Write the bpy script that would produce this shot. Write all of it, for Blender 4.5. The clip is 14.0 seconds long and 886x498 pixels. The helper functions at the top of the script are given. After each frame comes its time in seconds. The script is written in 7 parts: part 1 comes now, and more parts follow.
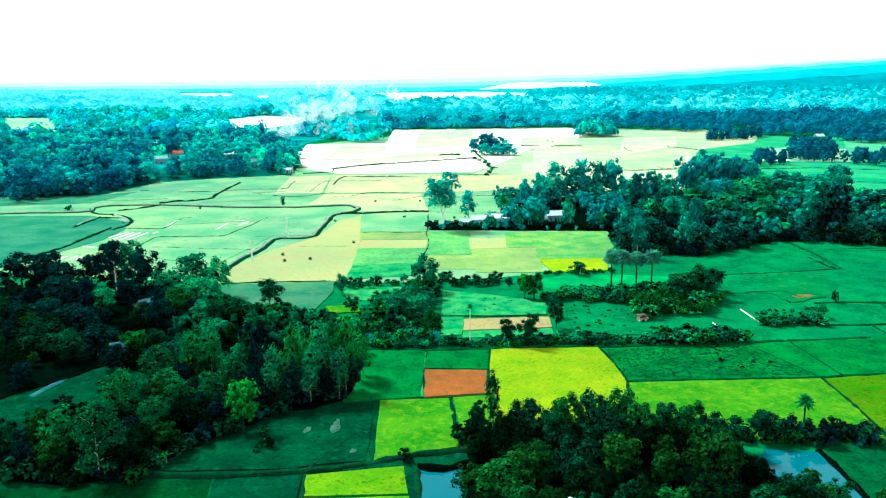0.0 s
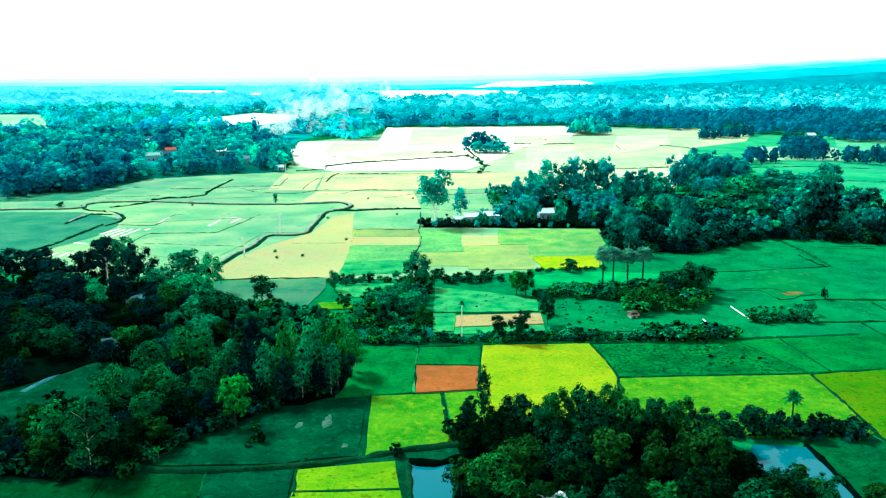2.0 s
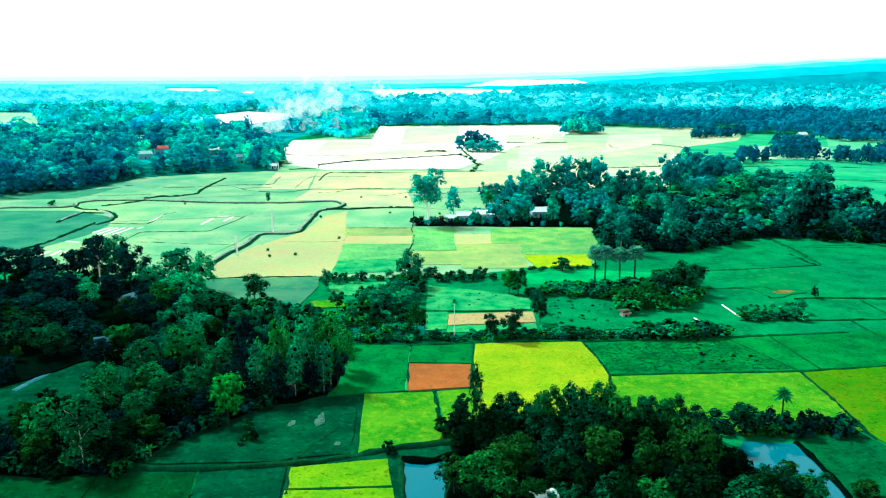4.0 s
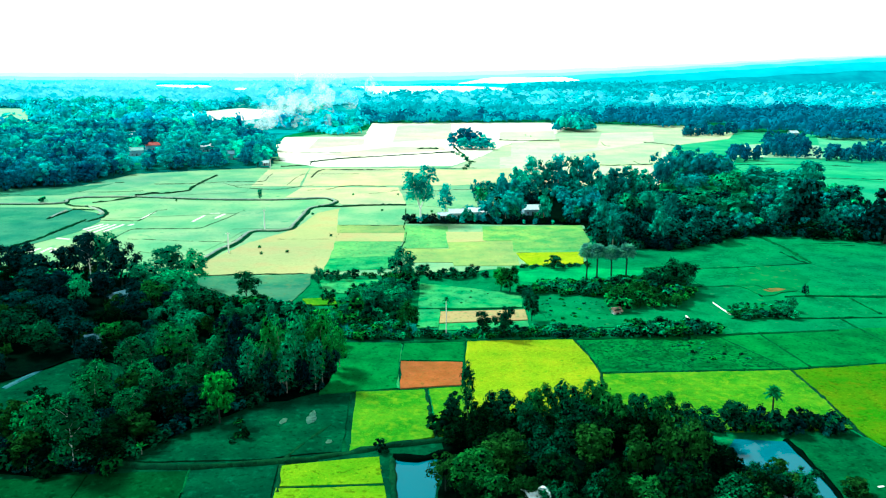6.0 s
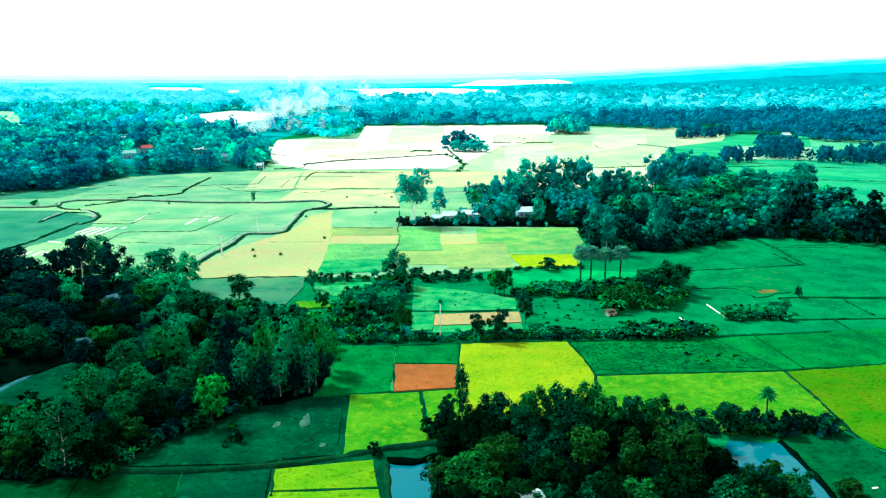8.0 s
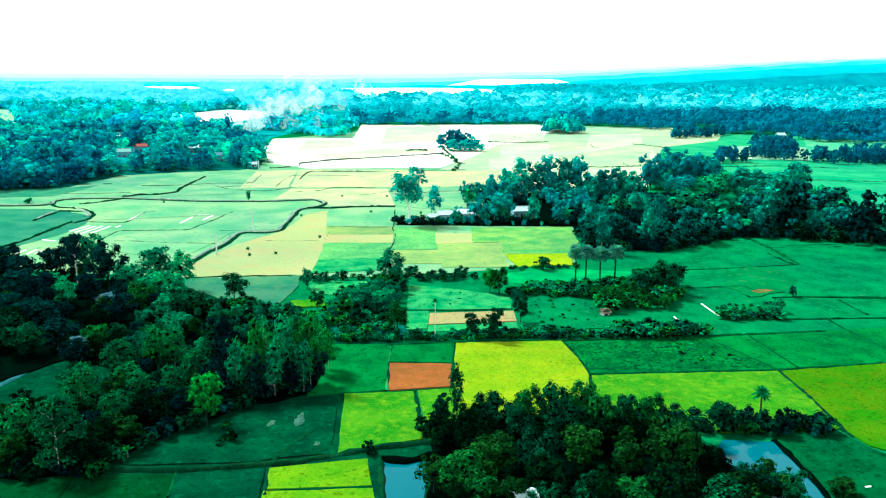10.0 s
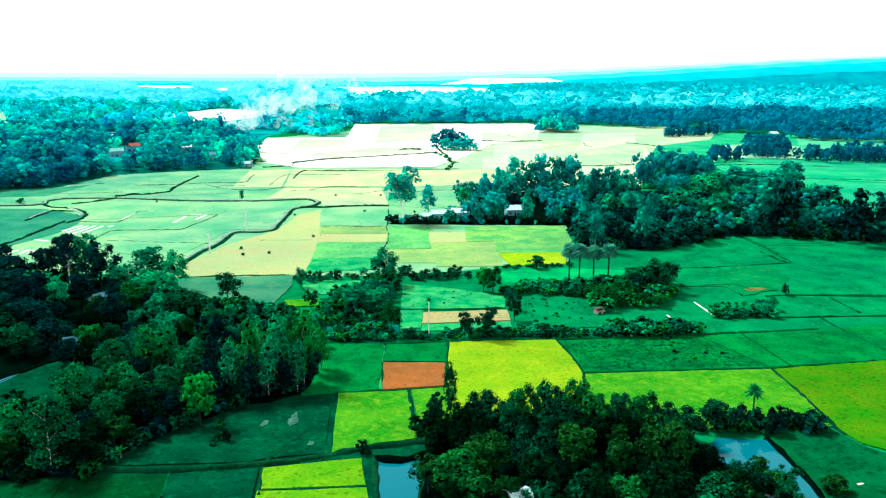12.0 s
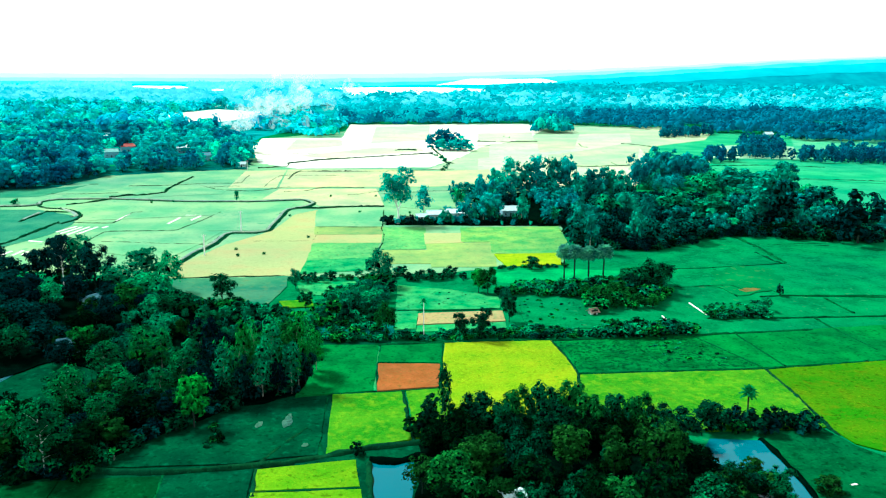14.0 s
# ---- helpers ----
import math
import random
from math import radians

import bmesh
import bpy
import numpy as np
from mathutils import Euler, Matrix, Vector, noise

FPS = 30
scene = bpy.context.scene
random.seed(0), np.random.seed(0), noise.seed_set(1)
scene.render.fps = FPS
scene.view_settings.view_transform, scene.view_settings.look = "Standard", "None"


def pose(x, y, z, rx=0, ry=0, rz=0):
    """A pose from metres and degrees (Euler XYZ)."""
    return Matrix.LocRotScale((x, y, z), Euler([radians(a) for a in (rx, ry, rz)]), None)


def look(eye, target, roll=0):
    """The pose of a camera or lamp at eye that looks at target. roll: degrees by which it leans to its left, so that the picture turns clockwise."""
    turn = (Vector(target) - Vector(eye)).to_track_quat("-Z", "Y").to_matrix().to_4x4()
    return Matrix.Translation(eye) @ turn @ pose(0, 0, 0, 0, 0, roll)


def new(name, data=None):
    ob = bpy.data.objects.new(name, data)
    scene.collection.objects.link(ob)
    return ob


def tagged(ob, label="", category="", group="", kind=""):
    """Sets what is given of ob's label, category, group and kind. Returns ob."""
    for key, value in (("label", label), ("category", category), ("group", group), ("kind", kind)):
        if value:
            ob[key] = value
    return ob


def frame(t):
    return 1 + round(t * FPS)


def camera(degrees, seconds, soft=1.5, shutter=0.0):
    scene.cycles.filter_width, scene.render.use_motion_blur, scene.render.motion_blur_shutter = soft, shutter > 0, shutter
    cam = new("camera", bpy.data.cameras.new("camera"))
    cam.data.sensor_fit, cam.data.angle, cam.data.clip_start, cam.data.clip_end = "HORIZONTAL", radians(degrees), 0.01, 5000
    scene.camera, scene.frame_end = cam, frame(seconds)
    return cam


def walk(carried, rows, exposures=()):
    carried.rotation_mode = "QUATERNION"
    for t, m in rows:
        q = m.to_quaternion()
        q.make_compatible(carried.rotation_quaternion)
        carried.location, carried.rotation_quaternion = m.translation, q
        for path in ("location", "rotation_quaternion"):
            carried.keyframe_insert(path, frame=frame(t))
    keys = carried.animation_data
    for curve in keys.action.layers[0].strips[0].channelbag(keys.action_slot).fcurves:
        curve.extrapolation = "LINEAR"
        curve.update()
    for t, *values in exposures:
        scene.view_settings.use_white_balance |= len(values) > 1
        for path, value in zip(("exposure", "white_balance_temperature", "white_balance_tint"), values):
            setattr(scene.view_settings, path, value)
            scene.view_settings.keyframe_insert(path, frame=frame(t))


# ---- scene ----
# A wide river plain of paddy plots, hedges and groves, seen from a drone that hovers about 75 m up.
cam = camera(57.0, 14.0, soft=1.25)
ROWS = [
    (0, 0.00, 0.00, 75.00, 78.039, 0.280, -0.059),
    (0.5, 0.14, -0.31, 74.80, 78.027, 0.307, -0.229),
    (1, 0.08, -0.60, 74.71, 77.981, 0.239, -0.417),
    (1.5, 0.15, -0.57, 74.71, 77.962, 0.175, -0.517),
    (2, 0.26, -0.83, 74.75, 77.903, 0.064, -0.518),
    (2.5, 0.25, -1.01, 74.80, 77.857, 0.029, -0.578),
    (3, 0.29, -1.21, 74.78, 77.837, -0.001, -0.702),
    (5.5, 0.51, -1.45, 74.82, 77.723, -0.193, -1.382),
    (6, 0.47, -1.36, 74.90, 77.634, -0.263, -1.497),
    (6.5, 0.56, -1.23, 74.78, 77.652, -0.271, -1.588),
    (7, 0.43, -1.06, 74.87, 77.725, -0.253, -1.629),
    (7.5, 0.43, -1.07, 74.86, 77.782, -0.262, -1.672),
    (8, 0.50, -0.97, 74.82, 77.803, -0.221, -1.947),
    (10.5, 0.67, -0.98, 74.68, 77.737, -0.390, -2.335),
    (11, 0.70, -0.89, 74.74, 77.712, -0.357, -2.506),
    (11.5, 0.71, -0.96, 74.80, 77.705, -0.345, -2.589),
    (12, 0.76, -0.98, 74.74, 77.693, -0.349, -2.673),
    (12.5, 0.80, -0.83, 74.83, 77.693, -0.385, -2.805),
    (13, 0.85, -0.76, 74.83, 77.720, -0.382, -2.913),
    (13.5, 0.89, -0.80, 74.85, 77.737, -0.398, -2.907),
    (14, 1.08, -0.80, 74.81, 77.732, -0.372, -2.965),
]
EXPOSURE, KELVIN, TINT = 0.42, 5700, -8
walk(cam, [(t, pose(x, y, z, rx, ry, rz)) for t, x, y, z, rx, ry, rz in ROWS], [(0.0, EXPOSURE, KELVIN, TINT), (14.0, EXPOSURE, KELVIN, TINT)])

# ---- sky and sun: hazy bright day, the sun high ahead ----
SUN_EL, SUN_AZ = 48, -50  # degrees up; degrees to the right of straight ahead (+y)
world = bpy.data.worlds.new("sky")
scene.world = world
world.use_nodes = True
wn, wl = world.node_tree.nodes, world.node_tree.links
sky = wn.new("ShaderNodeTexSky")
sky.sky_type, sky.sun_disc = "NISHITA", False
sky.sun_elevation, sky.sun_rotation = radians(SUN_EL), radians(SUN_AZ)
sky.air_density, sky.dust_density, sky.ozone_density = 1.0, 6.0, 1.0
cloud = wn.new("ShaderNodeMix")
cloud.data_type, cloud.blend_type = "RGBA", "MIX"
cloud.inputs[0].default_value = 0.85
veil = wn.new("ShaderNodeValToRGB")  # the haze thins out overhead
veil.color_ramp.interpolation = "EASE"
veil.color_ramp.elements[0].position, veil.color_ramp.elements[0].color = 0.15, (1, 1, 1, 1)
veil.color_ramp.elements[1].position, veil.color_ramp.elements[1].color = 0.9, (0.38, 0.39, 0.41, 1)
up = wn.new("ShaderNodeSeparateXYZ")
wl.new(wn.new("ShaderNodeTexCoord").outputs["Generated"], up.inputs[0])
wl.new(up.outputs["Z"], veil.inputs["Fac"])
white = wn.new("ShaderNodeMix")
white.data_type, white.blend_type = "RGBA", "MULTIPLY"
white.inputs[0].default_value = 1.0
white.inputs[7].default_value = (12.0, 11.0, 10.6, 1)
wl.new(veil.outputs["Color"], white.inputs[6])
wl.new(white.outputs[2], cloud.inputs[7])
wl.new(sky.outputs[0], cloud.inputs[6])
wl.new(cloud.outputs[2], wn["Background"].inputs["Color"])
wn["Background"].inputs["Strength"].default_value = 0.1
sun_data = bpy.data.lights.new("sun", "SUN")
sun_data.energy, sun_data.angle, sun_data.color = 5.0, radians(12), (1.0, 0.95, 0.86)
sun = new("sun", sun_data)
sun.matrix_world = pose(0, 0, 300) @ look((0, 0, 0), (-math.sin(radians(SUN_AZ)) * math.cos(radians(SUN_EL)), -math.cos(radians(SUN_AZ)) * math.cos(radians(SUN_EL)), -math.sin(radians(SUN_EL))))


# ---- materials ----
def nodes_of(name):
    m = bpy.data.materials.new(name)
    m.use_nodes = True
    return m, m.node_tree.nodes, m.node_tree.links


def noise_node(n, l, coord, size, detail=4.0, rough=0.6):
    """Noise with features about size metres across."""
    tex = n.new("ShaderNodeTexNoise")
    tex.inputs["Scale"].default_value = 1.0 / size
    tex.inputs["Detail"].default_value = detail
    tex.inputs["Roughness"].default_value = rough
    l.new(coord, tex.inputs["Vector"])
    return tex


def ramp(n, l, fac, lo, hi, c0, c1):
    r = n.new("ShaderNodeValToRGB")
    r.color_ramp.elements[0].position, r.color_ramp.elements[1].position = lo, hi
    r.color_ramp.elements[0].color, r.color_ramp.elements[1].color = (*c0, 1), (*c1, 1)
    l.new(fac, r.inputs["Fac"])
    return r.outputs["Color"]


def blend(n, l, fac, a, b, mode="MIX"):
    m = n.new("ShaderNodeMix")
    m.data_type, m.blend_type = "RGBA", mode
    for value, slot in ((fac, 0), (a, 6), (b, 7)):
        if isinstance(value, (int, float)):
            m.inputs[slot].default_value = value
        elif isinstance(value, tuple):
            m.inputs[slot].default_value = (*value, 1)
        else:
            l.new(value, m.inputs[slot])
    return m.outputs[2]


def soil_like(name, a, b, spot, wide=9.0, fine=0.6, rough=0.9, bump=0.25, spots=(0.56, 0.70), stretch=(1, 1, 1), clods=0.6, grain=1.0):
    """Crop, grass or soil: two colours in wide patches, a third in small spots, and fine relief."""
    m, n, l = nodes_of(name)
    bsdf = n["Principled BSDF"]
    geo = n.new("ShaderNodeTexCoord")
    mp = n.new("ShaderNodeMapping")
    mp.inputs["Scale"].default_value = stretch
    l.new(geo.outputs["Object"], mp.inputs["Vector"])
    v = mp.outputs["Vector"]
    big = noise_node(n, l, v, wide, 5)
    small = noise_node(n, l, v, fine, 6, 0.7)
    middle = noise_node(n, l, v, wide / 4, 4)
    col = ramp(n, l, big.outputs["Fac"], 0.38, 0.62, a, b)
    speck = n.new("ShaderNodeMapRange")
    speck.inputs["From Min"].default_value, speck.inputs["From Max"].default_value = spots
    l.new(middle.outputs["Fac"], speck.inputs["Value"])
    col = blend(n, l, speck.outputs["Result"], col, spot)
    low, high = 1 - 0.26 * grain, 1 + 0.18 * grain
    shade = ramp(n, l, small.outputs["Fac"], 0.3, 0.7, (low, low, low), (high, high, high))
    col = blend(n, l, 1.0, col, shade, "MULTIPLY")
    clod = noise_node(n, l, v, fine * 2.4, 3, 0.5)
    col = blend(n, l, 1.0, col, ramp(n, l, clod.outputs["Fac"], 0.58, 0.66, (1, 1, 1), (clods, clods, clods)), "MULTIPLY")
    broad = noise_node(n, l, v, wide * 5, 3)
    col = blend(n, l, 1.0, col, ramp(n, l, broad.outputs["Fac"], 0.35, 0.65, (0.8, 0.85, 0.95), (1.2, 1.12, 1.0)), "MULTIPLY")
    l.new(col, bsdf.inputs["Base Color"])
    bsdf.inputs["Roughness"].default_value = rough
    bsdf.inputs["Specular IOR Level"].default_value = 0.0
    bp = n.new("ShaderNodeBump")
    bp.inputs["Strength"].default_value, bp.inputs["Distance"].default_value = bump, 0.3
    l.new(small.outputs["Fac"], bp.inputs["Height"])
    l.new(bp.outputs["Normal"], bsdf.inputs["Normal"])
    return m


def leaf_like(name, dark, light, glow=0.14, rough=0.55, clump_size=2.6, deep=0.3, bright=1.9, warm=0.75, vary=1.0, stand=0.0):
    """Foliage: every leaf spray and every tree has its own tone, and light passes through a little."""
    m, n, l = nodes_of(name)
    bsdf, out = n["Principled BSDF"], n["Material Output"]
    geo, info, coord = n.new("ShaderNodeNewGeometry"), n.new("ShaderNodeObjectInfo"), n.new("ShaderNodeTexCoord")
    mean = tuple((p + 2 * q) / 3 for p, q in zip(dark, light))
    low = tuple(p * (1 - 0.55 * vary) + 0.45 * vary * q for p, q in zip(dark, mean))
    col = ramp(n, l, geo.outputs["Random Per Island"], 0.0, 1.0, low, tuple(q * (1 - vary) + 1.3 * vary * p for p, q in zip(mean, light)))
    each, add, wrap = n.new("ShaderNodeAttribute"), n.new("ShaderNodeMath"), n.new("ShaderNodeMath")
    each.attribute_name, wrap.operation = "tree_tone", "FRACT"
    l.new(info.outputs["Random"], add.inputs[0])
    l.new(each.outputs["Fac"], add.inputs[1])
    l.new(add.outputs[0], wrap.inputs[0])
    tone = ramp(n, l, wrap.outputs[0], 0.0, 1.0, tuple(1 - vary * v for v in (0.62, 0.55, 0.5)), tuple(1 + vary * v for v in (0.6, 0.45, 0.0)))
    col = blend(n, l, 1.0, col, tone, "MULTIPLY")
    # clump noise puts shaded gaps and sunlit tufts into the leaf colour
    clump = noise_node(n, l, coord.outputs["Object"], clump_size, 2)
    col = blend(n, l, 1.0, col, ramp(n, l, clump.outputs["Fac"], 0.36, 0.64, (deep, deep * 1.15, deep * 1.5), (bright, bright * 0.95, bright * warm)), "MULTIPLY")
    if stand:  # stands of different kinds of tree, tens of metres wide
        wide = noise_node(n, l, coord.outputs["Object"], stand, 3)
        col = blend(n, l, 1.0, col, ramp(n, l, wide.outputs["Fac"], 0.36, 0.64, (0.68, 0.72, 0.82), (1.3, 1.22, 1.08)), "MULTIPLY")
    l.new(col, bsdf.inputs["Base Color"])
    bsdf.inputs["Roughness"].default_value = rough
    bsdf.inputs["Specular IOR Level"].default_value = 0.0
    thin, mix = n.new("ShaderNodeBsdfTranslucent"), n.new("ShaderNodeMixShader")
    l.new(col, thin.inputs["Color"])
    mix.inputs[0].default_value = glow
    l.new(bsdf.outputs[0], mix.inputs[1])
    l.new(thin.outputs[0], mix.inputs[2])
    l.new(mix.outputs[0], out.inputs["Surface"])
    return m


def plain(name, colour, rough=0.7, size=0.5, metal=0.0, gloss=0.2):
    m, n, l = nodes_of(name)
    bsdf = n["Principled BSDF"]
    geo = n.new("ShaderNodeTexCoord")
    tex = noise_node(n, l, geo.outputs["Object"], size, 5)
    lo, hi = tuple(v * 0.7 for v in colour), tuple(min(1.0, v * 1.2) for v in colour)
    l.new(ramp(n, l, tex.outputs["Fac"], 0.3, 0.7, lo, hi), bsdf.inputs["Base Color"])
    bsdf.inputs["Roughness"].default_value, bsdf.inputs["Metallic"].default_value = rough, metal
    bsdf.inputs["Specular IOR Level"].default_value = gloss
    return m


GRASS = soil_like("pasture grass", (0.0045, 0.13, 0.044), (0.009, 0.22, 0.071), (0.03, 0.19, 0.07), 11, spots=(0.50, 0.68), clods=0.75)
GRASS_MID = soil_like("rank green grass", (0.0039, 0.115, 0.0242), (0.0091, 0.1938, 0.0374), (0.0156, 0.15, 0.0374), 8)
GRASS_WORN = soil_like("worn brownish grass", (0.008, 0.135, 0.042), (0.018, 0.19, 0.056), (0.045, 0.165, 0.055), 14, clods=0.85, grain=0.5)
# bank, deep and dull grass: corner darkening is put into the colour
GRASS_BANK = soil_like("dark grassy bank", (0.002, 0.062, 0.020), (0.005, 0.10, 0.032), (0.012, 0.11, 0.034), 6)
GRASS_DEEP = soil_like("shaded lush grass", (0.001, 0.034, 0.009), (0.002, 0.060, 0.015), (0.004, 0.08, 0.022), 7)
GRASS_PALE = soil_like("short pale grass", (0.02, 0.25, 0.08), (0.07, 0.37, 0.12), (0.010, 0.18, 0.06), 6, grain=0.5)
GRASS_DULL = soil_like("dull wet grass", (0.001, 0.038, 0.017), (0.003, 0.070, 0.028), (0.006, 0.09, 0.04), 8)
RICE_YELLOW = soil_like("ripe yellow rice", (0.17, 0.355, 0.0066), (0.30, 0.41, 0.0088), (0.11, 0.319, 0.0066), 11, 0.5, clods=0.8, grain=0.6)
RICE_LIME = soil_like("ripening lime rice", (0.034, 0.222, 0.009), (0.075, 0.28, 0.011), (0.125, 0.30, 0.010), 9, 0.5, spots=(0.50, 0.70), clods=0.8)
RICE_OLIVE = soil_like("half-ripe olive rice", (0.03, 0.19, 0.003), (0.065, 0.20, 0.003), (0.08, 0.165, 0.003), 14, 0.5)
RICE_GREEN = soil_like("young green rice", (0.09, 0.36, 0.11), (0.15, 0.43, 0.13), (0.22, 0.42, 0.13), 8, grain=0.5)
STUBBLE = soil_like("pale rice stubble", (0.36, 0.46, 0.24), (0.48, 0.52, 0.28), (0.24, 0.43, 0.22), 16, 0.8, clods=0.88, grain=0.5)
STUBBLE_TAN = soil_like("tan dry stubble", (0.30, 0.39, 0.16), (0.38, 0.44, 0.19), (0.41, 0.36, 0.16), 60, 0.8, spots=(0.46, 0.76), clods=0.9, grain=0.5)
STUBBLE_COOL = soil_like("cool green stubble", (0.085, 0.32, 0.175), (0.19, 0.39, 0.215), (0.07, 0.29, 0.15), 24, 0.8, clods=0.88, grain=0.5)
STUBBLE_GREEN = soil_like("greening stubble", (0.112, 0.36, 0.18), (0.24, 0.43, 0.225), (0.085, 0.33, 0.16), 24, 0.8, clods=0.88, grain=0.5)
# dry far stubble, lightened further: haze and glare put into the colour
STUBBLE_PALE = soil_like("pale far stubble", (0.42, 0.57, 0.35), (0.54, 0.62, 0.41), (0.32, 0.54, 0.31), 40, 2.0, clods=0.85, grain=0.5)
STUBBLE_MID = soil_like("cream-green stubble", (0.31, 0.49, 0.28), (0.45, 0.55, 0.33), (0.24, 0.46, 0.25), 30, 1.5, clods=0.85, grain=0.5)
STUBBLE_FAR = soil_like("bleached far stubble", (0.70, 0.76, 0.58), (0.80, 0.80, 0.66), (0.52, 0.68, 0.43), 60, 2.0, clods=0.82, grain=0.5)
RED_SOIL = soil_like("tilled red soil", (0.24, 0.085, 0.022), (0.30, 0.105, 0.032), (0.17, 0.10, 0.024), 4, 0.4, spots=(0.50, 0.70), clods=0.8, grain=0.7)
PINK_SOIL = soil_like("dry pinkish soil", (0.36, 0.28, 0.13), (0.32, 0.32, 0.14), (0.12, 0.28, 0.09), 5, 0.5, grain=0.5)
PLOT_OLIVE = soil_like("olive young rice", (0.08, 0.34, 0.085), (0.22, 0.42, 0.10), (0.05, 0.32, 0.10), 9, 0.5, grain=0.5)
RICE_GOLD = soil_like("yellow-green ripe rice", (0.082, 0.285, 0.005), (0.14, 0.33, 0.006), (0.05, 0.24, 0.005), 7, 0.5, clods=0.6)
TRACK = soil_like("damp grey track", (0.02, 0.11, 0.14), (0.05, 0.18, 0.22), (0.008, 0.05, 0.05), 3, 0.4)
PATCH = soil_like("pale bare ground in grass", (0.034, 0.12, 0.08), (0.07, 0.165, 0.12), (0.017, 0.085, 0.051), 2, 0.5)
PLOT_TEAL = soil_like("cool green plot", (0.028, 0.19, 0.115), (0.062, 0.25, 0.145), (0.024, 0.165, 0.098), 16, 0.8, clods=0.85, grain=0.5)
PLOT_STRAW = soil_like("straw-green young stubble", (0.18, 0.35, 0.11), (0.27, 0.39, 0.12), (0.12, 0.33, 0.11), 9, 0.8, clods=0.85, grain=0.5)
PLOT_GREY = soil_like("grey-green wet stubble", (0.035, 0.19, 0.10), (0.08, 0.24, 0.12), (0.10, 0.20, 0.09), 12, 0.8, clods=0.85, grain=0.5)
# bog weed by the hedge; also painted shade under the far wood
BOG_AND_SHADE = soil_like("boggy blue-grey weed", (0.006, 0.09, 0.075), (0.012, 0.14, 0.11), (0.004, 0.06, 0.045), 5, 0.6, grain=0.5)
MEADOW_PALE = soil_like("pale green meadow", (0.06, 0.37, 0.20), (0.13, 0.45, 0.24), (0.04, 0.31, 0.16), 25, 1.2, clods=0.85, grain=0.5)
GRASS_FRESH = soil_like("fresh bright grass", (0.012, 0.26, 0.075), (0.03, 0.36, 0.10), (0.008, 0.20, 0.06), 6, clods=0.8, grain=0.5)
# far meadow and cool stubble: haze put into the colour
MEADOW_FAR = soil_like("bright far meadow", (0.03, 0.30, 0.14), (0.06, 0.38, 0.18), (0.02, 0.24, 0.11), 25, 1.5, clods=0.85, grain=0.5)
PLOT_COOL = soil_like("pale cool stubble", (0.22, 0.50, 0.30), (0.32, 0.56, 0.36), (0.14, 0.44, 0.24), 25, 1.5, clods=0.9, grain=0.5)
SOIL_FADED = soil_like("faded reddish soil in grass", (0.13, 0.14, 0.04), (0.18, 0.13, 0.04), (0.05, 0.15, 0.04), 3, 0.5)
# near-black colour that stands in for shade on wood floors and banks
WOOD_SHADE = soil_like("dark leaf litter", (0.00033, 0.0033, 0.0022), (0.00066, 0.00605, 0.0033), (0.000825, 0.0088, 0.0044), 4, 0.4)
BUND_GREEN = soil_like("grassy green bund", (0.003, 0.065, 0.02), (0.006, 0.10, 0.028), (0.010, 0.13, 0.035), 3, 0.4)
BUND = soil_like("grassy dark bund", (0.004, 0.035, 0.015), (0.007, 0.055, 0.02), (0.01, 0.08, 0.03), 3, 0.4)
MUD_PALE = soil_like("pale dried mud", (0.22, 0.34, 0.28), (0.32, 0.42, 0.34), (0.08, 0.2, 0.12), 4, 0.5)
# blue-green because distance haze is put into the colour
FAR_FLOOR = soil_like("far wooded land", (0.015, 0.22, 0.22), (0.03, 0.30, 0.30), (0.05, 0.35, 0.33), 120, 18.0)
LEAF = leaf_like("dark tree leaves", (0.000416, 0.012, 0.01), (0.0052, 0.11, 0.06))
LEAF_FRESH = leaf_like("fresh green leaves", (0.0066, 0.0945, 0.022), (0.0308, 0.297, 0.0605))
LEAF_LIME = leaf_like("bright lime-green leaves", (0.008, 0.13, 0.020), (0.035, 0.34, 0.050), vary=0.2)
LEAF_GREY = leaf_like("grey-green leaves", (0.00351, 0.08354, 0.06224), (0.01521, 0.3249, 0.1945))
CROP_YELLOW = leaf_like("yellow rice ears", (0.224, 0.4256, 0.00784), (0.336, 0.5152, 0.0112), 0.3, 0.7, 7, 0.88, 1.12, vary=0)
CROP_LIME = leaf_like("lime rice ears", (0.05, 0.25, 0.007), (0.12, 0.35, 0.010), 0.3, 0.7, 4.0, 0.82, 1.2, vary=0)
CROP_OLIVE = leaf_like("olive rice ears", (0.075, 0.195, 0.004), (0.115, 0.225, 0.005), 0.3, 0.7, 14, 0.75, 1.2, vary=0)
CROP_WEEDY = leaf_like("weedy ripe rice", (0.05, 0.20, 0.005), (0.32, 0.46, 0.010), 0.3, 0.7, 1.6, 0.5, 1.25, vary=0)
TUFT_DARK = leaf_like("dark meadow tufts", (0.002, 0.05, 0.016), (0.006, 0.12, 0.036), 0.3, 0.7, 7, 0.8, 1.2)
# shaded copy of the pond leaves: shade put into a near-black colour
LEAF_POND_SHADE = leaf_like("deep green pond tree leaves", (6.5e-05, 0.001934, 0.001105), (0.001755, 0.02535, 0.01044))
LEAF_PALM = leaf_like("grey-green palm leaves", (0.05, 0.27, 0.21), (0.13, 0.47, 0.38), glow=0.35, vary=0.4, deep=0.5, bright=1.4)
LEAF_MIDGREEN = leaf_like("mid green slender leaves", (0.003432, 0.09935, 0.036), (0.02402, 0.3974, 0.12))
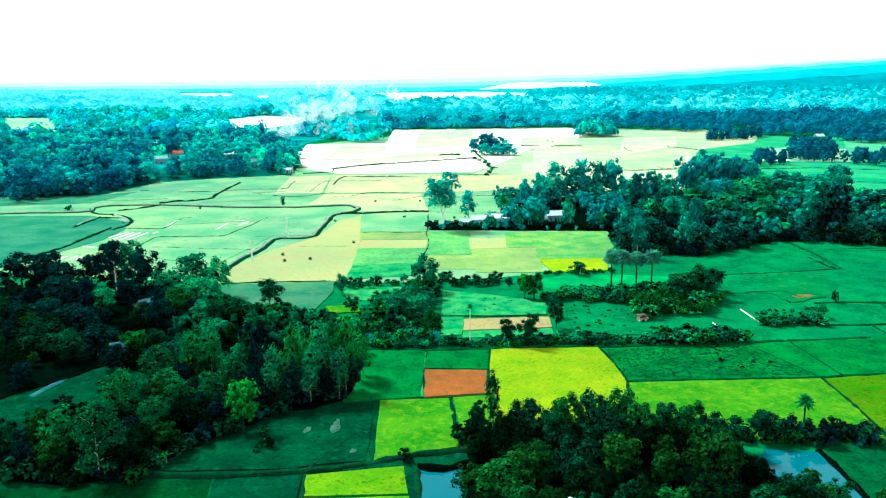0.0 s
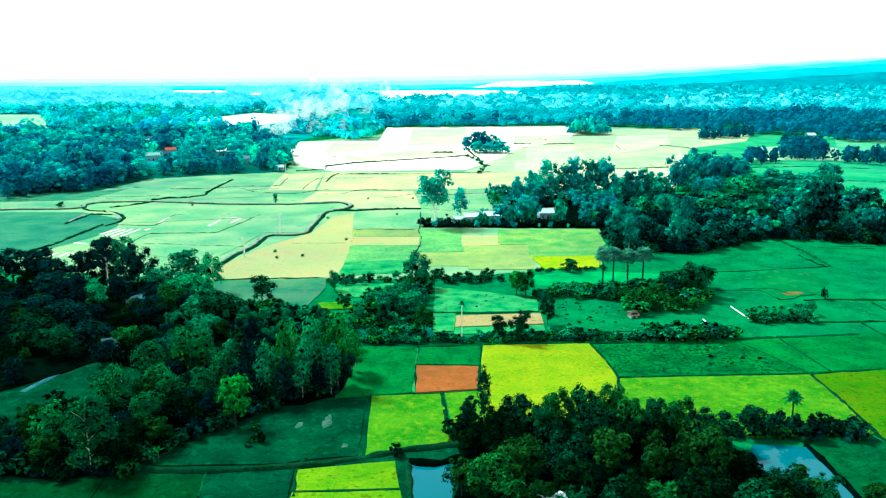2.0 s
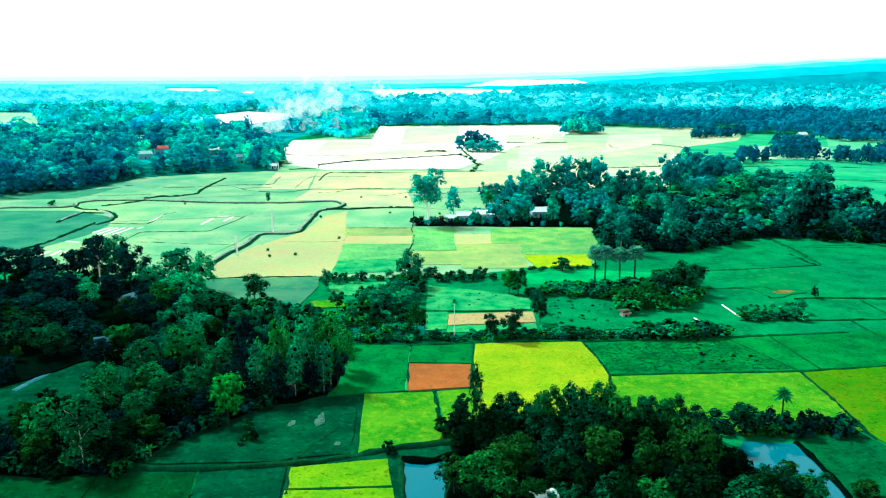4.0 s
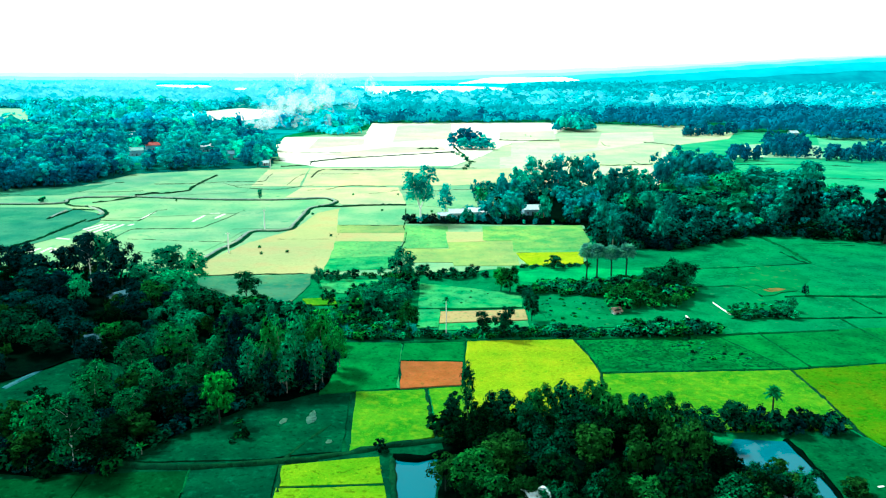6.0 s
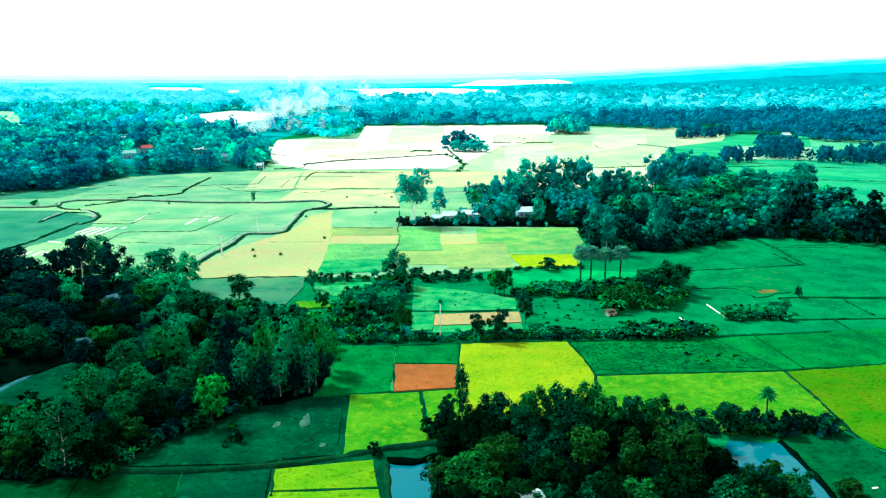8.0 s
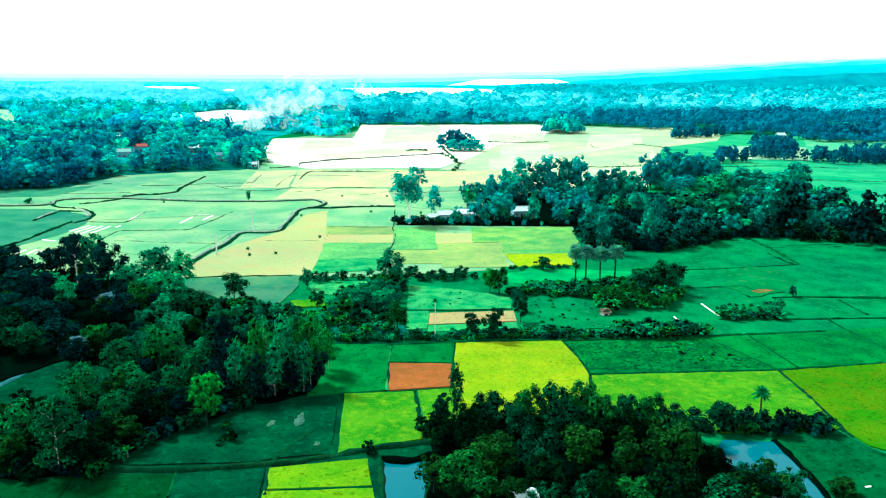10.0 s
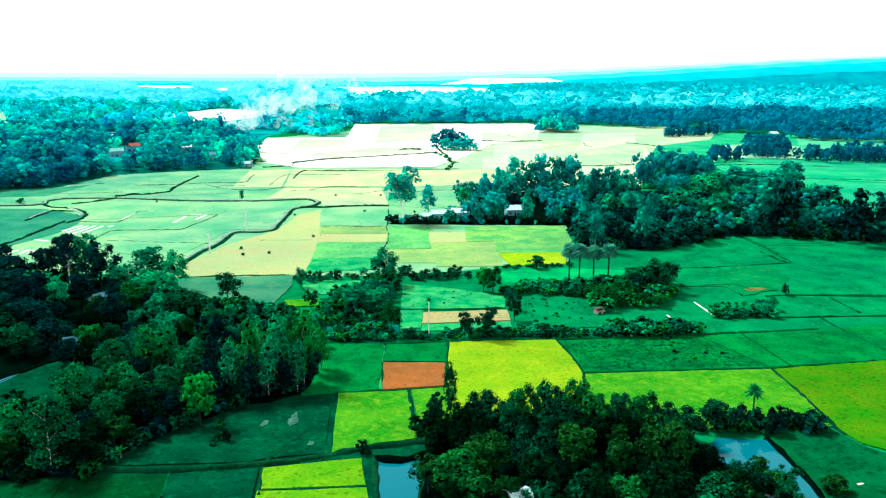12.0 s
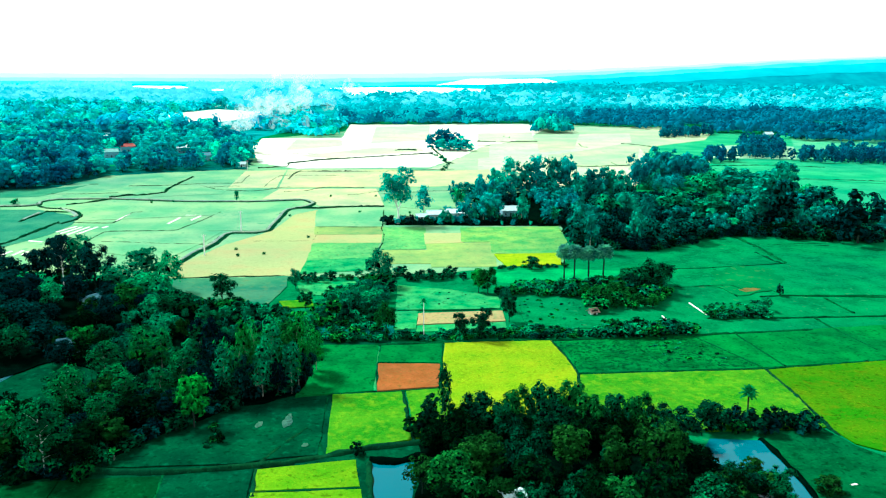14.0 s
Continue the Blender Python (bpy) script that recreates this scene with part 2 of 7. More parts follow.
# teal leaves for middle distance: haze is put into the colour
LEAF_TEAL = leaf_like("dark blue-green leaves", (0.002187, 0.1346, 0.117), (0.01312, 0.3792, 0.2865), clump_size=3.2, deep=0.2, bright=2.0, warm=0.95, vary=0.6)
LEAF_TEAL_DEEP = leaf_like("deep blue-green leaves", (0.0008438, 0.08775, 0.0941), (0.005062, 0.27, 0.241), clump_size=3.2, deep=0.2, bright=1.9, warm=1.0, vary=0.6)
LEAF_BAMBOO = leaf_like("feathery bamboo leaves", (0.009, 0.12, 0.032), (0.045, 0.384, 0.08), deep=0.6, bright=1.4, warm=0.8, vary=0.5)
LEAF_OLIVE = leaf_like("soft olive-green leaves", (0.0045, 0.068, 0.018), (0.024, 0.19, 0.036), deep=0.45, bright=1.5, warm=0.8, vary=0.5)
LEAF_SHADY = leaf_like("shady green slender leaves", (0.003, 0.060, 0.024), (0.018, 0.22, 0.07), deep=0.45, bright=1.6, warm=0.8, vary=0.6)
# navy: a darker haze blue for wood fronts and feet
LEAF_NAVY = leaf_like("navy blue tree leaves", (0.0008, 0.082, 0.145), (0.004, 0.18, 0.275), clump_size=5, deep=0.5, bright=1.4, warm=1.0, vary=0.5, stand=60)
# sunlit copy of the pond leaves
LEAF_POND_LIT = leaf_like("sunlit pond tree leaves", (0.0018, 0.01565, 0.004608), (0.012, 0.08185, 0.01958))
# teal to village leaves: bluer and paler colours stand in for distance haze
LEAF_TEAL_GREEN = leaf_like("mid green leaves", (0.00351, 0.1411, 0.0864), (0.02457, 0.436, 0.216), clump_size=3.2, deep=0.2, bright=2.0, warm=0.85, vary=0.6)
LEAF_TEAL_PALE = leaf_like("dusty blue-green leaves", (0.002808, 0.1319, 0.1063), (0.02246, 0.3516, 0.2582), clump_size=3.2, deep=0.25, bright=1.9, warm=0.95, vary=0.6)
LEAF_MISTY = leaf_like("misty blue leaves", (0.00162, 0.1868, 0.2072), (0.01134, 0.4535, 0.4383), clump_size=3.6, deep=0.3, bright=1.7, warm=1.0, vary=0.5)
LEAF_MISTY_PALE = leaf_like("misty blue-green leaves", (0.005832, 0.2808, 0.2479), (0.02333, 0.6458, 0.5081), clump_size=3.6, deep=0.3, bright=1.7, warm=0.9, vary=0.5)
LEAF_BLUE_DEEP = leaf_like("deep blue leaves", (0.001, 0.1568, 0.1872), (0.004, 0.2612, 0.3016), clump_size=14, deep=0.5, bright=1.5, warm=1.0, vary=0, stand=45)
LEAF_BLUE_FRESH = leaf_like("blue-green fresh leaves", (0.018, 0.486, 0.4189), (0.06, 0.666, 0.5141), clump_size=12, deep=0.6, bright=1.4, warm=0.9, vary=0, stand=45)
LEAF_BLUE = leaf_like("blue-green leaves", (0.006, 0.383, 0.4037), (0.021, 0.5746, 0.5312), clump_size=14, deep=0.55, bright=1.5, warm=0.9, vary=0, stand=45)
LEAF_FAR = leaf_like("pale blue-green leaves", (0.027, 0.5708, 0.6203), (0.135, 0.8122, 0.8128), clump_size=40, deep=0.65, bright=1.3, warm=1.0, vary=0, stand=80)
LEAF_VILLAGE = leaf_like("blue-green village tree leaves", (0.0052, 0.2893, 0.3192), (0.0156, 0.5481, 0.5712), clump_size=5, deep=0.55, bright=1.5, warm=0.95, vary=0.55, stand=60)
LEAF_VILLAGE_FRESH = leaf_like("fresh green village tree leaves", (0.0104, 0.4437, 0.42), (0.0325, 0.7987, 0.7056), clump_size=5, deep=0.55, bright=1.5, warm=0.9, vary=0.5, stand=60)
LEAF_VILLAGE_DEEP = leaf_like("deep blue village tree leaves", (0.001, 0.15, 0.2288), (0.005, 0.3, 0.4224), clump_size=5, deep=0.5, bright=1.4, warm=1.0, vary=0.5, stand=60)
# dusk leaves carry wood shade in their colour, this one haze too
LEAF_DUSK_HAZE = leaf_like("dusty dark blue-green leaves", (0.0006, 0.030, 0.038), (0.005, 0.115, 0.115), warm=0.9)
LEAF_DUSK_SHADE = leaf_like("dusky blue-green leaves", (0.000273, 0.007399, 0.01201), (0.00273, 0.04111, 0.05187), warm=0.9)


def haze_glow(name, a, b, glow, size, lit=1.0):
    """Distance haze as glow: far woods, land and hills emit light though they are no lamps."""
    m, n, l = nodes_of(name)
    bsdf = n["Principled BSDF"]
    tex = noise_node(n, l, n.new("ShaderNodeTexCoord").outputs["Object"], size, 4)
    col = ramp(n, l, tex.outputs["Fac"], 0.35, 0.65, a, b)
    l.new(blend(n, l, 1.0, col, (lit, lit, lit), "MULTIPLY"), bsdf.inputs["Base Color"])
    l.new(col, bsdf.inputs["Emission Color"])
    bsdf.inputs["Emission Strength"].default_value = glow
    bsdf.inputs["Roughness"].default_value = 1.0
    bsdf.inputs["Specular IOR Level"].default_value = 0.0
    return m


EDGE_WOODS = haze_glow("distant woods", (0.03, 0.44, 0.52), (0.18, 0.68, 0.75), 0.90, 110, 0.3)
EDGE_BELT = haze_glow("far belt of woods", (0.0036, 0.2828, 0.3435), (0.03, 0.4713, 0.5051), 0.42, 60, 0.8)
EDGE_BELT_NAVY = haze_glow("darkest far woods", (0.0008, 0.080, 0.150), (0.004, 0.165, 0.245), 0.28, 50, 0.8)
EDGE_BELT_DEEP = haze_glow("dark far woods", (0.001, 0.1037, 0.1836), (0.006, 0.2075, 0.2916), 0.30, 50, 0.8)
EDGE_LAST = haze_glow("last woods", (0.10, 0.60, 0.68), (0.24, 0.73, 0.80), 1.0, 160, 0.25)
EDGE_FLOOR = haze_glow("distant land", (0.06, 0.48, 0.55), (0.20, 0.66, 0.72), 0.30, 260)
EDGE_PALE = haze_glow("distant bright water and stubble", (0.85, 0.9, 0.88), (0.9, 0.92, 0.9), 0.3, 60)
EDGE_HILL = haze_glow("distant hills", (0.004, 0.34, 0.44), (0.012, 0.48, 0.56), 0.55, 90, 0.25)
EDGE_HILL_NEAR = haze_glow("bright distant hills", (0.02, 0.62, 0.72), (0.05, 0.74, 0.82), 0.6, 120, 0.2)
EDGE_HILL_MID = haze_glow("far hills", (0.10, 0.82, 0.90), (0.16, 0.88, 0.93), 0.65, 200, 0.2)
EDGE_HILL_PALE = haze_glow("farther pale hills", (0.34, 0.92, 0.95), (0.42, 0.94, 0.97), 0.7, 400, 0.2)
EDGE_HILL_LAST = haze_glow("farthest pale hills", (0.62, 0.97, 0.98), (0.70, 0.98, 0.99), 0.7, 400, 0.2)
BARK = plain("brown bark", (0.022, 0.040, 0.030), 0.9, 0.3, gloss=0.0)
# near-black colour that stands in for the shade inside crowns
CROWN_SHADE = plain("dark inner twigs", (0.0010, 0.0070, 0.0050), 0.95, 0.4, gloss=0.0)
BARK_WHITE = plain("whitish smooth bark", (0.85, 0.95, 0.90), 0.8, 0.4)
BARK_PALE = plain("pale smooth bark", (0.26, 0.30, 0.25), 0.8, 0.4)
POLE_WHITE = plain("whitewashed concrete", (0.85, 0.92, 0.92), 0.8, 0.5)
CONCRETE = plain("pale concrete", (0.72, 0.72, 0.68), 0.8, 0.5)
TIN = plain("weathered tin sheet", (0.60, 0.84, 0.90), 0.5, 0.8, 0.0)
TIN_RUST = plain("rusty tin", (0.26, 0.20, 0.15), 0.7, 0.5)
TIN_DULL = plain("dull blue-grey tin", (0.08, 0.26, 0.34), 0.6, 0.8)
TIN_FADED = plain("faded green-grey tin", (0.22, 0.55, 0.50), 0.6, 0.8)
TIN_RED = plain("red painted tin", (0.42, 0.07, 0.06), 0.6, 0.8)
WHITE = plain("blue-white enamel", (0.35, 0.88, 0.98), 0.5, 0.5)
WALL_TIN = plain("blue-grey tin wall", (0.22, 0.45, 0.54), 0.6, 0.6)
WALL_MUD = plain("pale plastered wall", (0.50, 0.64, 0.64), 0.9, 0.6)
DARK = plain("dark doorway wood", (0.012, 0.022, 0.022), 0.7, 0.3)
SMOKE, _n, _l = nodes_of("thin smoke")
_t, _d, _m = _n.new("ShaderNodeBsdfTransparent"), _n.new("ShaderNodeMixShader"), _n.new("ShaderNodeMixShader")
for _k, _c in enumerate((_n.new("ShaderNodeBsdfTranslucent"), _n.new("ShaderNodeBsdfDiffuse"))):
    _c.inputs["Color"].default_value = (0.86, 1.0, 1.0, 1)
    _l.new(_c.outputs[0], _d.inputs[1 + _k])
_s = noise_node(_n, _l, _n.new("ShaderNodeTexCoord").outputs["Object"], 9.0, 4)
_r = _n.new("ShaderNodeMapRange")
_r.inputs["From Min"].default_value, _r.inputs["From Max"].default_value, _r.inputs["To Max"].default_value = 0.36, 0.70, 0.5
_l.new(_s.outputs["Fac"], _r.inputs["Value"])
_l.new(_r.outputs["Result"], _m.inputs[0])
_l.new(_t.outputs[0], _m.inputs[1])
_l.new(_d.outputs[0], _m.inputs[2])
_l.new(_m.outputs[0], _n["Material Output"].inputs["Surface"])
WATER, _n, _l = nodes_of("pond water")
_n["Principled BSDF"].inputs["Base Color"].default_value = (0.001, 0.13, 0.17, 1)
_n["Principled BSDF"].inputs["Roughness"].default_value = 0.06
_n["Principled BSDF"].inputs["IOR"].default_value = 1.42
_n["Principled BSDF"].inputs["Specular IOR Level"].default_value = 0.2
_w = noise_node(_n, _l, _n.new("ShaderNodeTexCoord").outputs["Object"], 0.8, 3)
_b = _n.new("ShaderNodeBump")
_b.inputs["Strength"].default_value, _b.inputs["Distance"].default_value = 0.04, 0.1
_l.new(_w.outputs["Fac"], _b.inputs["Height"])
_l.new(_b.outputs["Normal"], _n["Principled BSDF"].inputs["Normal"])


# ---- building helpers ----
def mesh_of(name, verts, faces, material, smooth=False):
    me = bpy.data.meshes.new(name)
    me.from_pydata([tuple(v) for v in verts], [], [tuple(f) for f in faces])
    me.materials.append(material)
    if smooth:
        me.polygons.foreach_set("use_smooth", [True] * len(me.polygons))
    me.update()
    return me


def from_bm(name, bm, material, parent=None, label=""):
    """Links a bmesh as one mesh object, under a thing where one is given."""
    me = bpy.data.meshes.new(name)
    bmesh.ops.recalc_face_normals(bm, faces=bm.faces)
    bm.to_mesh(me)
    bm.free()
    me.materials.append(material)
    ob = new(name, me)
    ob.parent = parent
    return tagged(ob, label)


def area_sign(pts):
    return sum(a[0] * b[1] - b[0] * a[1] for a, b in zip(pts, pts[1:] + pts[:1]))


LEVEL = [0.0]


def field(pts, material, label, crop=0.10, name="paddy_field", wobble=0.6):
    """A plot of land as a low slab: its rim is subdivided and slightly uneven, the top stands crop metres over the ground."""
    if area_sign(pts) < 0:
        pts = pts[::-1]
    LEVEL[0] += 0.003
    top = crop + LEVEL[0]
    rim = []
    for a, b in zip(pts, pts[1:] + pts[:1]):
        steps = max(1, min(24, int(math.dist(a, b) / 4)))
        for i in range(steps):
            k = i / steps
            x, y = a[0] + (b[0] - a[0]) * k, a[1] + (b[1] - a[1]) * k
            s = wobble if i else 0.0
            rim.append((x + s * noise.noise((x * 0.3, y * 0.3, 1)), y + s * noise.noise((x * 0.3, y * 0.3, 7))))
    n = len(rim)
    verts = [(x, y, top) for x, y in rim] + [(x, y, -0.05) for x, y in rim]
    faces = [tuple(range(n))] + [(i, n + i, n + (i + 1) % n, (i + 1) % n) for i in range(n)]
    ob = new(name, mesh_of(name, verts, faces, material))
    return tagged(ob, label, "field", kind="structure")


def smooth_line(pts, step):
    """Points along a polyline, about step metres apart, rounded at the bends."""
    out = []
    n = len(pts)
    for i in range(n - 1):
        p0, p1, p2, p3 = pts[max(0, i - 1)], pts[i], pts[i + 1], pts[min(n - 1, i + 2)]
        k = max(1, int(math.dist(p1, p2) / step))
        for j in range(k):
            t = j / k
            q = []
            for c in (0, 1):
                m1, m2 = (p2[c] - p0[c]) * 0.25, (p3[c] - p1[c]) * 0.25
                q.append((2 * t**3 - 3 * t**2 + 1) * p1[c] + (t**3 - 2 * t**2 + t) * m1 + (-2 * t**3 + 3 * t**2) * p2[c] + (t**3 - t**2) * m2)
            out.append(tuple(q))
    return out + [tuple(pts[-1])]


def ridge(pts, width, height, material, label, name="field_bund", category="bund", step=2.0, rough=0.25):
    """A bank of earth along a line, with a rounded, uneven section."""
    line = smooth_line(pts, step)
    verts, faces = [], []
    section = ((-0.5, -0.1), (-0.32, 0.75), (0.0, 1.0), (0.32, 0.75), (0.5, -0.1))
    for i, (x, y) in enumerate(line):
        a, b = line[max(0, i - 1)], line[min(len(line) - 1, i + 1)]
        d = Vector((b[0] - a[0], b[1] - a[1])).normalized()
        k = 1 + rough * 2 * noise.noise((x * 0.35, y * 0.35, 3))
        h = 1 + rough * 2 * noise.noise((x * 0.5, y * 0.5, 9))
        for u, v in section:
            verts.append((x + d.y * u * width * k, y - d.x * u * width * k, height * v * (h if v > 0 else 1)))
        if i:
            s = len(section)
            for j in range(s - 1):
                faces.append(((i - 1) * s + j, (i - 1) * s + j + 1, i * s + j + 1, i * s + j))
    ob = new(name, mesh_of(name, verts, faces, material, True))
    return tagged(ob, label, category, kind="structure")


# ---- the ground, one sheet to the horizon ----
def disc(name, radius, z, material, cx=0.0, cy=0.0):
    verts = [(cx + radius * math.cos(a), cy + radius * math.sin(a), z) for a in (i * math.tau / 96 for i in range(96))]
    return new(name, mesh_of(name, verts, [tuple(range(96))], material))


tagged(disc("ground", 4900, 0.0, GRASS), "flat green farmland reaching to the horizon", "ground", kind="structure")

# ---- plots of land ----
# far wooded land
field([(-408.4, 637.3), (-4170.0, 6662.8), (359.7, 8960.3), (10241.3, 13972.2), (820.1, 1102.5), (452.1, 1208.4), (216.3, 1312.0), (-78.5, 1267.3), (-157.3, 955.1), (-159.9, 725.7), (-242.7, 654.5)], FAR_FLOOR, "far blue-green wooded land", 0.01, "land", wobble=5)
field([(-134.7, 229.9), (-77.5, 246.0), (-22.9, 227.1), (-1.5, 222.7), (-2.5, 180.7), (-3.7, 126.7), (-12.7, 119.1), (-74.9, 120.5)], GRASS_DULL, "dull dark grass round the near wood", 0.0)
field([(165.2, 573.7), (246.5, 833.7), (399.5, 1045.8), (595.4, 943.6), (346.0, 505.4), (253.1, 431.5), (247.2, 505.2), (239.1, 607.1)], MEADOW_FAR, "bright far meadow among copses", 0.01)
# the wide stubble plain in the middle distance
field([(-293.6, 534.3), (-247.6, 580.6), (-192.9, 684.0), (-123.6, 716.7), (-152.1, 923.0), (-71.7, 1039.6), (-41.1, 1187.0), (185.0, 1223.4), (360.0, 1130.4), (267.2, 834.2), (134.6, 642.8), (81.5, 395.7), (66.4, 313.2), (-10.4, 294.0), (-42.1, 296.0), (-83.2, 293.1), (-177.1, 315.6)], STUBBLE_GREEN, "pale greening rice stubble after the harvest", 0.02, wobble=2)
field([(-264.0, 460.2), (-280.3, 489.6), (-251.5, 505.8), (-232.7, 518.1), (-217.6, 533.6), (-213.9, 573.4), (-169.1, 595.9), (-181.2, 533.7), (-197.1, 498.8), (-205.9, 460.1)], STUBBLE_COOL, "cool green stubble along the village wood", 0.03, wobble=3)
field([(-116.6, 680.7), (-146.4, 825.3), (-153.4, 930.8), (-65.0, 941.4), (-69.4, 1185.7), (183.0, 1209.9), (213.6, 1148.1), (144.7, 931.2), (83.1, 830.2), (55.5, 729.0), (24.7, 649.5), (-79.9, 640.6)], STUBBLE_FAR, "dry stubble far across the plain, paled by haze", 0.03, wobble=2)
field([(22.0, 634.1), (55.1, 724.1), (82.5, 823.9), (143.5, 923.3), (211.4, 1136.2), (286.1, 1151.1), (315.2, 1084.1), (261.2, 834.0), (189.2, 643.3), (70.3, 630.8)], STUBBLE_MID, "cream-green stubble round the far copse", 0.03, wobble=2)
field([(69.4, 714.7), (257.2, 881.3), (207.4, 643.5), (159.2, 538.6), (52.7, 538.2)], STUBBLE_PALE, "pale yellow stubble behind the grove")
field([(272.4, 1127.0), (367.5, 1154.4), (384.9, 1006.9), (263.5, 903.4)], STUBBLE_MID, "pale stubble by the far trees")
field([(-408.4, 1431.1), (-353.8, 1625.4), (-257.5, 1540.9), (-227.4, 1387.3), (-257.7, 1258.6), (-288.8, 1176.2), (-366.4, 1313.4)], STUBBLE_FAR, "clearing among far woods, paled by haze")
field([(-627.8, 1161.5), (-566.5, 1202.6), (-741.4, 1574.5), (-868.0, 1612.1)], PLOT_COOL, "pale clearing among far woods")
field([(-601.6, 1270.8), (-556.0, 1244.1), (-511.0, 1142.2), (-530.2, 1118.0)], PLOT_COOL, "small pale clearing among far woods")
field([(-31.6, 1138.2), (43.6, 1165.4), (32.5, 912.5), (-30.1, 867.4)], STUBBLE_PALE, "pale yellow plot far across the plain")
field([(96.1, 870.4), (147.8, 871.6), (130.3, 750.5), (80.9, 729.4)], STUBBLE_PALE, "pale far plot behind the copse")
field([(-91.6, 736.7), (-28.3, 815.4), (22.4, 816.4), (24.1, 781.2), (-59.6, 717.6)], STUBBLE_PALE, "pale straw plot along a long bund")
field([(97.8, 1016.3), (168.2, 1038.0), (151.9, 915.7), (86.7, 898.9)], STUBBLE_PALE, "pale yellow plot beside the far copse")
field([(221.6, 1001.7), (290.4, 1022.7), (240.6, 833.6), (171.3, 795.4)], STUBBLE_PALE, "pale far plot beside the far trees")
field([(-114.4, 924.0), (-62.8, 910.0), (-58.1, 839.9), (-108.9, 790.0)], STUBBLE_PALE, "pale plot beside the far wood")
# plots between the canal and the far grove
field([(-85.5, 633.0), (-11.1, 633.8), (25.9, 623.0), (26.3, 538.1), (-77.8, 532.4)], STUBBLE, "pale straw-coloured stubble plot")
field([(-116.1, 621.8), (-86.4, 633.0), (-79.6, 532.4), (-110.8, 532.3)], STUBBLE, "pale stubble plot with dark bunds")
field([(-77.0, 527.1), (-14.7, 527.3), (-8.0, 458.7), (-44.9, 458.7), (-52.1, 481.7), (-80.9, 483.9)], STUBBLE, "straw-coloured plot beside the canal")
field([(-158.3, 587.5), (-116.3, 618.2), (-108.7, 504.6), (-150.4, 492.8)], STUBBLE_GREEN, "greening stubble plot beside the canal")
field([(25.9, 623.0), (70.7, 634.5), (64.4, 558.1), (26.3, 538.1)], STUBBLE, "pale yellow-green plot beside the grove")
field([(-7.3, 522.1), (45.6, 543.7), (37.8, 454.7), (12.6, 446.9), (-7.1, 458.7)], STUBBLE_GREEN, "pale grassy stubble plot beside the houses")
# dark sheet painted in place of the grove's shade
field([(-6.7, 399.2), (-5.2, 410.2), (17.7, 418.3), (39.6, 432.1), (57.6, 497.7), (116.1, 533.0), (158.8, 488.5), (237.8, 404.3), (255.6, 394.9), (233.1, 358.6), (206.4, 362.7), (189.7, 377.6), (158.5, 375.0), (124.5, 354.4), (102.2, 339.2), (79.0, 345.1), (80.7, 394.2)], WOOD_SHADE, "floor of the village grove, coloured as its shade", 0.12, "wood_floor", 1.5)
field([(-270.1, 483.0), (-290.3, 520.4), (-245.6, 523.1), (-220.2, 530.9), (-204.9, 544.4), (-209.6, 513.2), (-215.6, 494.2)], PLOT_TEAL, "cool green stubble along the far wood")
field([(-253.4, 447.4), (-195.4, 447.3), (-165.8, 425.7), (-160.1, 403.0), (-160.6, 377.0), (-180.5, 313.8)], PLOT_TEAL, "cool green stubble inside the ditch")
field([(116.5, 642.6), (193.5, 655.2), (244.6, 821.0), (349.4, 921.0), (387.8, 1007.0), (363.2, 1130.5), (261.4, 896.0), (174.3, 784.0), (138.2, 750.6)], STUBBLE_MID, "pale yellow stubble between the far copses")
field([(320.5, 835.3), (373.6, 863.1), (416.2, 837.4), (342.7, 686.4), (326.3, 677.5), (289.9, 677.1), (264.2, 685.4)], PLOT_COOL, "pale green meadow between far copses")
field([(467.4, 956.5), (575.6, 911.5), (454.2, 715.5), (348.1, 695.4)], MEADOW_PALE, "pale green meadow behind the copses")
# dark strip painted where the far wood's shade falls
field([(-284.5, 504.3), (-241.0, 514.0), (-221.2, 534.5), (-208.6, 593.6), (-173.7, 614.2), (-117.1, 636.5), (-124.9, 707.3), (-194.1, 688.3), (-257.2, 624.1), (-349.4, 623.3)], BOG_AND_SHADE, "ground under the far wood, coloured as blue-green shade", 0.03, "wood_floor", wobble=3)
# plots inside the canal's bend
field([(-174.9, 466.9), (-105.0, 471.0), (-97.4, 429.0), (-160.8, 412.4), (-170.1, 443.5)], STUBBLE_GREEN, "pale greening plot inside the canal bend")
field([(-105.0, 471.0), (-59.2, 471.0), (-62.1, 387.6), (-90.4, 384.9)], STUBBLE_GREEN, "pale green plot beside the canal")
field([(-137.7, 382.3), (-91.1, 382.1), (-83.1, 382.0), (-86.4, 355.9), (-93.4, 322.7), (-125.4, 339.9)], STUBBLE_GREEN, "pale stubble plot beside the near wood")
field([(-237.4, 440.0), (-196.9, 443.6), (-189.0, 415.8), (-177.9, 412.5), (-177.2, 347.2), (-186.8, 342.7)], PLOT_TEAL, "green plot beside the canal")
# plots outside the canal's bend
field([(-54.8, 429.9), (-44.3, 444.4), (-36.4, 354.5), (-74.6, 354.7), (-60.2, 383.6)], STUBBLE_TAN, "straw-coloured plot outside the canal bend")
field([(-75.4, 354.5), (-36.3, 355.5), (-35.4, 313.1), (-37.4, 296.6), (-83.5, 294.5), (-85.1, 317.5)], STUBBLE_TAN, "tan dry stubble with reddish patches")
field([(-44.7, 440.7), (-8.0, 444.3), (-7.1, 395.0), (-40.8, 395.2)], STUBBLE_GREEN, "dull green plot with bunds")
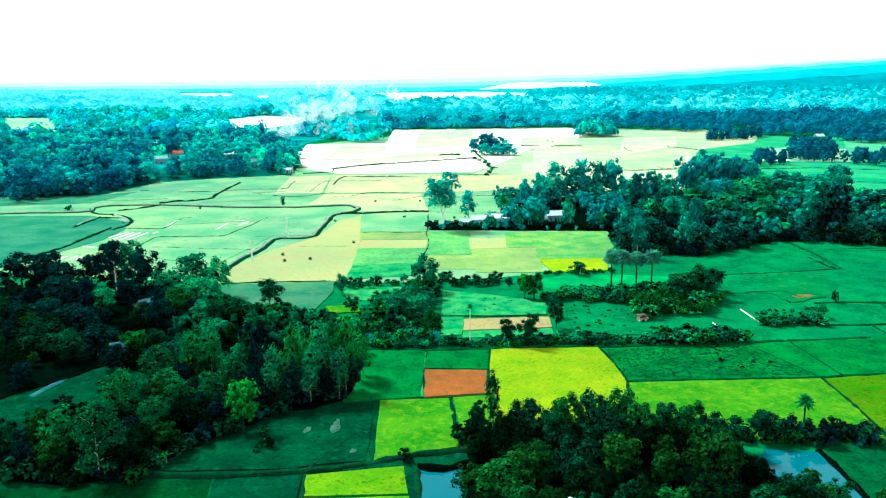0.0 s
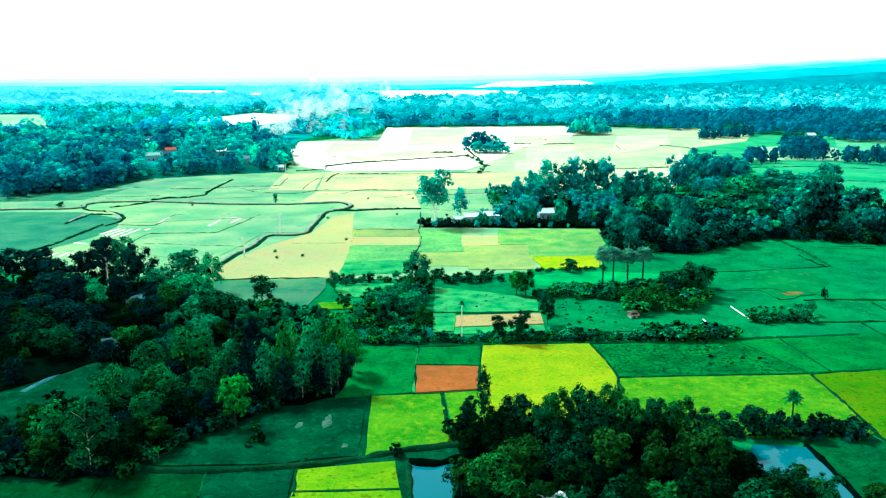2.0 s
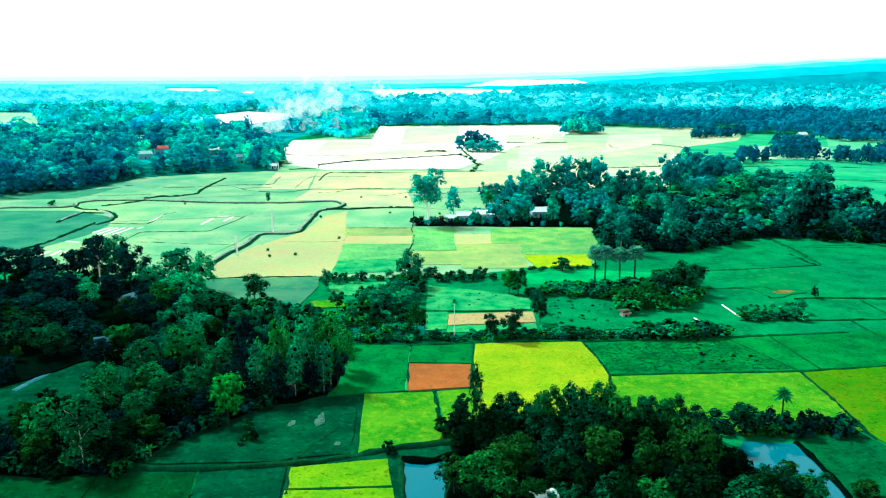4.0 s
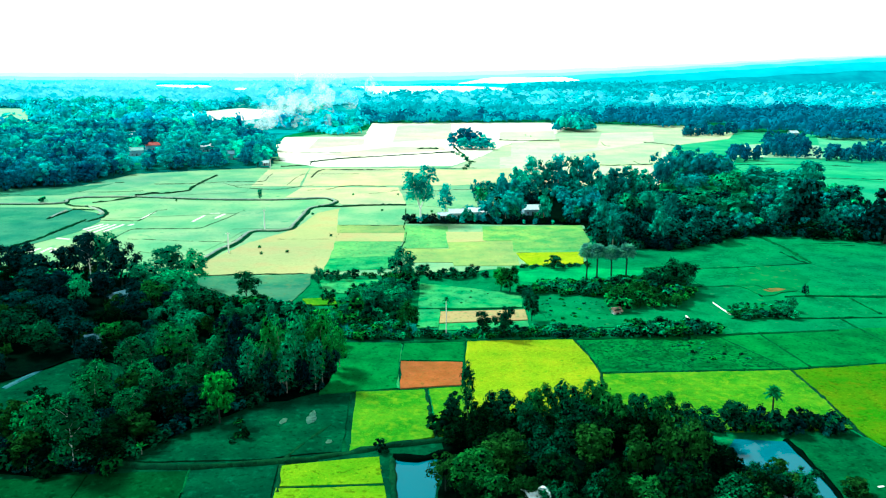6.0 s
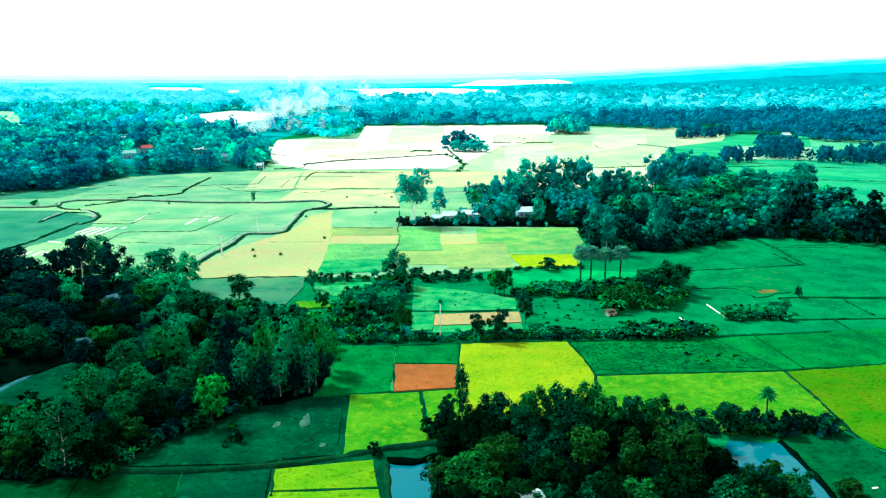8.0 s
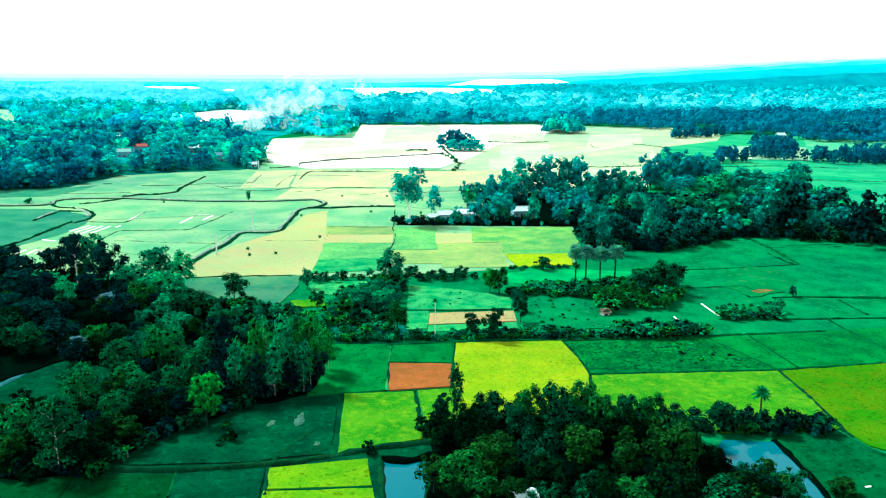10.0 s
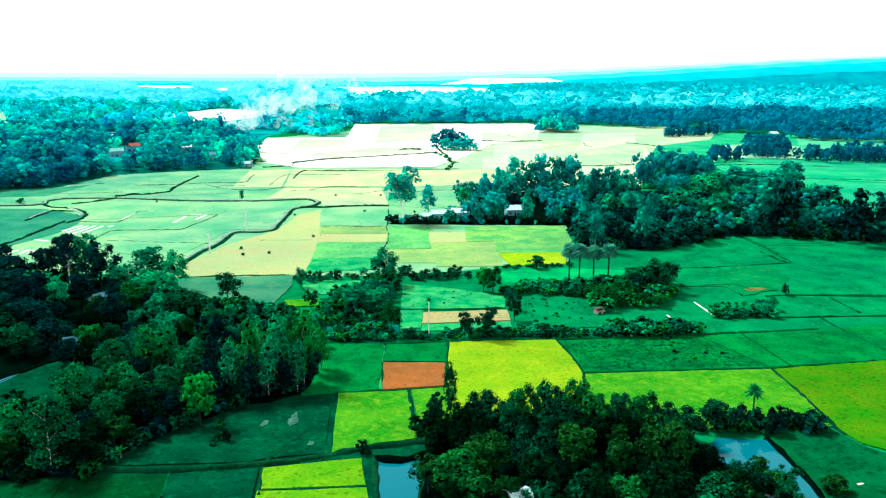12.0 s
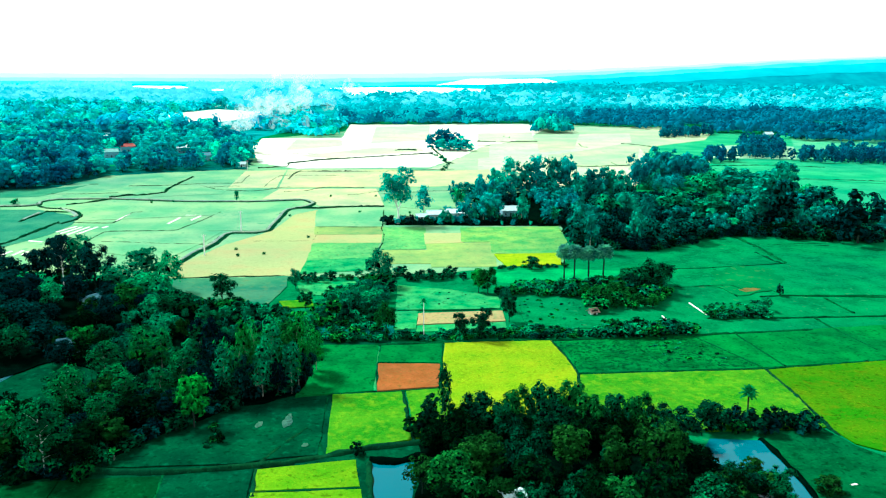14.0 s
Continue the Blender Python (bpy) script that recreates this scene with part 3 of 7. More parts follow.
field([(-40.8, 394.4), (-7.3, 394.3), (-7.2, 375.0), (-39.1, 375.1)], PLOT_STRAW, "narrow straw-coloured plot")
field([(-38.8, 374.6), (-7.4, 374.4), (-7.6, 355.5), (-37.7, 355.7)], STUBBLE_TAN, "narrow yellow stubble plot")
field([(-37.7, 355.5), (-8.0, 355.2), (-10.4, 327.0), (-36.8, 321.1)], RICE_GREEN, "bright green young rice plot")
field([(-36.8, 321.2), (-10.8, 327.1), (-10.1, 305.3), (-36.9, 298.4)], GRASS_PALE, "yellowish green plot")
field([(-7.3, 394.2), (13.4, 391.2), (12.0, 342.2), (-7.4, 340.1)], RICE_GREEN, "green rice plot beside the footpath")
field([(12.1, 377.0), (30.6, 376.9), (29.1, 355.2), (11.9, 352.9)], STUBBLE_TAN, "small straw-yellow plot")
field([(-6.9, 340.0), (15.2, 339.9), (14.3, 314.6), (-5.6, 314.8)], PLOT_STRAW, "tan plot above the hedge")
field([(11.9, 352.7), (42.5, 356.1), (39.0, 308.6), (13.1, 308.8)], PLOT_STRAW, "straw-coloured plot above the hedge")
field([(30.3, 391.1), (79.4, 393.8), (76.2, 356.1), (66.4, 328.5), (39.4, 333.0), (41.3, 356.4), (28.3, 356.5)], PLOT_OLIVE, "olive green plot in front of the grove")
field([(39.9, 330.5), (53.8, 331.4), (68.8, 332.4), (64.6, 311.0), (52.0, 309.2), (42.3, 308.3)], RICE_YELLOW, "small bright yellow ripe rice plot", 0.3)
field([(35.8, 308.9), (66.4, 310.5), (63.1, 292.1), (35.5, 290.7)], GRASS, "green grass strip beside the palms")
# middle plots, among the hedges
field([(-81.7, 291.4), (-50.2, 294.4), (-40.8, 296.0), (-39.1, 281.2), (-42.5, 258.2), (-58.3, 254.4), (-72.8, 254.6)], PLOT_GREY, "dull grey-green plot beside the wood")
field([(-39.3, 261.5), (-28.6, 263.4), (-27.0, 254.7), (-36.3, 253.5)], RICE_LIME, "small lime rice plot behind the trees", 0.25)
field([(-36.9, 287.6), (-10.2, 287.3), (-14.2, 266.0), (-32.9, 270.6)], GRASS_PALE, "bright green plot behind the hedge")
field([(0.1, 282.3), (22.7, 272.8), (34.9, 264.0), (32.9, 251.3), (-0.8, 250.5)], GRASS_PALE, "pale green rough grass between hedges")
field([(-0.8, 249.2), (6.4, 249.1), (5.5, 231.0), (-1.2, 230.0)], GRASS_PALE, "pale grass beside the bare strip")
field([(6.6, 246.6), (33.5, 248.7), (33.1, 237.9), (5.9, 234.9)], PINK_SOIL, "bare pinkish soil strip")
field([(5.9, 233.7), (32.9, 236.7), (32.7, 228.4), (5.5, 227.8)], GRASS_PALE, "grass strip before the hedge")
field([(41.2, 263.9), (59.0, 252.9), (78.1, 236.6), (80.7, 231.0), (37.9, 229.4)], GRASS, "bright green meadow between hedges")
field([(34.4, 289.3), (60.5, 289.0), (58.9, 270.9), (40.6, 266.8), (34.4, 271.2)], GRASS, "green plot below the palms")
field([(-27.3, 237.0), (-0.7, 234.4), (-1.1, 222.7), (-26.6, 223.1)], BOG_AND_SHADE, "boggy grey-green strip along the hedge")
# near plots
field([(-23.5, 216.6), (-5.2, 216.3), (-5.5, 182.9), (-23.7, 179.8)], GRASS_MID, "deep green rice plot beside the wood", 0.2)
field([(-4.4, 215.8), (12.4, 217.0), (11.3, 201.6), (-4.9, 202.7)], GRASS_MID, "green plot above the red soil")
field([(-4.9, 201.8), (11.2, 200.7), (10.2, 185.1), (-4.6, 182.9)], RED_SOIL, "freshly tilled brick-red soil plot", 0.08)
field([(13.4, 217.9), (43.4, 218.5), (45.2, 204.9), (45.6, 192.4), (42.7, 174.5), (31.3, 158.5), (13.5, 161.6), (10.9, 184.0)], RICE_YELLOW, "bright yellow ripe rice field", 0.12)
field([(44.2, 217.5), (64.8, 219.6), (70.2, 194.0), (46.3, 193.2), (45.7, 205.8)], GRASS_MID, "dark green plot with tussocks", 0.1)
field([(65.1, 219.6), (85.3, 221.3), (94.8, 195.2), (70.6, 194.0)], GRASS_MID, "dark green plot with reed clumps", 0.1)
field([(85.9, 221.3), (98.7, 222.7), (100.8, 195.9), (95.4, 195.2)], GRASS_MID, "green strip between two bunds")
field([(99.4, 222.7), (154.1, 231.0), (134.6, 199.5), (101.5, 196.3)], GRASS_MID, "wide green plot with faint bunds")
field([(46.2, 191.6), (94.7, 193.6), (94.5, 176.2), (93.2, 159.0), (67.3, 157.8), (41.0, 161.1)], RICE_LIME, "lime-yellow ripening rice field", 0.12)
field([(95.5, 193.5), (145.0, 201.5), (105.6, 141.9), (94.9, 150.6), (93.6, 158.4), (95.1, 176.2)], RICE_OLIVE, "olive-gold half-ripe rice field", 0.12)
field([(-19.7, 146.8), (-5.5, 152.3), (7.2, 155.2), (11.9, 156.2), (10.9, 126.4), (-17.3, 127.0)], GRASS_DULL, "dark grass round the pond", 0.03)
field([(-15.1, 181.0), (1.1, 182.1), (3.2, 156.3), (-5.6, 153.9), (-14.0, 150.0)], RICE_LIME, "lime-yellow ripe rice plot", 0.12)
field([(2.2, 182.4), (12.4, 184.0), (11.4, 157.2), (4.1, 156.1)], RICE_LIME, "narrow lime-yellow rice plot", 0.12)
field([(-26.4, 144.1), (-7.9, 147.5), (-6.6, 136.9), (-26.0, 136.1)], RICE_GOLD, "yellow ripe rice plot with green weeds", 0.12)
field([(-26.1, 135.3), (-6.4, 135.9), (-5.5, 127.6), (-25.6, 127.2)], RICE_GOLD, "yellow ripe rice strip by the pond", 0.12)
field([(-43.7, 142.2), (-27.2, 144.6), (-26.5, 131.9), (-26.8, 127.2), (-41.5, 127.5)], GRASS_DULL, "weedy green plot", 0.08)
field([(-85.1, 139.2), (-71.0, 139.7), (-62.5, 141.3), (-62.0, 127.9), (-62.1, 120.2), (-74.9, 120.5)], GRASS_DEEP, "grass beside the wood, darkened for the near corner", 0.06)
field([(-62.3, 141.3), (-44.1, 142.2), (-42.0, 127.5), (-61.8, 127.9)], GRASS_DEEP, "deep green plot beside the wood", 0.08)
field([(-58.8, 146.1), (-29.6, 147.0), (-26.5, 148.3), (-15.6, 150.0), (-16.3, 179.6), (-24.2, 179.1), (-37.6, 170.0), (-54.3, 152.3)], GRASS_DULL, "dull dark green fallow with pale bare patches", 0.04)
field([(-100.1, 175.9), (-95.0, 192.5), (-87.6, 205.4), (-76.5, 196.9), (-70.7, 175.3), (-79.4, 163.4), (-89.5, 155.5)], GRASS_DULL, "small dark green clearing in the wood", 0.04)
# dark sheets painted in place of the shade under the near woods
field([(-162.9, 289.1), (-102.7, 290.0), (-78.3, 278.6), (-46.3, 248.0), (-23.0, 228.2), (-21.7, 196.0), (-23.2, 181.8), (-39.3, 172.2), (-48.9, 161.2), (-55.5, 150.8), (-60.0, 143.4), (-71.6, 141.0), (-85.2, 143.1), (-93.2, 158.2), (-77.6, 162.0), (-69.3, 176.9), (-75.8, 198.9), (-89.4, 206.3), (-96.4, 195.7), (-106.2, 182.6)], WOOD_SHADE, "floor of the near wood, coloured as its shade", 0.14, "wood_floor", 1.5)
field([(4.6, 153.7), (14.5, 158.3), (29.0, 159.4), (40.6, 157.2), (51.5, 153.5), (61.0, 152.1), (60.7, 140.5), (64.5, 127.1), (62.1, 117.5), (0.2, 118.8), (3.2, 129.3)], WOOD_SHADE, "floor of the pond wood, coloured as its shade", 0.14, "wood_floor", 1.5)
# right-hand green plots
field([(105.4, 333.5), (154.2, 364.3), (153.7, 338.7), (156.1, 312.3), (121.3, 305.0), (99.7, 303.4)], GRASS, "smooth green plot in front of the grove", 0.05)
field([(158.1, 364.3), (211.4, 353.7), (245.6, 353.5), (185.1, 262.0), (133.6, 264.8), (122.9, 303.2), (155.6, 310.4)], GRASS, "wide green meadow beside the grove", 0.05)
field([(98.6, 299.8), (120.0, 301.4), (118.6, 276.2), (100.5, 276.4)], GRASS, "green plot beside the bushes", 0.05)
field([(37.5, 299.2), (53.1, 302.7), (69.7, 303.4), (85.4, 300.5), (84.9, 286.7), (65.1, 282.1), (49.5, 280.7), (36.3, 284.0)], GRASS_FRESH, "fresh bright grass round the palms", 0.054, wobble=2)
field([(119.2, 296.6), (133.2, 307.4), (145.4, 303.5), (143.8, 286.0), (134.3, 271.9), (117.4, 264.1), (113.7, 276.8)], GRASS_WORN, "worn brownish grass on the green plain", 0.052, wobble=3)
field([(120.0, 271.6), (123.3, 273.8), (127.0, 273.8), (128.5, 272.3), (125.3, 270.1), (121.1, 268.6)], SOIL_FADED, "small reddish bare patch", 0.06, wobble=3)
field([(253.2, 644.0), (278.8, 580.7), (348.6, 545.0), (466.5, 735.4), (353.9, 709.3), (278.2, 722.6)], MEADOW_FAR, "bright green meadow behind the grove", 0.05)
field([(76.2, 153.8), (78.6, 155.9), (91.6, 157.9), (94.2, 149.4), (102.7, 137.4), (89.0, 116.9), (75.0, 125.9), (76.1, 134.2), (76.8, 148.2)], GRASS_BANK, "green grassy bank beside the water", 0.15)

# ---- bunds, ditches and tracks ----
def bund(*pts, width=1.0, height=0.4, label="grassy dark earth bund between plots", material=BUND):
    return ridge(list(pts), width * 0.8, height, material, label, rough=0.5)


bund((-58.3, 144.8), (-44.2, 144.0), (-28.3, 145.5), (-19.8, 147.2), (-5.5, 152.3), (6.0, 154.7), width=2.2, height=0.9)
bund((-25.6, 133.8), (-26.6, 144.6), (-26.0, 148.3), (-23.0, 155.3), (-19.0, 162.8), width=1.4, material=BUND)
bund((-42.7, 133.8), (-43.8, 142.7), width=1.0, material=BUND_GREEN)
bund((-26.1, 135.7), (-6.4, 136.3), width=0.5, material=BUND_GREEN)
bund((1.5, 182.1), (2.3, 169.2), (3.7, 155.5), width=1.3, height=0.5)
bund((-15.4, 181.3), (-5.2, 181.8), (10.6, 184.4), width=0.8, material=BUND_GREEN)
bund((12.6, 218.5), (11.5, 199.5), (10.3, 184.0), width=0.9, material=BUND_GREEN)
bund((43.8, 218.9), (45.3, 205.3), (45.8, 192.4), (43.0, 173.2), width=1.1)
bund((45.8, 192.4), (69.9, 193.2), (95.2, 194.4), (123.0, 198.4), (145.0, 201.5), width=1.2, height=0.5, material=BUND_GREEN)
bund((95.1, 193.9), (94.7, 176.2), (93.4, 158.7), (93.8, 155.1), width=1.5, height=0.5)
bund((85.6, 221.3), (90.7, 206.8), (94.9, 194.8), width=0.9, material=BUND_GREEN)
bund((98.9, 222.7), (100.0, 208.5), (101.2, 196.3), width=0.8, material=BUND_GREEN)
bund((64.8, 219.6), (67.6, 207.2), (70.3, 194.0), width=0.6, material=BUND_GREEN)
bund((130.6, 239.4), (131.0, 223.7), (132.9, 207.0), width=0.8, material=BUND_GREEN)
bund((-6.2, 216.3), (12.9, 218.0), (44.3, 219.4), (66.7, 220.6), (98.9, 223.2), (123.7, 226.0), width=2.0, height=0.6, material=BUND_GREEN)
bund((96.4, 238.7), (119.4, 238.4), (132.0, 238.8), (159.4, 239.6), width=1.2, material=BUND_GREEN)
bund((123.9, 262.8), (133.3, 264.1), (172.5, 260.8), width=1.2, material=BUND_GREEN)
bund((157.3, 364.3), (157.9, 339.8), (156.1, 311.4), width=2.0, height=0.7, material=BUND_GREEN)
bund((158.5, 346.8), (210.0, 351.3), (228.5, 351.1), width=1.2, material=BUND_GREEN)
bund((100.5, 276.4), (119.3, 277.8), (122.2, 270.1), width=0.9, material=BUND_GREEN)
bund((145.5, 261.1), (145.9, 242.8), width=0.9, material=BUND_GREEN)
bund((0.1, 249.8), (16.4, 249.6), (33.3, 251.3), width=1.0, material=BUND_GREEN)
bund((-8.1, 444.3), (-7.8, 398.6), (-8.2, 389.6), (-6.6, 374.2), (-6.8, 356.1), (-8.8, 337.4), (-10.0, 314.6), width=0.8, height=0.4)
bund((-82.3, 293.6), (-67.3, 295.1), (-42.2, 296.6), width=0.8)
# thin, broken bunds of the stubble plain
bund((-162.0, 408.6), (-152.1, 407.0), (-142.3, 407.0), (-141.4, 419.9), (-141.6, 437.3), (-137.3, 439.1), width=0.7, height=0.35)
bund((-138.2, 362.0), (-138.3, 375.0), (-136.9, 384.6), (-119.2, 385.9), (-106.1, 387.3), (-103.1, 399.1), (-99.5, 414.8), (-97.3, 428.3), (-95.4, 439.0), width=0.6, height=0.3)
bund((-131.3, 360.7), (-120.8, 359.4), (-108.1, 356.8), (-97.3, 355.5), (-85.0, 354.2), width=0.6, height=0.3)
bund((-168.2, 437.3), (-160.4, 439.1), width=0.6, height=0.3)
bund((-177.2, 541.8), (-165.3, 541.8), (-147.5, 544.6), (-130.7, 553.1), (-110.9, 553.2), (-106.7, 559.0), (-108.2, 580.2), (-108.3, 596.3), width=0.9, height=0.4)
bund((-205.4, 550.0), (-199.4, 550.0), width=0.9, height=0.4)
bund((-263.7, 489.7), (-241.8, 494.2), width=0.8, height=0.35)
bund((-217.7, 505.9), (-192.9, 505.9), (-173.7, 510.8), width=0.6, height=0.25)
bund((-132.4, 547.5), (-117.2, 526.0), (-97.7, 518.4), (-90.5, 518.4), (-84.9, 523.5), (-78.0, 531.3), (-70.6, 536.7), width=0.6, height=0.3)
bund((-124.8, 533.8), (-112.7, 539.3), (-104.5, 539.3), width=0.7, height=0.35)
bund((-88.1, 536.6), (-88.3, 568.0), (-86.0, 593.2), (-79.9, 596.5), (-58.5, 596.7), (-42.0, 596.8), width=0.7, height=0.35)
bund((-77.4, 574.2), (-77.5, 603.2), (-74.9, 620.7), (-60.8, 620.8), (-39.3, 621.0), (-29.9, 621.1), width=1.6, height=0.7)
bund((-29.9, 621.1), (-0.6, 624.9), (25.8, 632.5), (43.7, 636.5), width=0.8, height=0.35)
bund((-109.8, 642.6), (-101.1, 646.6), (-94.1, 650.5), width=1.6, height=0.7)
bund((-94.1, 650.5), (-88.8, 654.5), (-89.8, 679.3), (-75.3, 697.0), width=1.0, height=0.4)
bund((-91.6, 675.0), (-68.5, 701.6), (-45.2, 715.9), (-20.9, 730.7), (4.4, 746.2), (30.9, 762.4), width=2.6, height=0.9)
bund((33.2, 820.1), (35.6, 773.4), (39.1, 736.6), (39.8, 685.1), (45.4, 676.6), width=2.2, height=0.9)
bund((-124.5, 749.4), (-100.6, 755.0), (-73.7, 755.4), width=1.2, height=0.35)
bund((-130.2, 696.3), (-121.1, 687.5), (-113.8, 683.3), width=1.2, height=0.4)
bund((-71.9, 513.4), (-58.2, 518.5), (-53.4, 528.8), (-48.0, 534.1), (-37.6, 534.1), (-22.7, 531.5), width=0.7, height=0.35)
bund((-31.8, 499.0), (-24.3, 503.8), (-14.8, 513.5), (-8.4, 518.6), width=0.6, height=0.3)
bund((-39.0, 392.7), (-30.2, 394.2), (-25.2, 392.7), (-10.2, 392.6), width=0.6, height=0.35)
bund((-69.3, 360.3), (-58.6, 360.2), (-48.5, 360.1), (-39.0, 361.3), (-38.0, 369.0), (-38.1, 381.2), width=0.5, height=0.25)
bund((-3.5, 789.6), (5.8, 795.6), (16.7, 790.0), width=3.0, height=1.4)
bund((-9.2, 503.8), (10.3, 511.1), (21.3, 516.1), (43.9, 518.7), width=0.9, height=0.4)
bund((85.7, 895.6), (106.7, 888.8), (128.4, 889.3), (151.9, 897.2), width=2.6, height=0.9)
bund((81.2, 846.7), (94.7, 847.0), width=1.4, height=0.4)
bund((142.5, 656.9), (154.6, 653.0), (169.4, 657.2), (190.0, 661.5), width=1.8, height=0.7)
bund((238.7, 870.5), (246.6, 863.8), (254.8, 850.4), (263.5, 824.7), width=2.0, height=0.8)
bund((193.7, 876.5), (188.5, 835.9), (191.4, 823.3), width=1.4, height=0.4)
bund((180.7, 686.8), (179.9, 665.5), (181.5, 657.3), width=1.2, height=0.4)
# bunds of the green plain beside the village grove
bund((152.3, 331.6), (152.8, 322.1), (152.9, 315.0), (154.7, 311.0), width=1.6, height=0.6)
bund((156.7, 344.0), (173.2, 343.9), (191.3, 344.9), width=1.0, height=0.4)
bund((123.5, 305.6), (131.3, 308.4), (141.6, 310.2), (152.9, 311.0), width=0.6, height=0.25)
bund((98.8, 277.0), (105.1, 277.7), (116.5, 277.5), (116.6, 270.7), (116.4, 263.4), width=0.6, height=0.25)
bund((222.4, 608.9), (271.1, 582.4), (356.5, 558.2), width=1.4, height=0.6)
bund((253.8, 658.1), (307.4, 662.7), (346.9, 647.0), width=1.6, height=0.7)
# the canal: a pale mud strip between two dark banks
CANAL = [(-251.5, 454.3), (-234.8, 458.2), (-216.0, 458.2), (-205.9, 460.1), (-201.9, 464.1), (-205.1, 472.4), (-203.8, 478.7), (-199.0, 483.0), (-186.9, 485.2), (-168.6, 485.2), (-147.3, 480.9), (-129.6, 476.6), (-112.6, 474.4), (-84.7, 474.4), (-65.5, 478.7), (-56.8, 480.9), (-52.3, 476.5), (-48.8, 468.1), (-50.9, 457.9), (-57.0, 450.1), (-60.3, 446.3), (-61.5, 437.1), (-61.6, 416.3), (-62.2, 397.3), (-62.1, 384.2), (-67.1, 380.0), (-77.2, 380.1), (-80.1, 376.0), (-80.7, 362.9), (-81.5, 351.8), (-83.1, 343.7), (-85.1, 335.9), (-86.9, 319.3)]
ridge(CANAL, 4.6, 0.32, BUND, "dark grassy bank of the winding canal", "canal_bank", "bank", 3.0)
ridge([(x - 0.6, y + 1.6) for x, y in CANAL], 2.0, 0.7, MUD_PALE, "pale dried mud along the canal", "canal_bed", "canal", 3.0)
bund((-57.0, 450.1), (-44.5, 450.1), (-32.1, 454.0), (-19.5, 455.9), (-8.0, 455.9), width=2.6, height=0.9)
bund((-171.4, 489.7), (-165.6, 498.9), (-154.7, 501.2), (-145.6, 510.8), (-147.3, 523.3), (-147.5, 541.9), (-147.3, 564.7), (-146.4, 586.3), width=2.4, height=0.9)
bund((-187.0, 464.1), (-181.5, 468.2), (-174.2, 476.6), (-168.6, 485.2), width=2.0, height=0.7)
bund((-200.3, 460.1), (-192.9, 452.3), (-184.7, 450.4), (-177.0, 444.7), (-170.6, 437.4), (-165.5, 428.5), (-163.8, 420.0), (-163.8, 411.8), (-166.4, 403.9), width=2.8, height=0.7)
ridge([(-186.1, 452.3), (-178.5, 444.7), (-171.7, 435.6), (-167.8, 428.5), (-168.2, 423.4)], 2.0, 0.75, MUD_PALE, "pale mud in the side ditch", "ditch_bed", "ditch", 3.0)
bund((-169.1, 408.6), (-169.4, 397.9), (-170.3, 380.6), (-171.3, 359.8), (-174.3, 345.5), (-175.6, 329.2), width=2.8, height=0.8)
bund((-188.6, 410.3), (-188.6, 420.1), (-187.9, 432.1), (-187.3, 439.2), (-175.8, 439.2), width=2.2, height=0.7)
ridge([(-189.6, 415.1), (-190.2, 425.1), (-190.4, 437.4)], 1.8, 0.75, MUD_PALE, "pale mud beside the side ditch", "ditch_bed", "ditch", 3.0)


def seedbed(a, b, width, label="pale plastic-covered seedbed strip"):
    return ridge([a, b], width, 0.3, CONCRETE, label, "seedbed", "seedbed", 1.5, 0.1)


for a, b in (((-160.3, 383.3), (-156.3, 397.8)), ((-157.1, 379.2), (-153.0, 396.3)), ((-152.9, 376.4), (-149.7, 396.3)), ((-148.7, 377.8), (-145.8, 396.3)), ((-142.6, 393.3), (-141.4, 397.7)), ((-142.2, 411.7), (-141.7, 431.9)), ((-114.4, 403.7), (-112.8, 421.5)), ((-105.5, 413.2), (-103.4, 426.6)), ((-111.6, 428.3), (-106.2, 428.3)), ((-162.5, 333.3), (-161.8, 342.0)), ((-157.8, 333.3), (-157.5, 343.1)), ((-154.1, 334.3), (-154.7, 340.9)), ((-163.9, 363.5), (-156.8, 360.9))):
    seedbed(a, b, 1.5)
seedbed((83.2, 241.7), (83.6, 236.9), 0.45, "short white plastic strip beside the hedge")
seedbed((83.6, 234.1), (83.3, 229.6), 0.45, "short white plastic strip beside the hedge")
seedbed((97.0, 256.3), (97.8, 242.3), 0.45, "long white plastic strip beside the scrub")
LANE = [(-105.0, 288.9), (-102.5, 266.2), (-100.6, 250.3), (-101.0, 240.7), (-98.5, 227.5), (-96.1, 214.7), (-94.9, 204.0), (-96.7, 195.9), (-99.6, 184.8)]
ridge(LANE, 1.8, 0.22, TRACK, "pale grey dirt lane winding through the wood", "dirt_track", "track", 2.0)
ridge([(-5.2, 182.9), (-5.9, 195.7), (-5.2, 215.3)], 1.2, 0.3, GRASS_PALE, "pale worn footpath between plots", "footpath", "path", 2.0)
ridge([(-14.9, 149.5), (-16.5, 159.4), (-16.6, 179.6)], 1.4, 0.2, GRASS_BANK, "worn strip beside the rice", "footpath", "path", 2.0)
for x, y, long, broad in ((-23.7, 166.3, 3.4, 1.0), (-29.6, 164.5, 1.5, 0.7), (-18.6, 154.3, 0.9, 0.7)):
    rim = [q * math.tau / 18 for q in range(18)]
    uneven = [1 + 0.45 * noise.noise((2.2 * math.cos(q) + x, 2.2 * math.sin(q), y)) for q in rim]
    field([(x + broad * r * math.cos(q) + 0.15 * math.sin(q), y + long * r * math.sin(q)) for q, r in zip(rim, uneven)], PATCH, "pale bare patch in the fallow", 0.10, "bare_patch", 0.8)

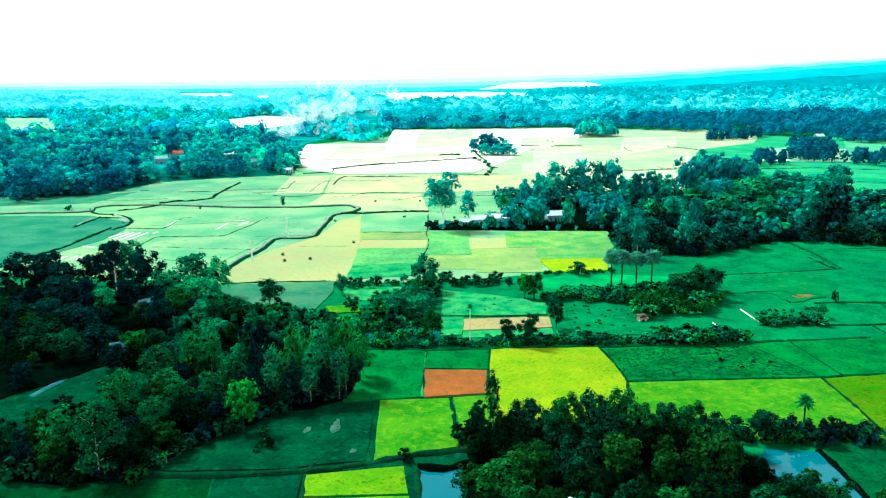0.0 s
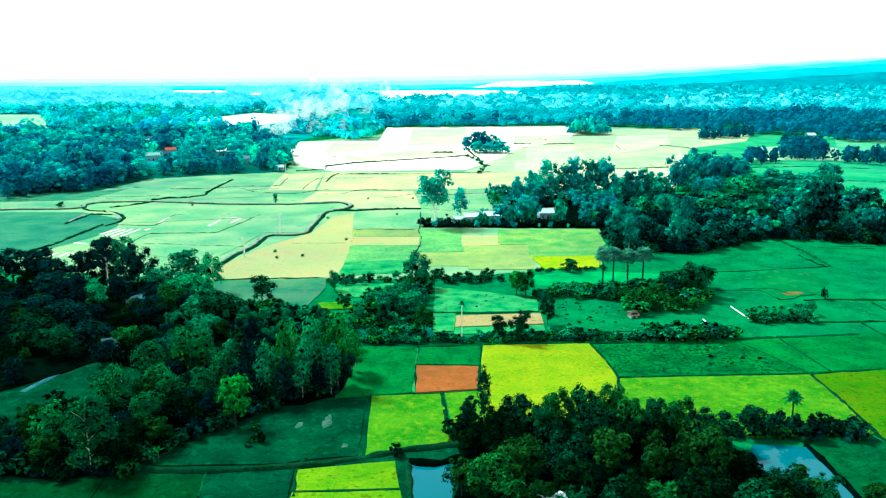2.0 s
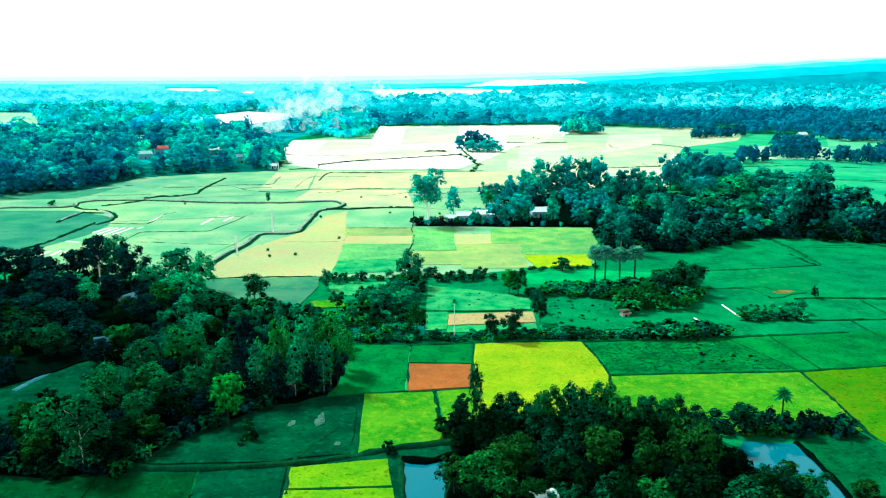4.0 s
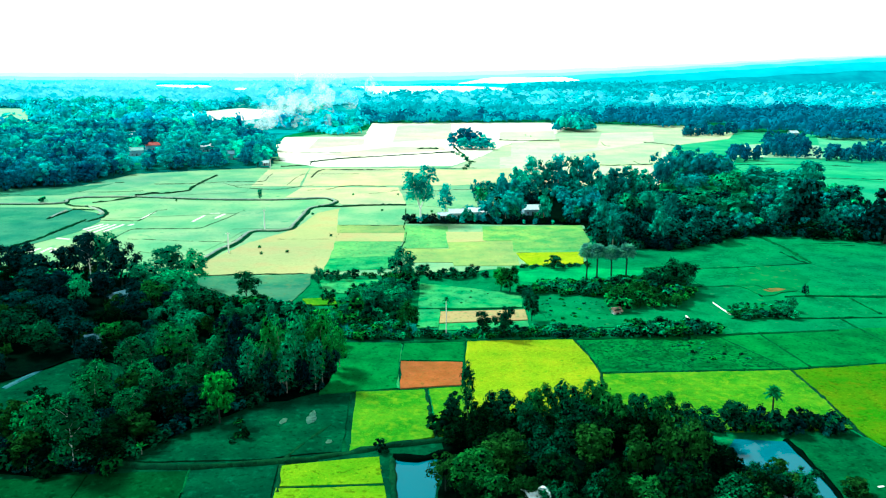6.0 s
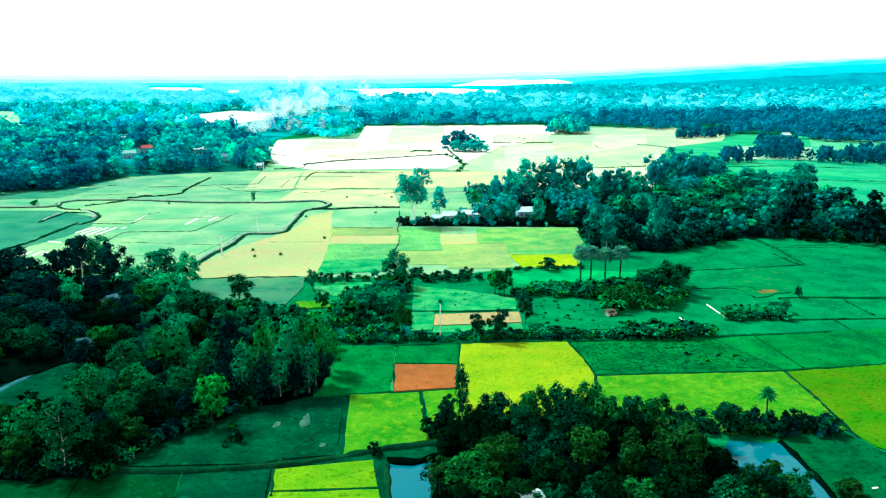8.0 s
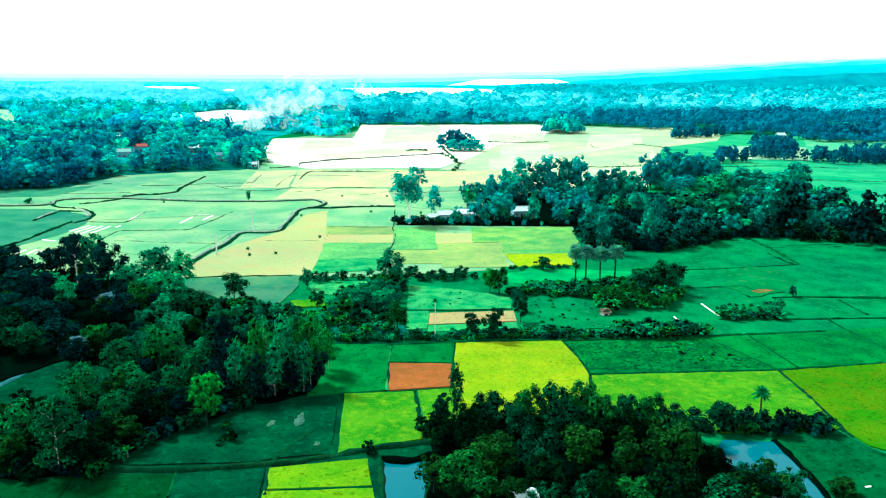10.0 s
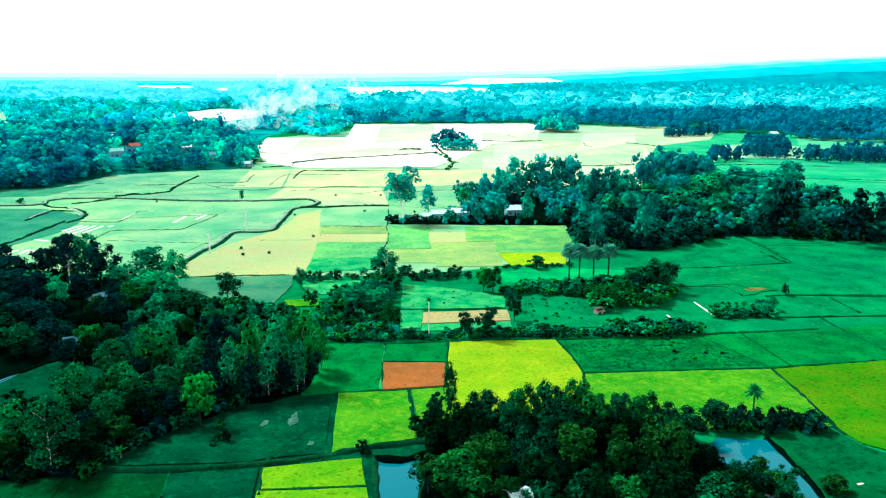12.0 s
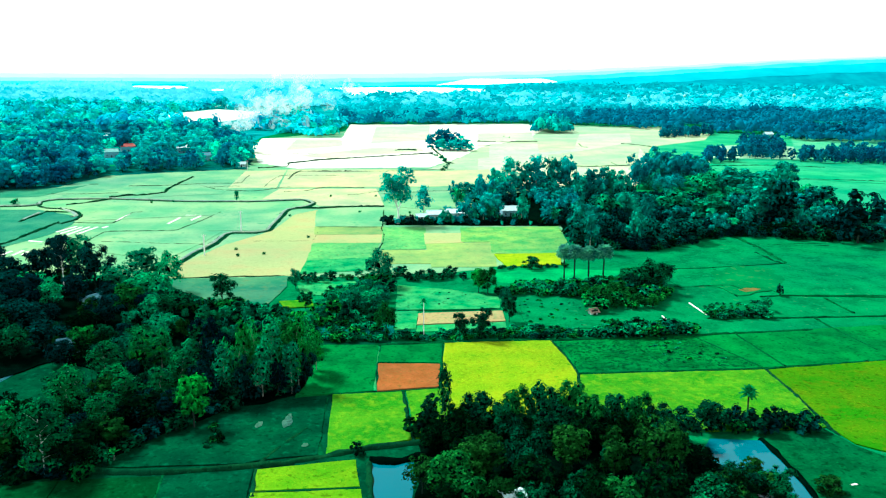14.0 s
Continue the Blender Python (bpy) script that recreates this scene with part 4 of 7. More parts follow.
# ---- water ----
def pond(pts, label):
    water = field(pts, WATER, label, 0.05, "pond", 0.8)
    return tagged(water, category="pond")


pond([(-4.9, 146.0), (0.2, 145.4), (5.1, 147.2), (4.0, 139.5), (2.4, 126.6), (-3.7, 126.7)], "still pond reflecting the bright sky")
pond([(65.4, 154.1), (75.5, 152.8), (75.8, 147.7), (75.6, 141.6), (75.5, 133.8), (74.3, 125.0), (63.7, 125.2), (62.5, 138.3), (62.4, 149.5)], "still blue water channel among trees")
bund((-5.3, 146.5), (-4.9, 139.7), (-4.1, 126.7), width=2.0, height=0.8)
# the bank's shadow is put into its colour
bund((-5.1, 146.9), (-0.4, 145.9), (5.6, 148.2), (7.0, 151.1), width=3.4, height=1.5, material=WOOD_SHADE, label="overhanging bank of the pond, coloured as its shadow")
bund((76.1, 153.6), (76.3, 147.7), (76.2, 141.6), (76.0, 133.7), (74.9, 125.0), width=2.0, height=0.8, material=WOOD_SHADE, label="dark bank of the water channel")


# ---- trees ----
CORE = [Vector(v) for v in ((0, 0, 1), (0.85, 0.3, 0.4), (-0.1, 0.9, 0.4), (-0.9, 0.2, 0.4), (-0.4, -0.8, 0.4), (0.5, -0.75, 0.4), (0.75, 0.5, -0.5), (-0.5, 0.8, -0.5), (-0.8, -0.5, -0.5), (0.4, -0.85, -0.5))]
CORE_FACES = ((0, 1, 2), (0, 2, 3), (0, 3, 4), (0, 4, 5), (0, 5, 1), (1, 6, 2), (2, 7, 3), (3, 8, 4), (4, 9, 5), (5, 9, 1), (1, 9, 6), (2, 6, 7), (3, 7, 8), (4, 8, 9), (6, 9, 8), (6, 8, 7))


def crown_mesh(name, rng, shape, sprays, size, material, heart=0.72, loose=0.15, inner=None):
    """A crown of leaf sprays that cover uneven lobes (x, y, z, rx, ry, rz), each over a heart, by default coloured
    near-black as inner shade.
    """
    lobes = np.array(shape, float)
    weight = lobes[:, 3] * lobes[:, 4] + lobes[:, 3] * lobes[:, 5]
    n = sprays
    pick = rng.choice(len(lobes), n, p=weight / weight.sum())
    e = rng.normal(size=(n, 3))
    e /= np.linalg.norm(e, axis=1)[:, None]
    e[:, 2] = np.where((e[:, 2] < -0.45) & (rng.uniform(size=n) < 0.75), -e[:, 2], e[:, 2])
    lump = 1 + 0.16 * np.sin(e[:, 0] * 7 + pick * 1.7) * np.sin(e[:, 1] * 6 + pick) * np.cos(e[:, 2] * 6)
    far = np.where(rng.uniform(size=n) < loose, rng.uniform(1.0, 1.35, n), rng.uniform(0.8, 1.03, n)) * lump
    c = lobes[pick, :3] + e * lobes[pick, 3:] * far[:, None]
    c[:, 2] = np.maximum(c[:, 2], 0.15)
    out = e + rng.normal(size=(n, 3)) * 0.28
    out[:, 2] += 0.35
    out /= np.linalg.norm(out, axis=1)[:, None]
    side = np.cross(out, rng.normal(size=(n, 3)))
    side /= np.linalg.norm(side, axis=1)[:, None]
    up = np.cross(out, side)
    s = size * rng.uniform(0.55, 1.4, (n, 1))
    ax, ay = side * s, up * s * rng.uniform(0.45, 0.85, (n, 1))
    drop = np.array((0, 0, -0.3)) * s
    verts = np.stack([c - ax + drop, c - ay * 0.9, c + ax + drop, c + ay], axis=1).reshape(-1, 3).tolist()
    faces = np.arange(n * 4).reshape(-1, 4).tolist()
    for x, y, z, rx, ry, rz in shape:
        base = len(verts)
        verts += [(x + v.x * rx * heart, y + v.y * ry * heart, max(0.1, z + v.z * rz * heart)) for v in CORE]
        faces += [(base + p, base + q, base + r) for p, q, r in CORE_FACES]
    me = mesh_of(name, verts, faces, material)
    me.materials.append(inner or CROWN_SHADE)
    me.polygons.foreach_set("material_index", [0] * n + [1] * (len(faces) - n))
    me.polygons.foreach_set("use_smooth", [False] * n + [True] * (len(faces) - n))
    return me


def tube(verts, faces, path, radii, sides=6):
    base = len(verts)
    for (x, y, z), r in zip(path, radii):
        for k in range(sides):
            a = k * math.tau / sides
            verts.append((x + r * math.cos(a), y + r * math.sin(a), z))
    for i in range(len(path) - 1):
        for k in range(sides):
            k2 = (k + 1) % sides
            faces.append((base + i * sides + k, base + i * sides + k2, base + (i + 1) * sides + k2, base + (i + 1) * sides + k))


def trunk_mesh(name, rng, height, radius, reach, limbs, material, fork=0.4):
    """A tapered, slightly bent trunk with limbs that rise into the crown."""
    verts, faces = [], []
    bend = rng.normal(size=2) * height * 0.03
    path = [(bend[0] * k * k, bend[1] * k * k, height * k - 0.15) for k in (0, 0.08, 0.3, 0.55, 0.8, 1.0)]
    tube(verts, faces, path, [radius * r for r in (1.45, 1.0, 0.85, 0.65, 0.42, 0.15)])
    for i in range(limbs):
        k = fork + (0.85 - fork) * i / max(1, limbs - 1)
        a = i * 2.4 + rng.uniform(0, 1)
        x, y, z = bend[0] * k * k, bend[1] * k * k, height * k
        r = reach * rng.uniform(0.5, 0.85)
        rise = height * 0.16 * rng.uniform(0.6, 1.4)
        limb = [(x, y, z), (x + r * 0.5 * math.cos(a), y + r * 0.5 * math.sin(a), z + rise * 0.6), (x + r * math.cos(a), y + r * math.sin(a), z + rise)]
        tube(verts, faces, limb, [radius * 0.5, radius * 0.3, radius * 0.1], 5)
    return mesh_of(name, verts, faces, material, True)


def lobes_round(rng, h, r, low):
    """Lobes of a broad crown from low to h, of uneven size and height, denser towards the top."""
    mid, half = (h + low) / 2, (h - low) / 2
    out = [(0, 0, mid, r * 0.5, r * 0.5, half * 0.7)]
    lean = rng.normal(size=2) * r * 0.12
    for i in range(18):
        a = i * 2.4 + rng.uniform(-0.6, 0.6)
        up = 0.78 - 1.5 * (i / 17) ** 1.2 + rng.uniform(-0.18, 0.18)
        k = math.sqrt(max(0.05, 1 - up * up)) * rng.uniform(0.5, 0.92)
        w = r * rng.uniform(0.17, 0.38)
        out.append((r * k * math.cos(a) + lean[0] * up, r * k * math.sin(a) + lean[1] * up, mid + half * up, w, w, min(w * rng.uniform(0.7, 1.0), half * 0.5)))
    return out


def lobes_tall(rng, h, r, low):
    """Upright lobes of a slender, open crown in uneven tiers."""
    out, n = [], 16
    for i in range(n):
        k = i / (n - 1)
        w = r * (0.26 + 0.22 * math.sin(math.pi * min(1, k * 0.7 + 0.15))) * rng.uniform(0.65, 1.25)
        a = i * 2.4 + rng.uniform(-0.5, 0.5)
        q = r * 0.7 * (1 - 0.55 * k * k) * rng.uniform(0.35, 1.0)
        out.append((math.cos(a) * q, math.sin(a) * q, low + (h - low) * (0.05 + 0.86 * k), w, w, (h - low) * 0.11 * rng.uniform(0.8, 1.4)))
    return out


def tree_kind(seed, height, radius, low, sprays, size, leaf, bark, tall=False, trunk=0.22, limbs=5, open_crown=False, heart=None, inner=None):
    rng = np.random.default_rng(seed)
    lobes = (lobes_tall if tall else lobes_round)(rng, height, radius, low)
    return (height,
            trunk_mesh("trunk", rng, height * (0.86 if low > 0.5 else 0.6), trunk, radius * 0.8, limbs, bark, max(0.3, low / height)),
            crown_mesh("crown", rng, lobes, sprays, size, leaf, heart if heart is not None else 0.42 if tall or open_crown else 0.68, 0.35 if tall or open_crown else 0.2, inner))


def forked_kind(seed, height, spread, sprays, size, leaf, bark):
    """A tall airy tree: the trunk splits low into two leaning stems, with loose tufts of leaf about them."""
    rng = np.random.default_rng(seed)
    verts, faces, lobes = [], [], []
    fork = height * 0.26
    tube(verts, faces, [(0, 0, -0.2), (0.05, 0, fork * 0.5), (0, 0, fork)], [0.26, 0.19, 0.17], 8)
    for side, lean, tall in ((-1, 0.42, 0.86), (1, 0.5, 0.95), (-1, 0.12, 0.78)):
        tip = Vector((side * spread * lean, rng.normal() * spread * 0.2, height * tall))
        path = [Vector((0, 0, fork * 0.97)).lerp(tip, k) + Vector((side * 0.35 * math.sin(math.pi * k), 0, 0)) for k in (0, 0.3, 0.65, 1)]
        tube(verts, faces, path, [0.15, 0.12, 0.08, 0.04], 6)
        for k in range(10):
            at = path[1].lerp(path[3], k / 9)
            a = k * 2.4 + rng.uniform(0, 1)
            end = at + Vector((math.cos(a), math.sin(a), 0.35)) * spread * rng.uniform(0.25, 0.5)
            tube(verts, faces, [at, end], [0.08, 0.03], 5)
            w = spread * rng.uniform(0.17, 0.32)
            lobes.append((end.x, end.y, end.z, w, w, w * rng.uniform(0.7, 1.1)))
    return (height, mesh_of("trunk", verts, faces, bark, True), crown_mesh("crown", rng, lobes, sprays, size, leaf, 0.4, 0.4, leaf))


def bamboo_kind(seed, height, spread, culms, leaf, bark):
    """A clump of thin culms that rise together and arch outwards, feathered with small leaf sprays."""
    rng = np.random.default_rng(seed)
    verts, faces, at, way = [], [], [], []
    for i in range(culms):
        a = i * 2.4
        base = spread * 0.3 * math.sqrt((i + 0.5) / culms)
        reach = spread * rng.uniform(0.25, 1.0)
        tall = height * rng.uniform(0.6, 1.0)
        path = [(math.cos(a) * (base + reach * k ** 2.2), math.sin(a) * (base + reach * k ** 2.2), tall * (k - 0.12 * k ** 4) - 0.15) for k in (0, 0.25, 0.5, 0.75, 1.0)]
        tube(verts, faces, path, [0.05, 0.05, 0.04, 0.03, 0.012], 4)
        for k in rng.uniform(0.3, 1.04, 85):
            x = base + reach * k ** 2.2
            at.append((math.cos(a) * x, math.sin(a) * x, tall * (k - 0.12 * k ** 4)))
            way.append(a)
    n = len(at)
    c = np.array(at) + rng.normal(size=(n, 3)) * (0.55, 0.55, 0.35)
    yaw = np.array(way) + rng.normal(size=n) * 1.1
    s = 0.3 * rng.uniform(0.6, 1.4, (n, 1))
    along = np.stack([np.cos(yaw), np.sin(yaw), rng.uniform(-0.9, 0.1, n)], 1) * s
    side = np.stack([-np.sin(yaw), np.cos(yaw), rng.normal(size=n) * 0.5], 1) * s * 0.42
    leaves = np.stack([c - along, c - side, c + along, c + side], axis=1).reshape(-1, 3)
    return (height, mesh_of("culms", verts, faces, bark, True), mesh_of("leaves", leaves.tolist(), np.arange(n * 4).reshape(-1, 4).tolist(), leaf))


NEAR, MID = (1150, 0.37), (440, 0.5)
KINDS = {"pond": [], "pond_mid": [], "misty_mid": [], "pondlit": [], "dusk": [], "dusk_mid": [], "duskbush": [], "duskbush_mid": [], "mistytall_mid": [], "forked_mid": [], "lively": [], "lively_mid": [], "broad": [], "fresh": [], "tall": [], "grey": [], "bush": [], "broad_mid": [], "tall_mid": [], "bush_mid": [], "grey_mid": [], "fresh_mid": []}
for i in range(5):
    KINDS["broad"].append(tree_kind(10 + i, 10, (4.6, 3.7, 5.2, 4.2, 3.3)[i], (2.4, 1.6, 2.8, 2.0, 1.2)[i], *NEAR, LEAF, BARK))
    KINDS["pond"].append(tree_kind(100 + i, 10, (4.6, 3.6, 5.2, 4.0, 3.2)[i], (2.4, 1.6, 2.8, 2.0, 1.2)[i], *NEAR, (LEAF_POND_SHADE, LEAF_POND_SHADE, LEAF, LEAF_POND_SHADE, LEAF_POND_LIT)[i], BARK))
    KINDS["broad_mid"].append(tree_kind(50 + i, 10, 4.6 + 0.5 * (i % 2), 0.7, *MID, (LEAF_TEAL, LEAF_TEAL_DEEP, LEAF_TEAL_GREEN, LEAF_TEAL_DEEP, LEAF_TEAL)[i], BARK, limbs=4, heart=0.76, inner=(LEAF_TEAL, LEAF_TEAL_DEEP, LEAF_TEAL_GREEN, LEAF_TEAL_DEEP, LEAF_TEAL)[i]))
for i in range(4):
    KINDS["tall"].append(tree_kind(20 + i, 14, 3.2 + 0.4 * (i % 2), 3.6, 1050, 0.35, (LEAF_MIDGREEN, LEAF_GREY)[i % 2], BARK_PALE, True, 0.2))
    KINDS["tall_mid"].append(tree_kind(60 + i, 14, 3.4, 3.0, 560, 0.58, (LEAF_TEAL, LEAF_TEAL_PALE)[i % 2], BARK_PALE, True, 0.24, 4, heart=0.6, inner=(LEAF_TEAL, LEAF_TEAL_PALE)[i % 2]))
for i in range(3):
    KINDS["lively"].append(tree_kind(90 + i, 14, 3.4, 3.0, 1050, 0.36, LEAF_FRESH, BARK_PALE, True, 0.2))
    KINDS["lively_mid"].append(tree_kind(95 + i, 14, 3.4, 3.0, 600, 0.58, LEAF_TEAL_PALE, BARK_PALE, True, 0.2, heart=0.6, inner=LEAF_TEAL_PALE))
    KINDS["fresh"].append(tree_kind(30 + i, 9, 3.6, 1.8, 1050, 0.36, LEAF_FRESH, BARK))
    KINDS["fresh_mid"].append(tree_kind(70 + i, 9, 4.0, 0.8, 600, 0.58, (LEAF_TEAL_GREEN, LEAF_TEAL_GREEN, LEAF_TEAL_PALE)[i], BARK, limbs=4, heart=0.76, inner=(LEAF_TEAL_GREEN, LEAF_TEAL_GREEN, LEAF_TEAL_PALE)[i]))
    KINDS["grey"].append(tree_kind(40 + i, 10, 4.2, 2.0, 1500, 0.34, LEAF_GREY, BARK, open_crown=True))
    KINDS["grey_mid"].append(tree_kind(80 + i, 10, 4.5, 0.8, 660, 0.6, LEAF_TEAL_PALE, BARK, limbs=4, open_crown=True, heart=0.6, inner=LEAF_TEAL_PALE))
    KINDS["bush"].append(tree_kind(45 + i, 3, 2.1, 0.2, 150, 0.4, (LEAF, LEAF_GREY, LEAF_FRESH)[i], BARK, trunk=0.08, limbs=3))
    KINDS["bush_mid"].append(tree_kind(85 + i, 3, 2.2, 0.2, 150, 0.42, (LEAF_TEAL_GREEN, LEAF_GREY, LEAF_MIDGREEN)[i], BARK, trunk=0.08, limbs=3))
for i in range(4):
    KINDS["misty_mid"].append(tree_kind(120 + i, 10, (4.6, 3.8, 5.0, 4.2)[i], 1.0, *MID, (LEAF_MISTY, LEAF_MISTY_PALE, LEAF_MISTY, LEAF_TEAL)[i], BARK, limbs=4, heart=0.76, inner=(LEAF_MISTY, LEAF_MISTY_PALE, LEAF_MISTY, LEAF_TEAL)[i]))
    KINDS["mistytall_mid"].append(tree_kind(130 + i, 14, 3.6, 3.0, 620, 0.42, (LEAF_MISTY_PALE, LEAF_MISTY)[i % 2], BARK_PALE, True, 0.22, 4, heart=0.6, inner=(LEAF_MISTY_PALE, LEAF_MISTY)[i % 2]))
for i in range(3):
    KINDS["dusk"].append(tree_kind(160 + i, 10, (4.6, 3.9, 5.2)[i], 0.9, *NEAR, LEAF_DUSK_SHADE, BARK))
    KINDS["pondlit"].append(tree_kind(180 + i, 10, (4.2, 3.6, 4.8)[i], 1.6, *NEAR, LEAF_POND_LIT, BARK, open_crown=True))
    KINDS["dusk_mid"].append(tree_kind(165 + i, 10, 4.4, 1.0, *MID, (LEAF_DUSK_SHADE, LEAF_DUSK_HAZE, LEAF_DUSK_HAZE)[i], BARK))
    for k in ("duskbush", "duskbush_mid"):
        KINDS[k].append(tree_kind(170 + i, 3, 2.1, 0.2, 160, 0.38, (LEAF_DUSK_SHADE, LEAF_POND_SHADE, LEAF)[i], BARK, trunk=0.08, limbs=3))
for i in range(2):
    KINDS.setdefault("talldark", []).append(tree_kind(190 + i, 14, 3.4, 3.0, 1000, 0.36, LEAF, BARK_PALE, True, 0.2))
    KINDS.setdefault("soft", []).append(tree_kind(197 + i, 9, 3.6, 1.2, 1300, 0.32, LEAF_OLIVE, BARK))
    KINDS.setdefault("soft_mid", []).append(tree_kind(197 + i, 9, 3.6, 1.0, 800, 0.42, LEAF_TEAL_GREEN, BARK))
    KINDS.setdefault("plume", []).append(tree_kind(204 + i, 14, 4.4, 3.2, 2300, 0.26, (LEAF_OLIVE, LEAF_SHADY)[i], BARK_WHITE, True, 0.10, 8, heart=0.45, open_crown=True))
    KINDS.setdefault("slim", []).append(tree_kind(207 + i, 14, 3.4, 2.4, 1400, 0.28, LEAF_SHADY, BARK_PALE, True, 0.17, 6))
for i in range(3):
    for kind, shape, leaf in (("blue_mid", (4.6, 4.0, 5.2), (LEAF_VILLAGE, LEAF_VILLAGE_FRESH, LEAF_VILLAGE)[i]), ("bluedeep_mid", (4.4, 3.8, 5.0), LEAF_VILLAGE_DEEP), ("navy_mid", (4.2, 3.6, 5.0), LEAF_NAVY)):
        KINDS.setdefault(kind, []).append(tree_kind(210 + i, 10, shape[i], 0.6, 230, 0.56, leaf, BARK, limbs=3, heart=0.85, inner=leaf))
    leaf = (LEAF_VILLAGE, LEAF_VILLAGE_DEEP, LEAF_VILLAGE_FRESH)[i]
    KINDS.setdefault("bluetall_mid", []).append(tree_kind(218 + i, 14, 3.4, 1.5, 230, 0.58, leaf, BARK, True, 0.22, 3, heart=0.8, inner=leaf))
KINDS["tussock"] = KINDS["tussock_mid"] = [tree_kind(244 + i, 3, 2.1, 0.1, 40, 0.7, (LEAF_GREY, LEAF_FRESH, LEAF)[i], BARK, trunk=0.05, limbs=1) for i in range(3)]
KINDS["freshbush"] = [tree_kind(240 + i, 3, 2.0, 0.2, 190, 0.32, (LEAF_FRESH, LEAF_MIDGREEN)[i], BARK, trunk=0.08, limbs=3) for i in range(2)]
KINDS["forked"] = [tree_kind(142, 14, 2.8, 6.5, 600, 0.34, LEAF_DUSK_SHADE, BARK_WHITE, True, 0.15, 7, heart=0.2)]
KINDS["lime"] = [tree_kind(143, 9, 3.4, 1.8, 1100, 0.38, LEAF_LIME, BARK, open_crown=True)]
KINDS["forked_mid"].append(forked_kind(141, 14, 3.9, 2400, 0.3, LEAF_MISTY_PALE, BARK_WHITE))
KINDS["bamboo"] = [bamboo_kind(230 + i, 10, (2.4, 3.2, 2.8)[i], (15, 18, 16)[i], (LEAF_BAMBOO, LEAF_BAMBOO, LEAF_OLIVE)[i], (BARK, BARK_PALE, BARK)[i]) for i in range(3)]
LABELS = {"freshbush": "low bright green bush growing on the ground", "bamboo": "tall feathery bamboo clump with pale thin culms", "blue": "hazy blue-green tree of a lone copse", "bluedeep": "hazy dark blue tree of a lone copse", "talldark": "tall slender dark tree with a pale trunk", "plume": "tall feathery olive tree with a white trunk", "slim": "slender shady green tree with a pale trunk", "soft": "soft olive-green tree with a rounded crown", "lime": "bright lime-green tree at the edge of the wood", "duskbush": "low bush coloured as shaded, growing on the ground", "pondlit": "leafy green tree coloured as sunlit, with a loose crown", "dusk": "blue-green leafy tree coloured as shaded, with a dense crown", "misty": "broad blue-green tree of the village grove", "mistytall": "tall blue-green tree of the village grove", "forked": "tall airy tree with a pale forked trunk", "pond": "leafy tree, mostly coloured as shaded, with a dense crown", "broad": "broad dark green leafy tree with a dense round crown", "fresh": "fresh light green leafy tree",
          "tall": "tall slender tree with a pale thin trunk", "grey": "grey-green tree with a loose spreading crown",
          "lively": "tall slender light green tree with a pale trunk", "bush": "low dense green bush growing on the ground"}
TREE_RNG = random.Random(7)


def tree(kind, x, y, h, wide=1.0, label="", group=""):
    """One tree of a kind, h metres high, standing at x, y."""
    # past 330 m most kinds switch to leaves with haze in their colour
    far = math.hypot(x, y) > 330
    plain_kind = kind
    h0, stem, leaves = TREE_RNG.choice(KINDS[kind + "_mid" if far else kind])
    name = "bush" if kind.endswith("bush") else "bamboo_clump" if kind == "bamboo" else "tree"
    thing = new(name)
    s = h / h0
    thing.matrix_basis = pose(x, y, 0, 0, 0, TREE_RNG.uniform(0, 360)) @ Matrix.Diagonal((s * wide, s * wide, s, 1))
    for data in (stem, leaves):
        new(data.name.split(".")[0], data).parent = thing
    return tagged(thing, label or LABELS[plain_kind], name.split("_")[0], group)


def inside(p, poly):
    hit, n = False, len(poly)
    for i in range(n):
        (x1, y1), (x2, y2) = poly[i], poly[(i + 1) % n]
        if (y1 > p[1]) != (y2 > p[1]) and p[0] < (x2 - x1) * (p[1] - y1) / (y2 - y1) + x1:
            hit = not hit
    return hit


def scatter(poly, gap, seed, keep_out=()):
    """Evenly jittered places inside a polygon, gap metres apart."""
    rng = random.Random(seed)
    xs, ys = [p[0] for p in poly], [p[1] for p in poly]
    out, y, row = [], min(ys), 0
    while y < max(ys):
        x = min(xs) + (gap / 2 if row % 2 else 0)
        while x < max(xs):
            p = (x + rng.uniform(-0.42, 0.42) * gap, y + rng.uniform(-0.42, 0.42) * gap)
            if inside(p, poly) and not any(inside(p, k) for k in keep_out):
                out.append(p)
            x += gap
        y += gap * 0.87
        row += 1
    return out


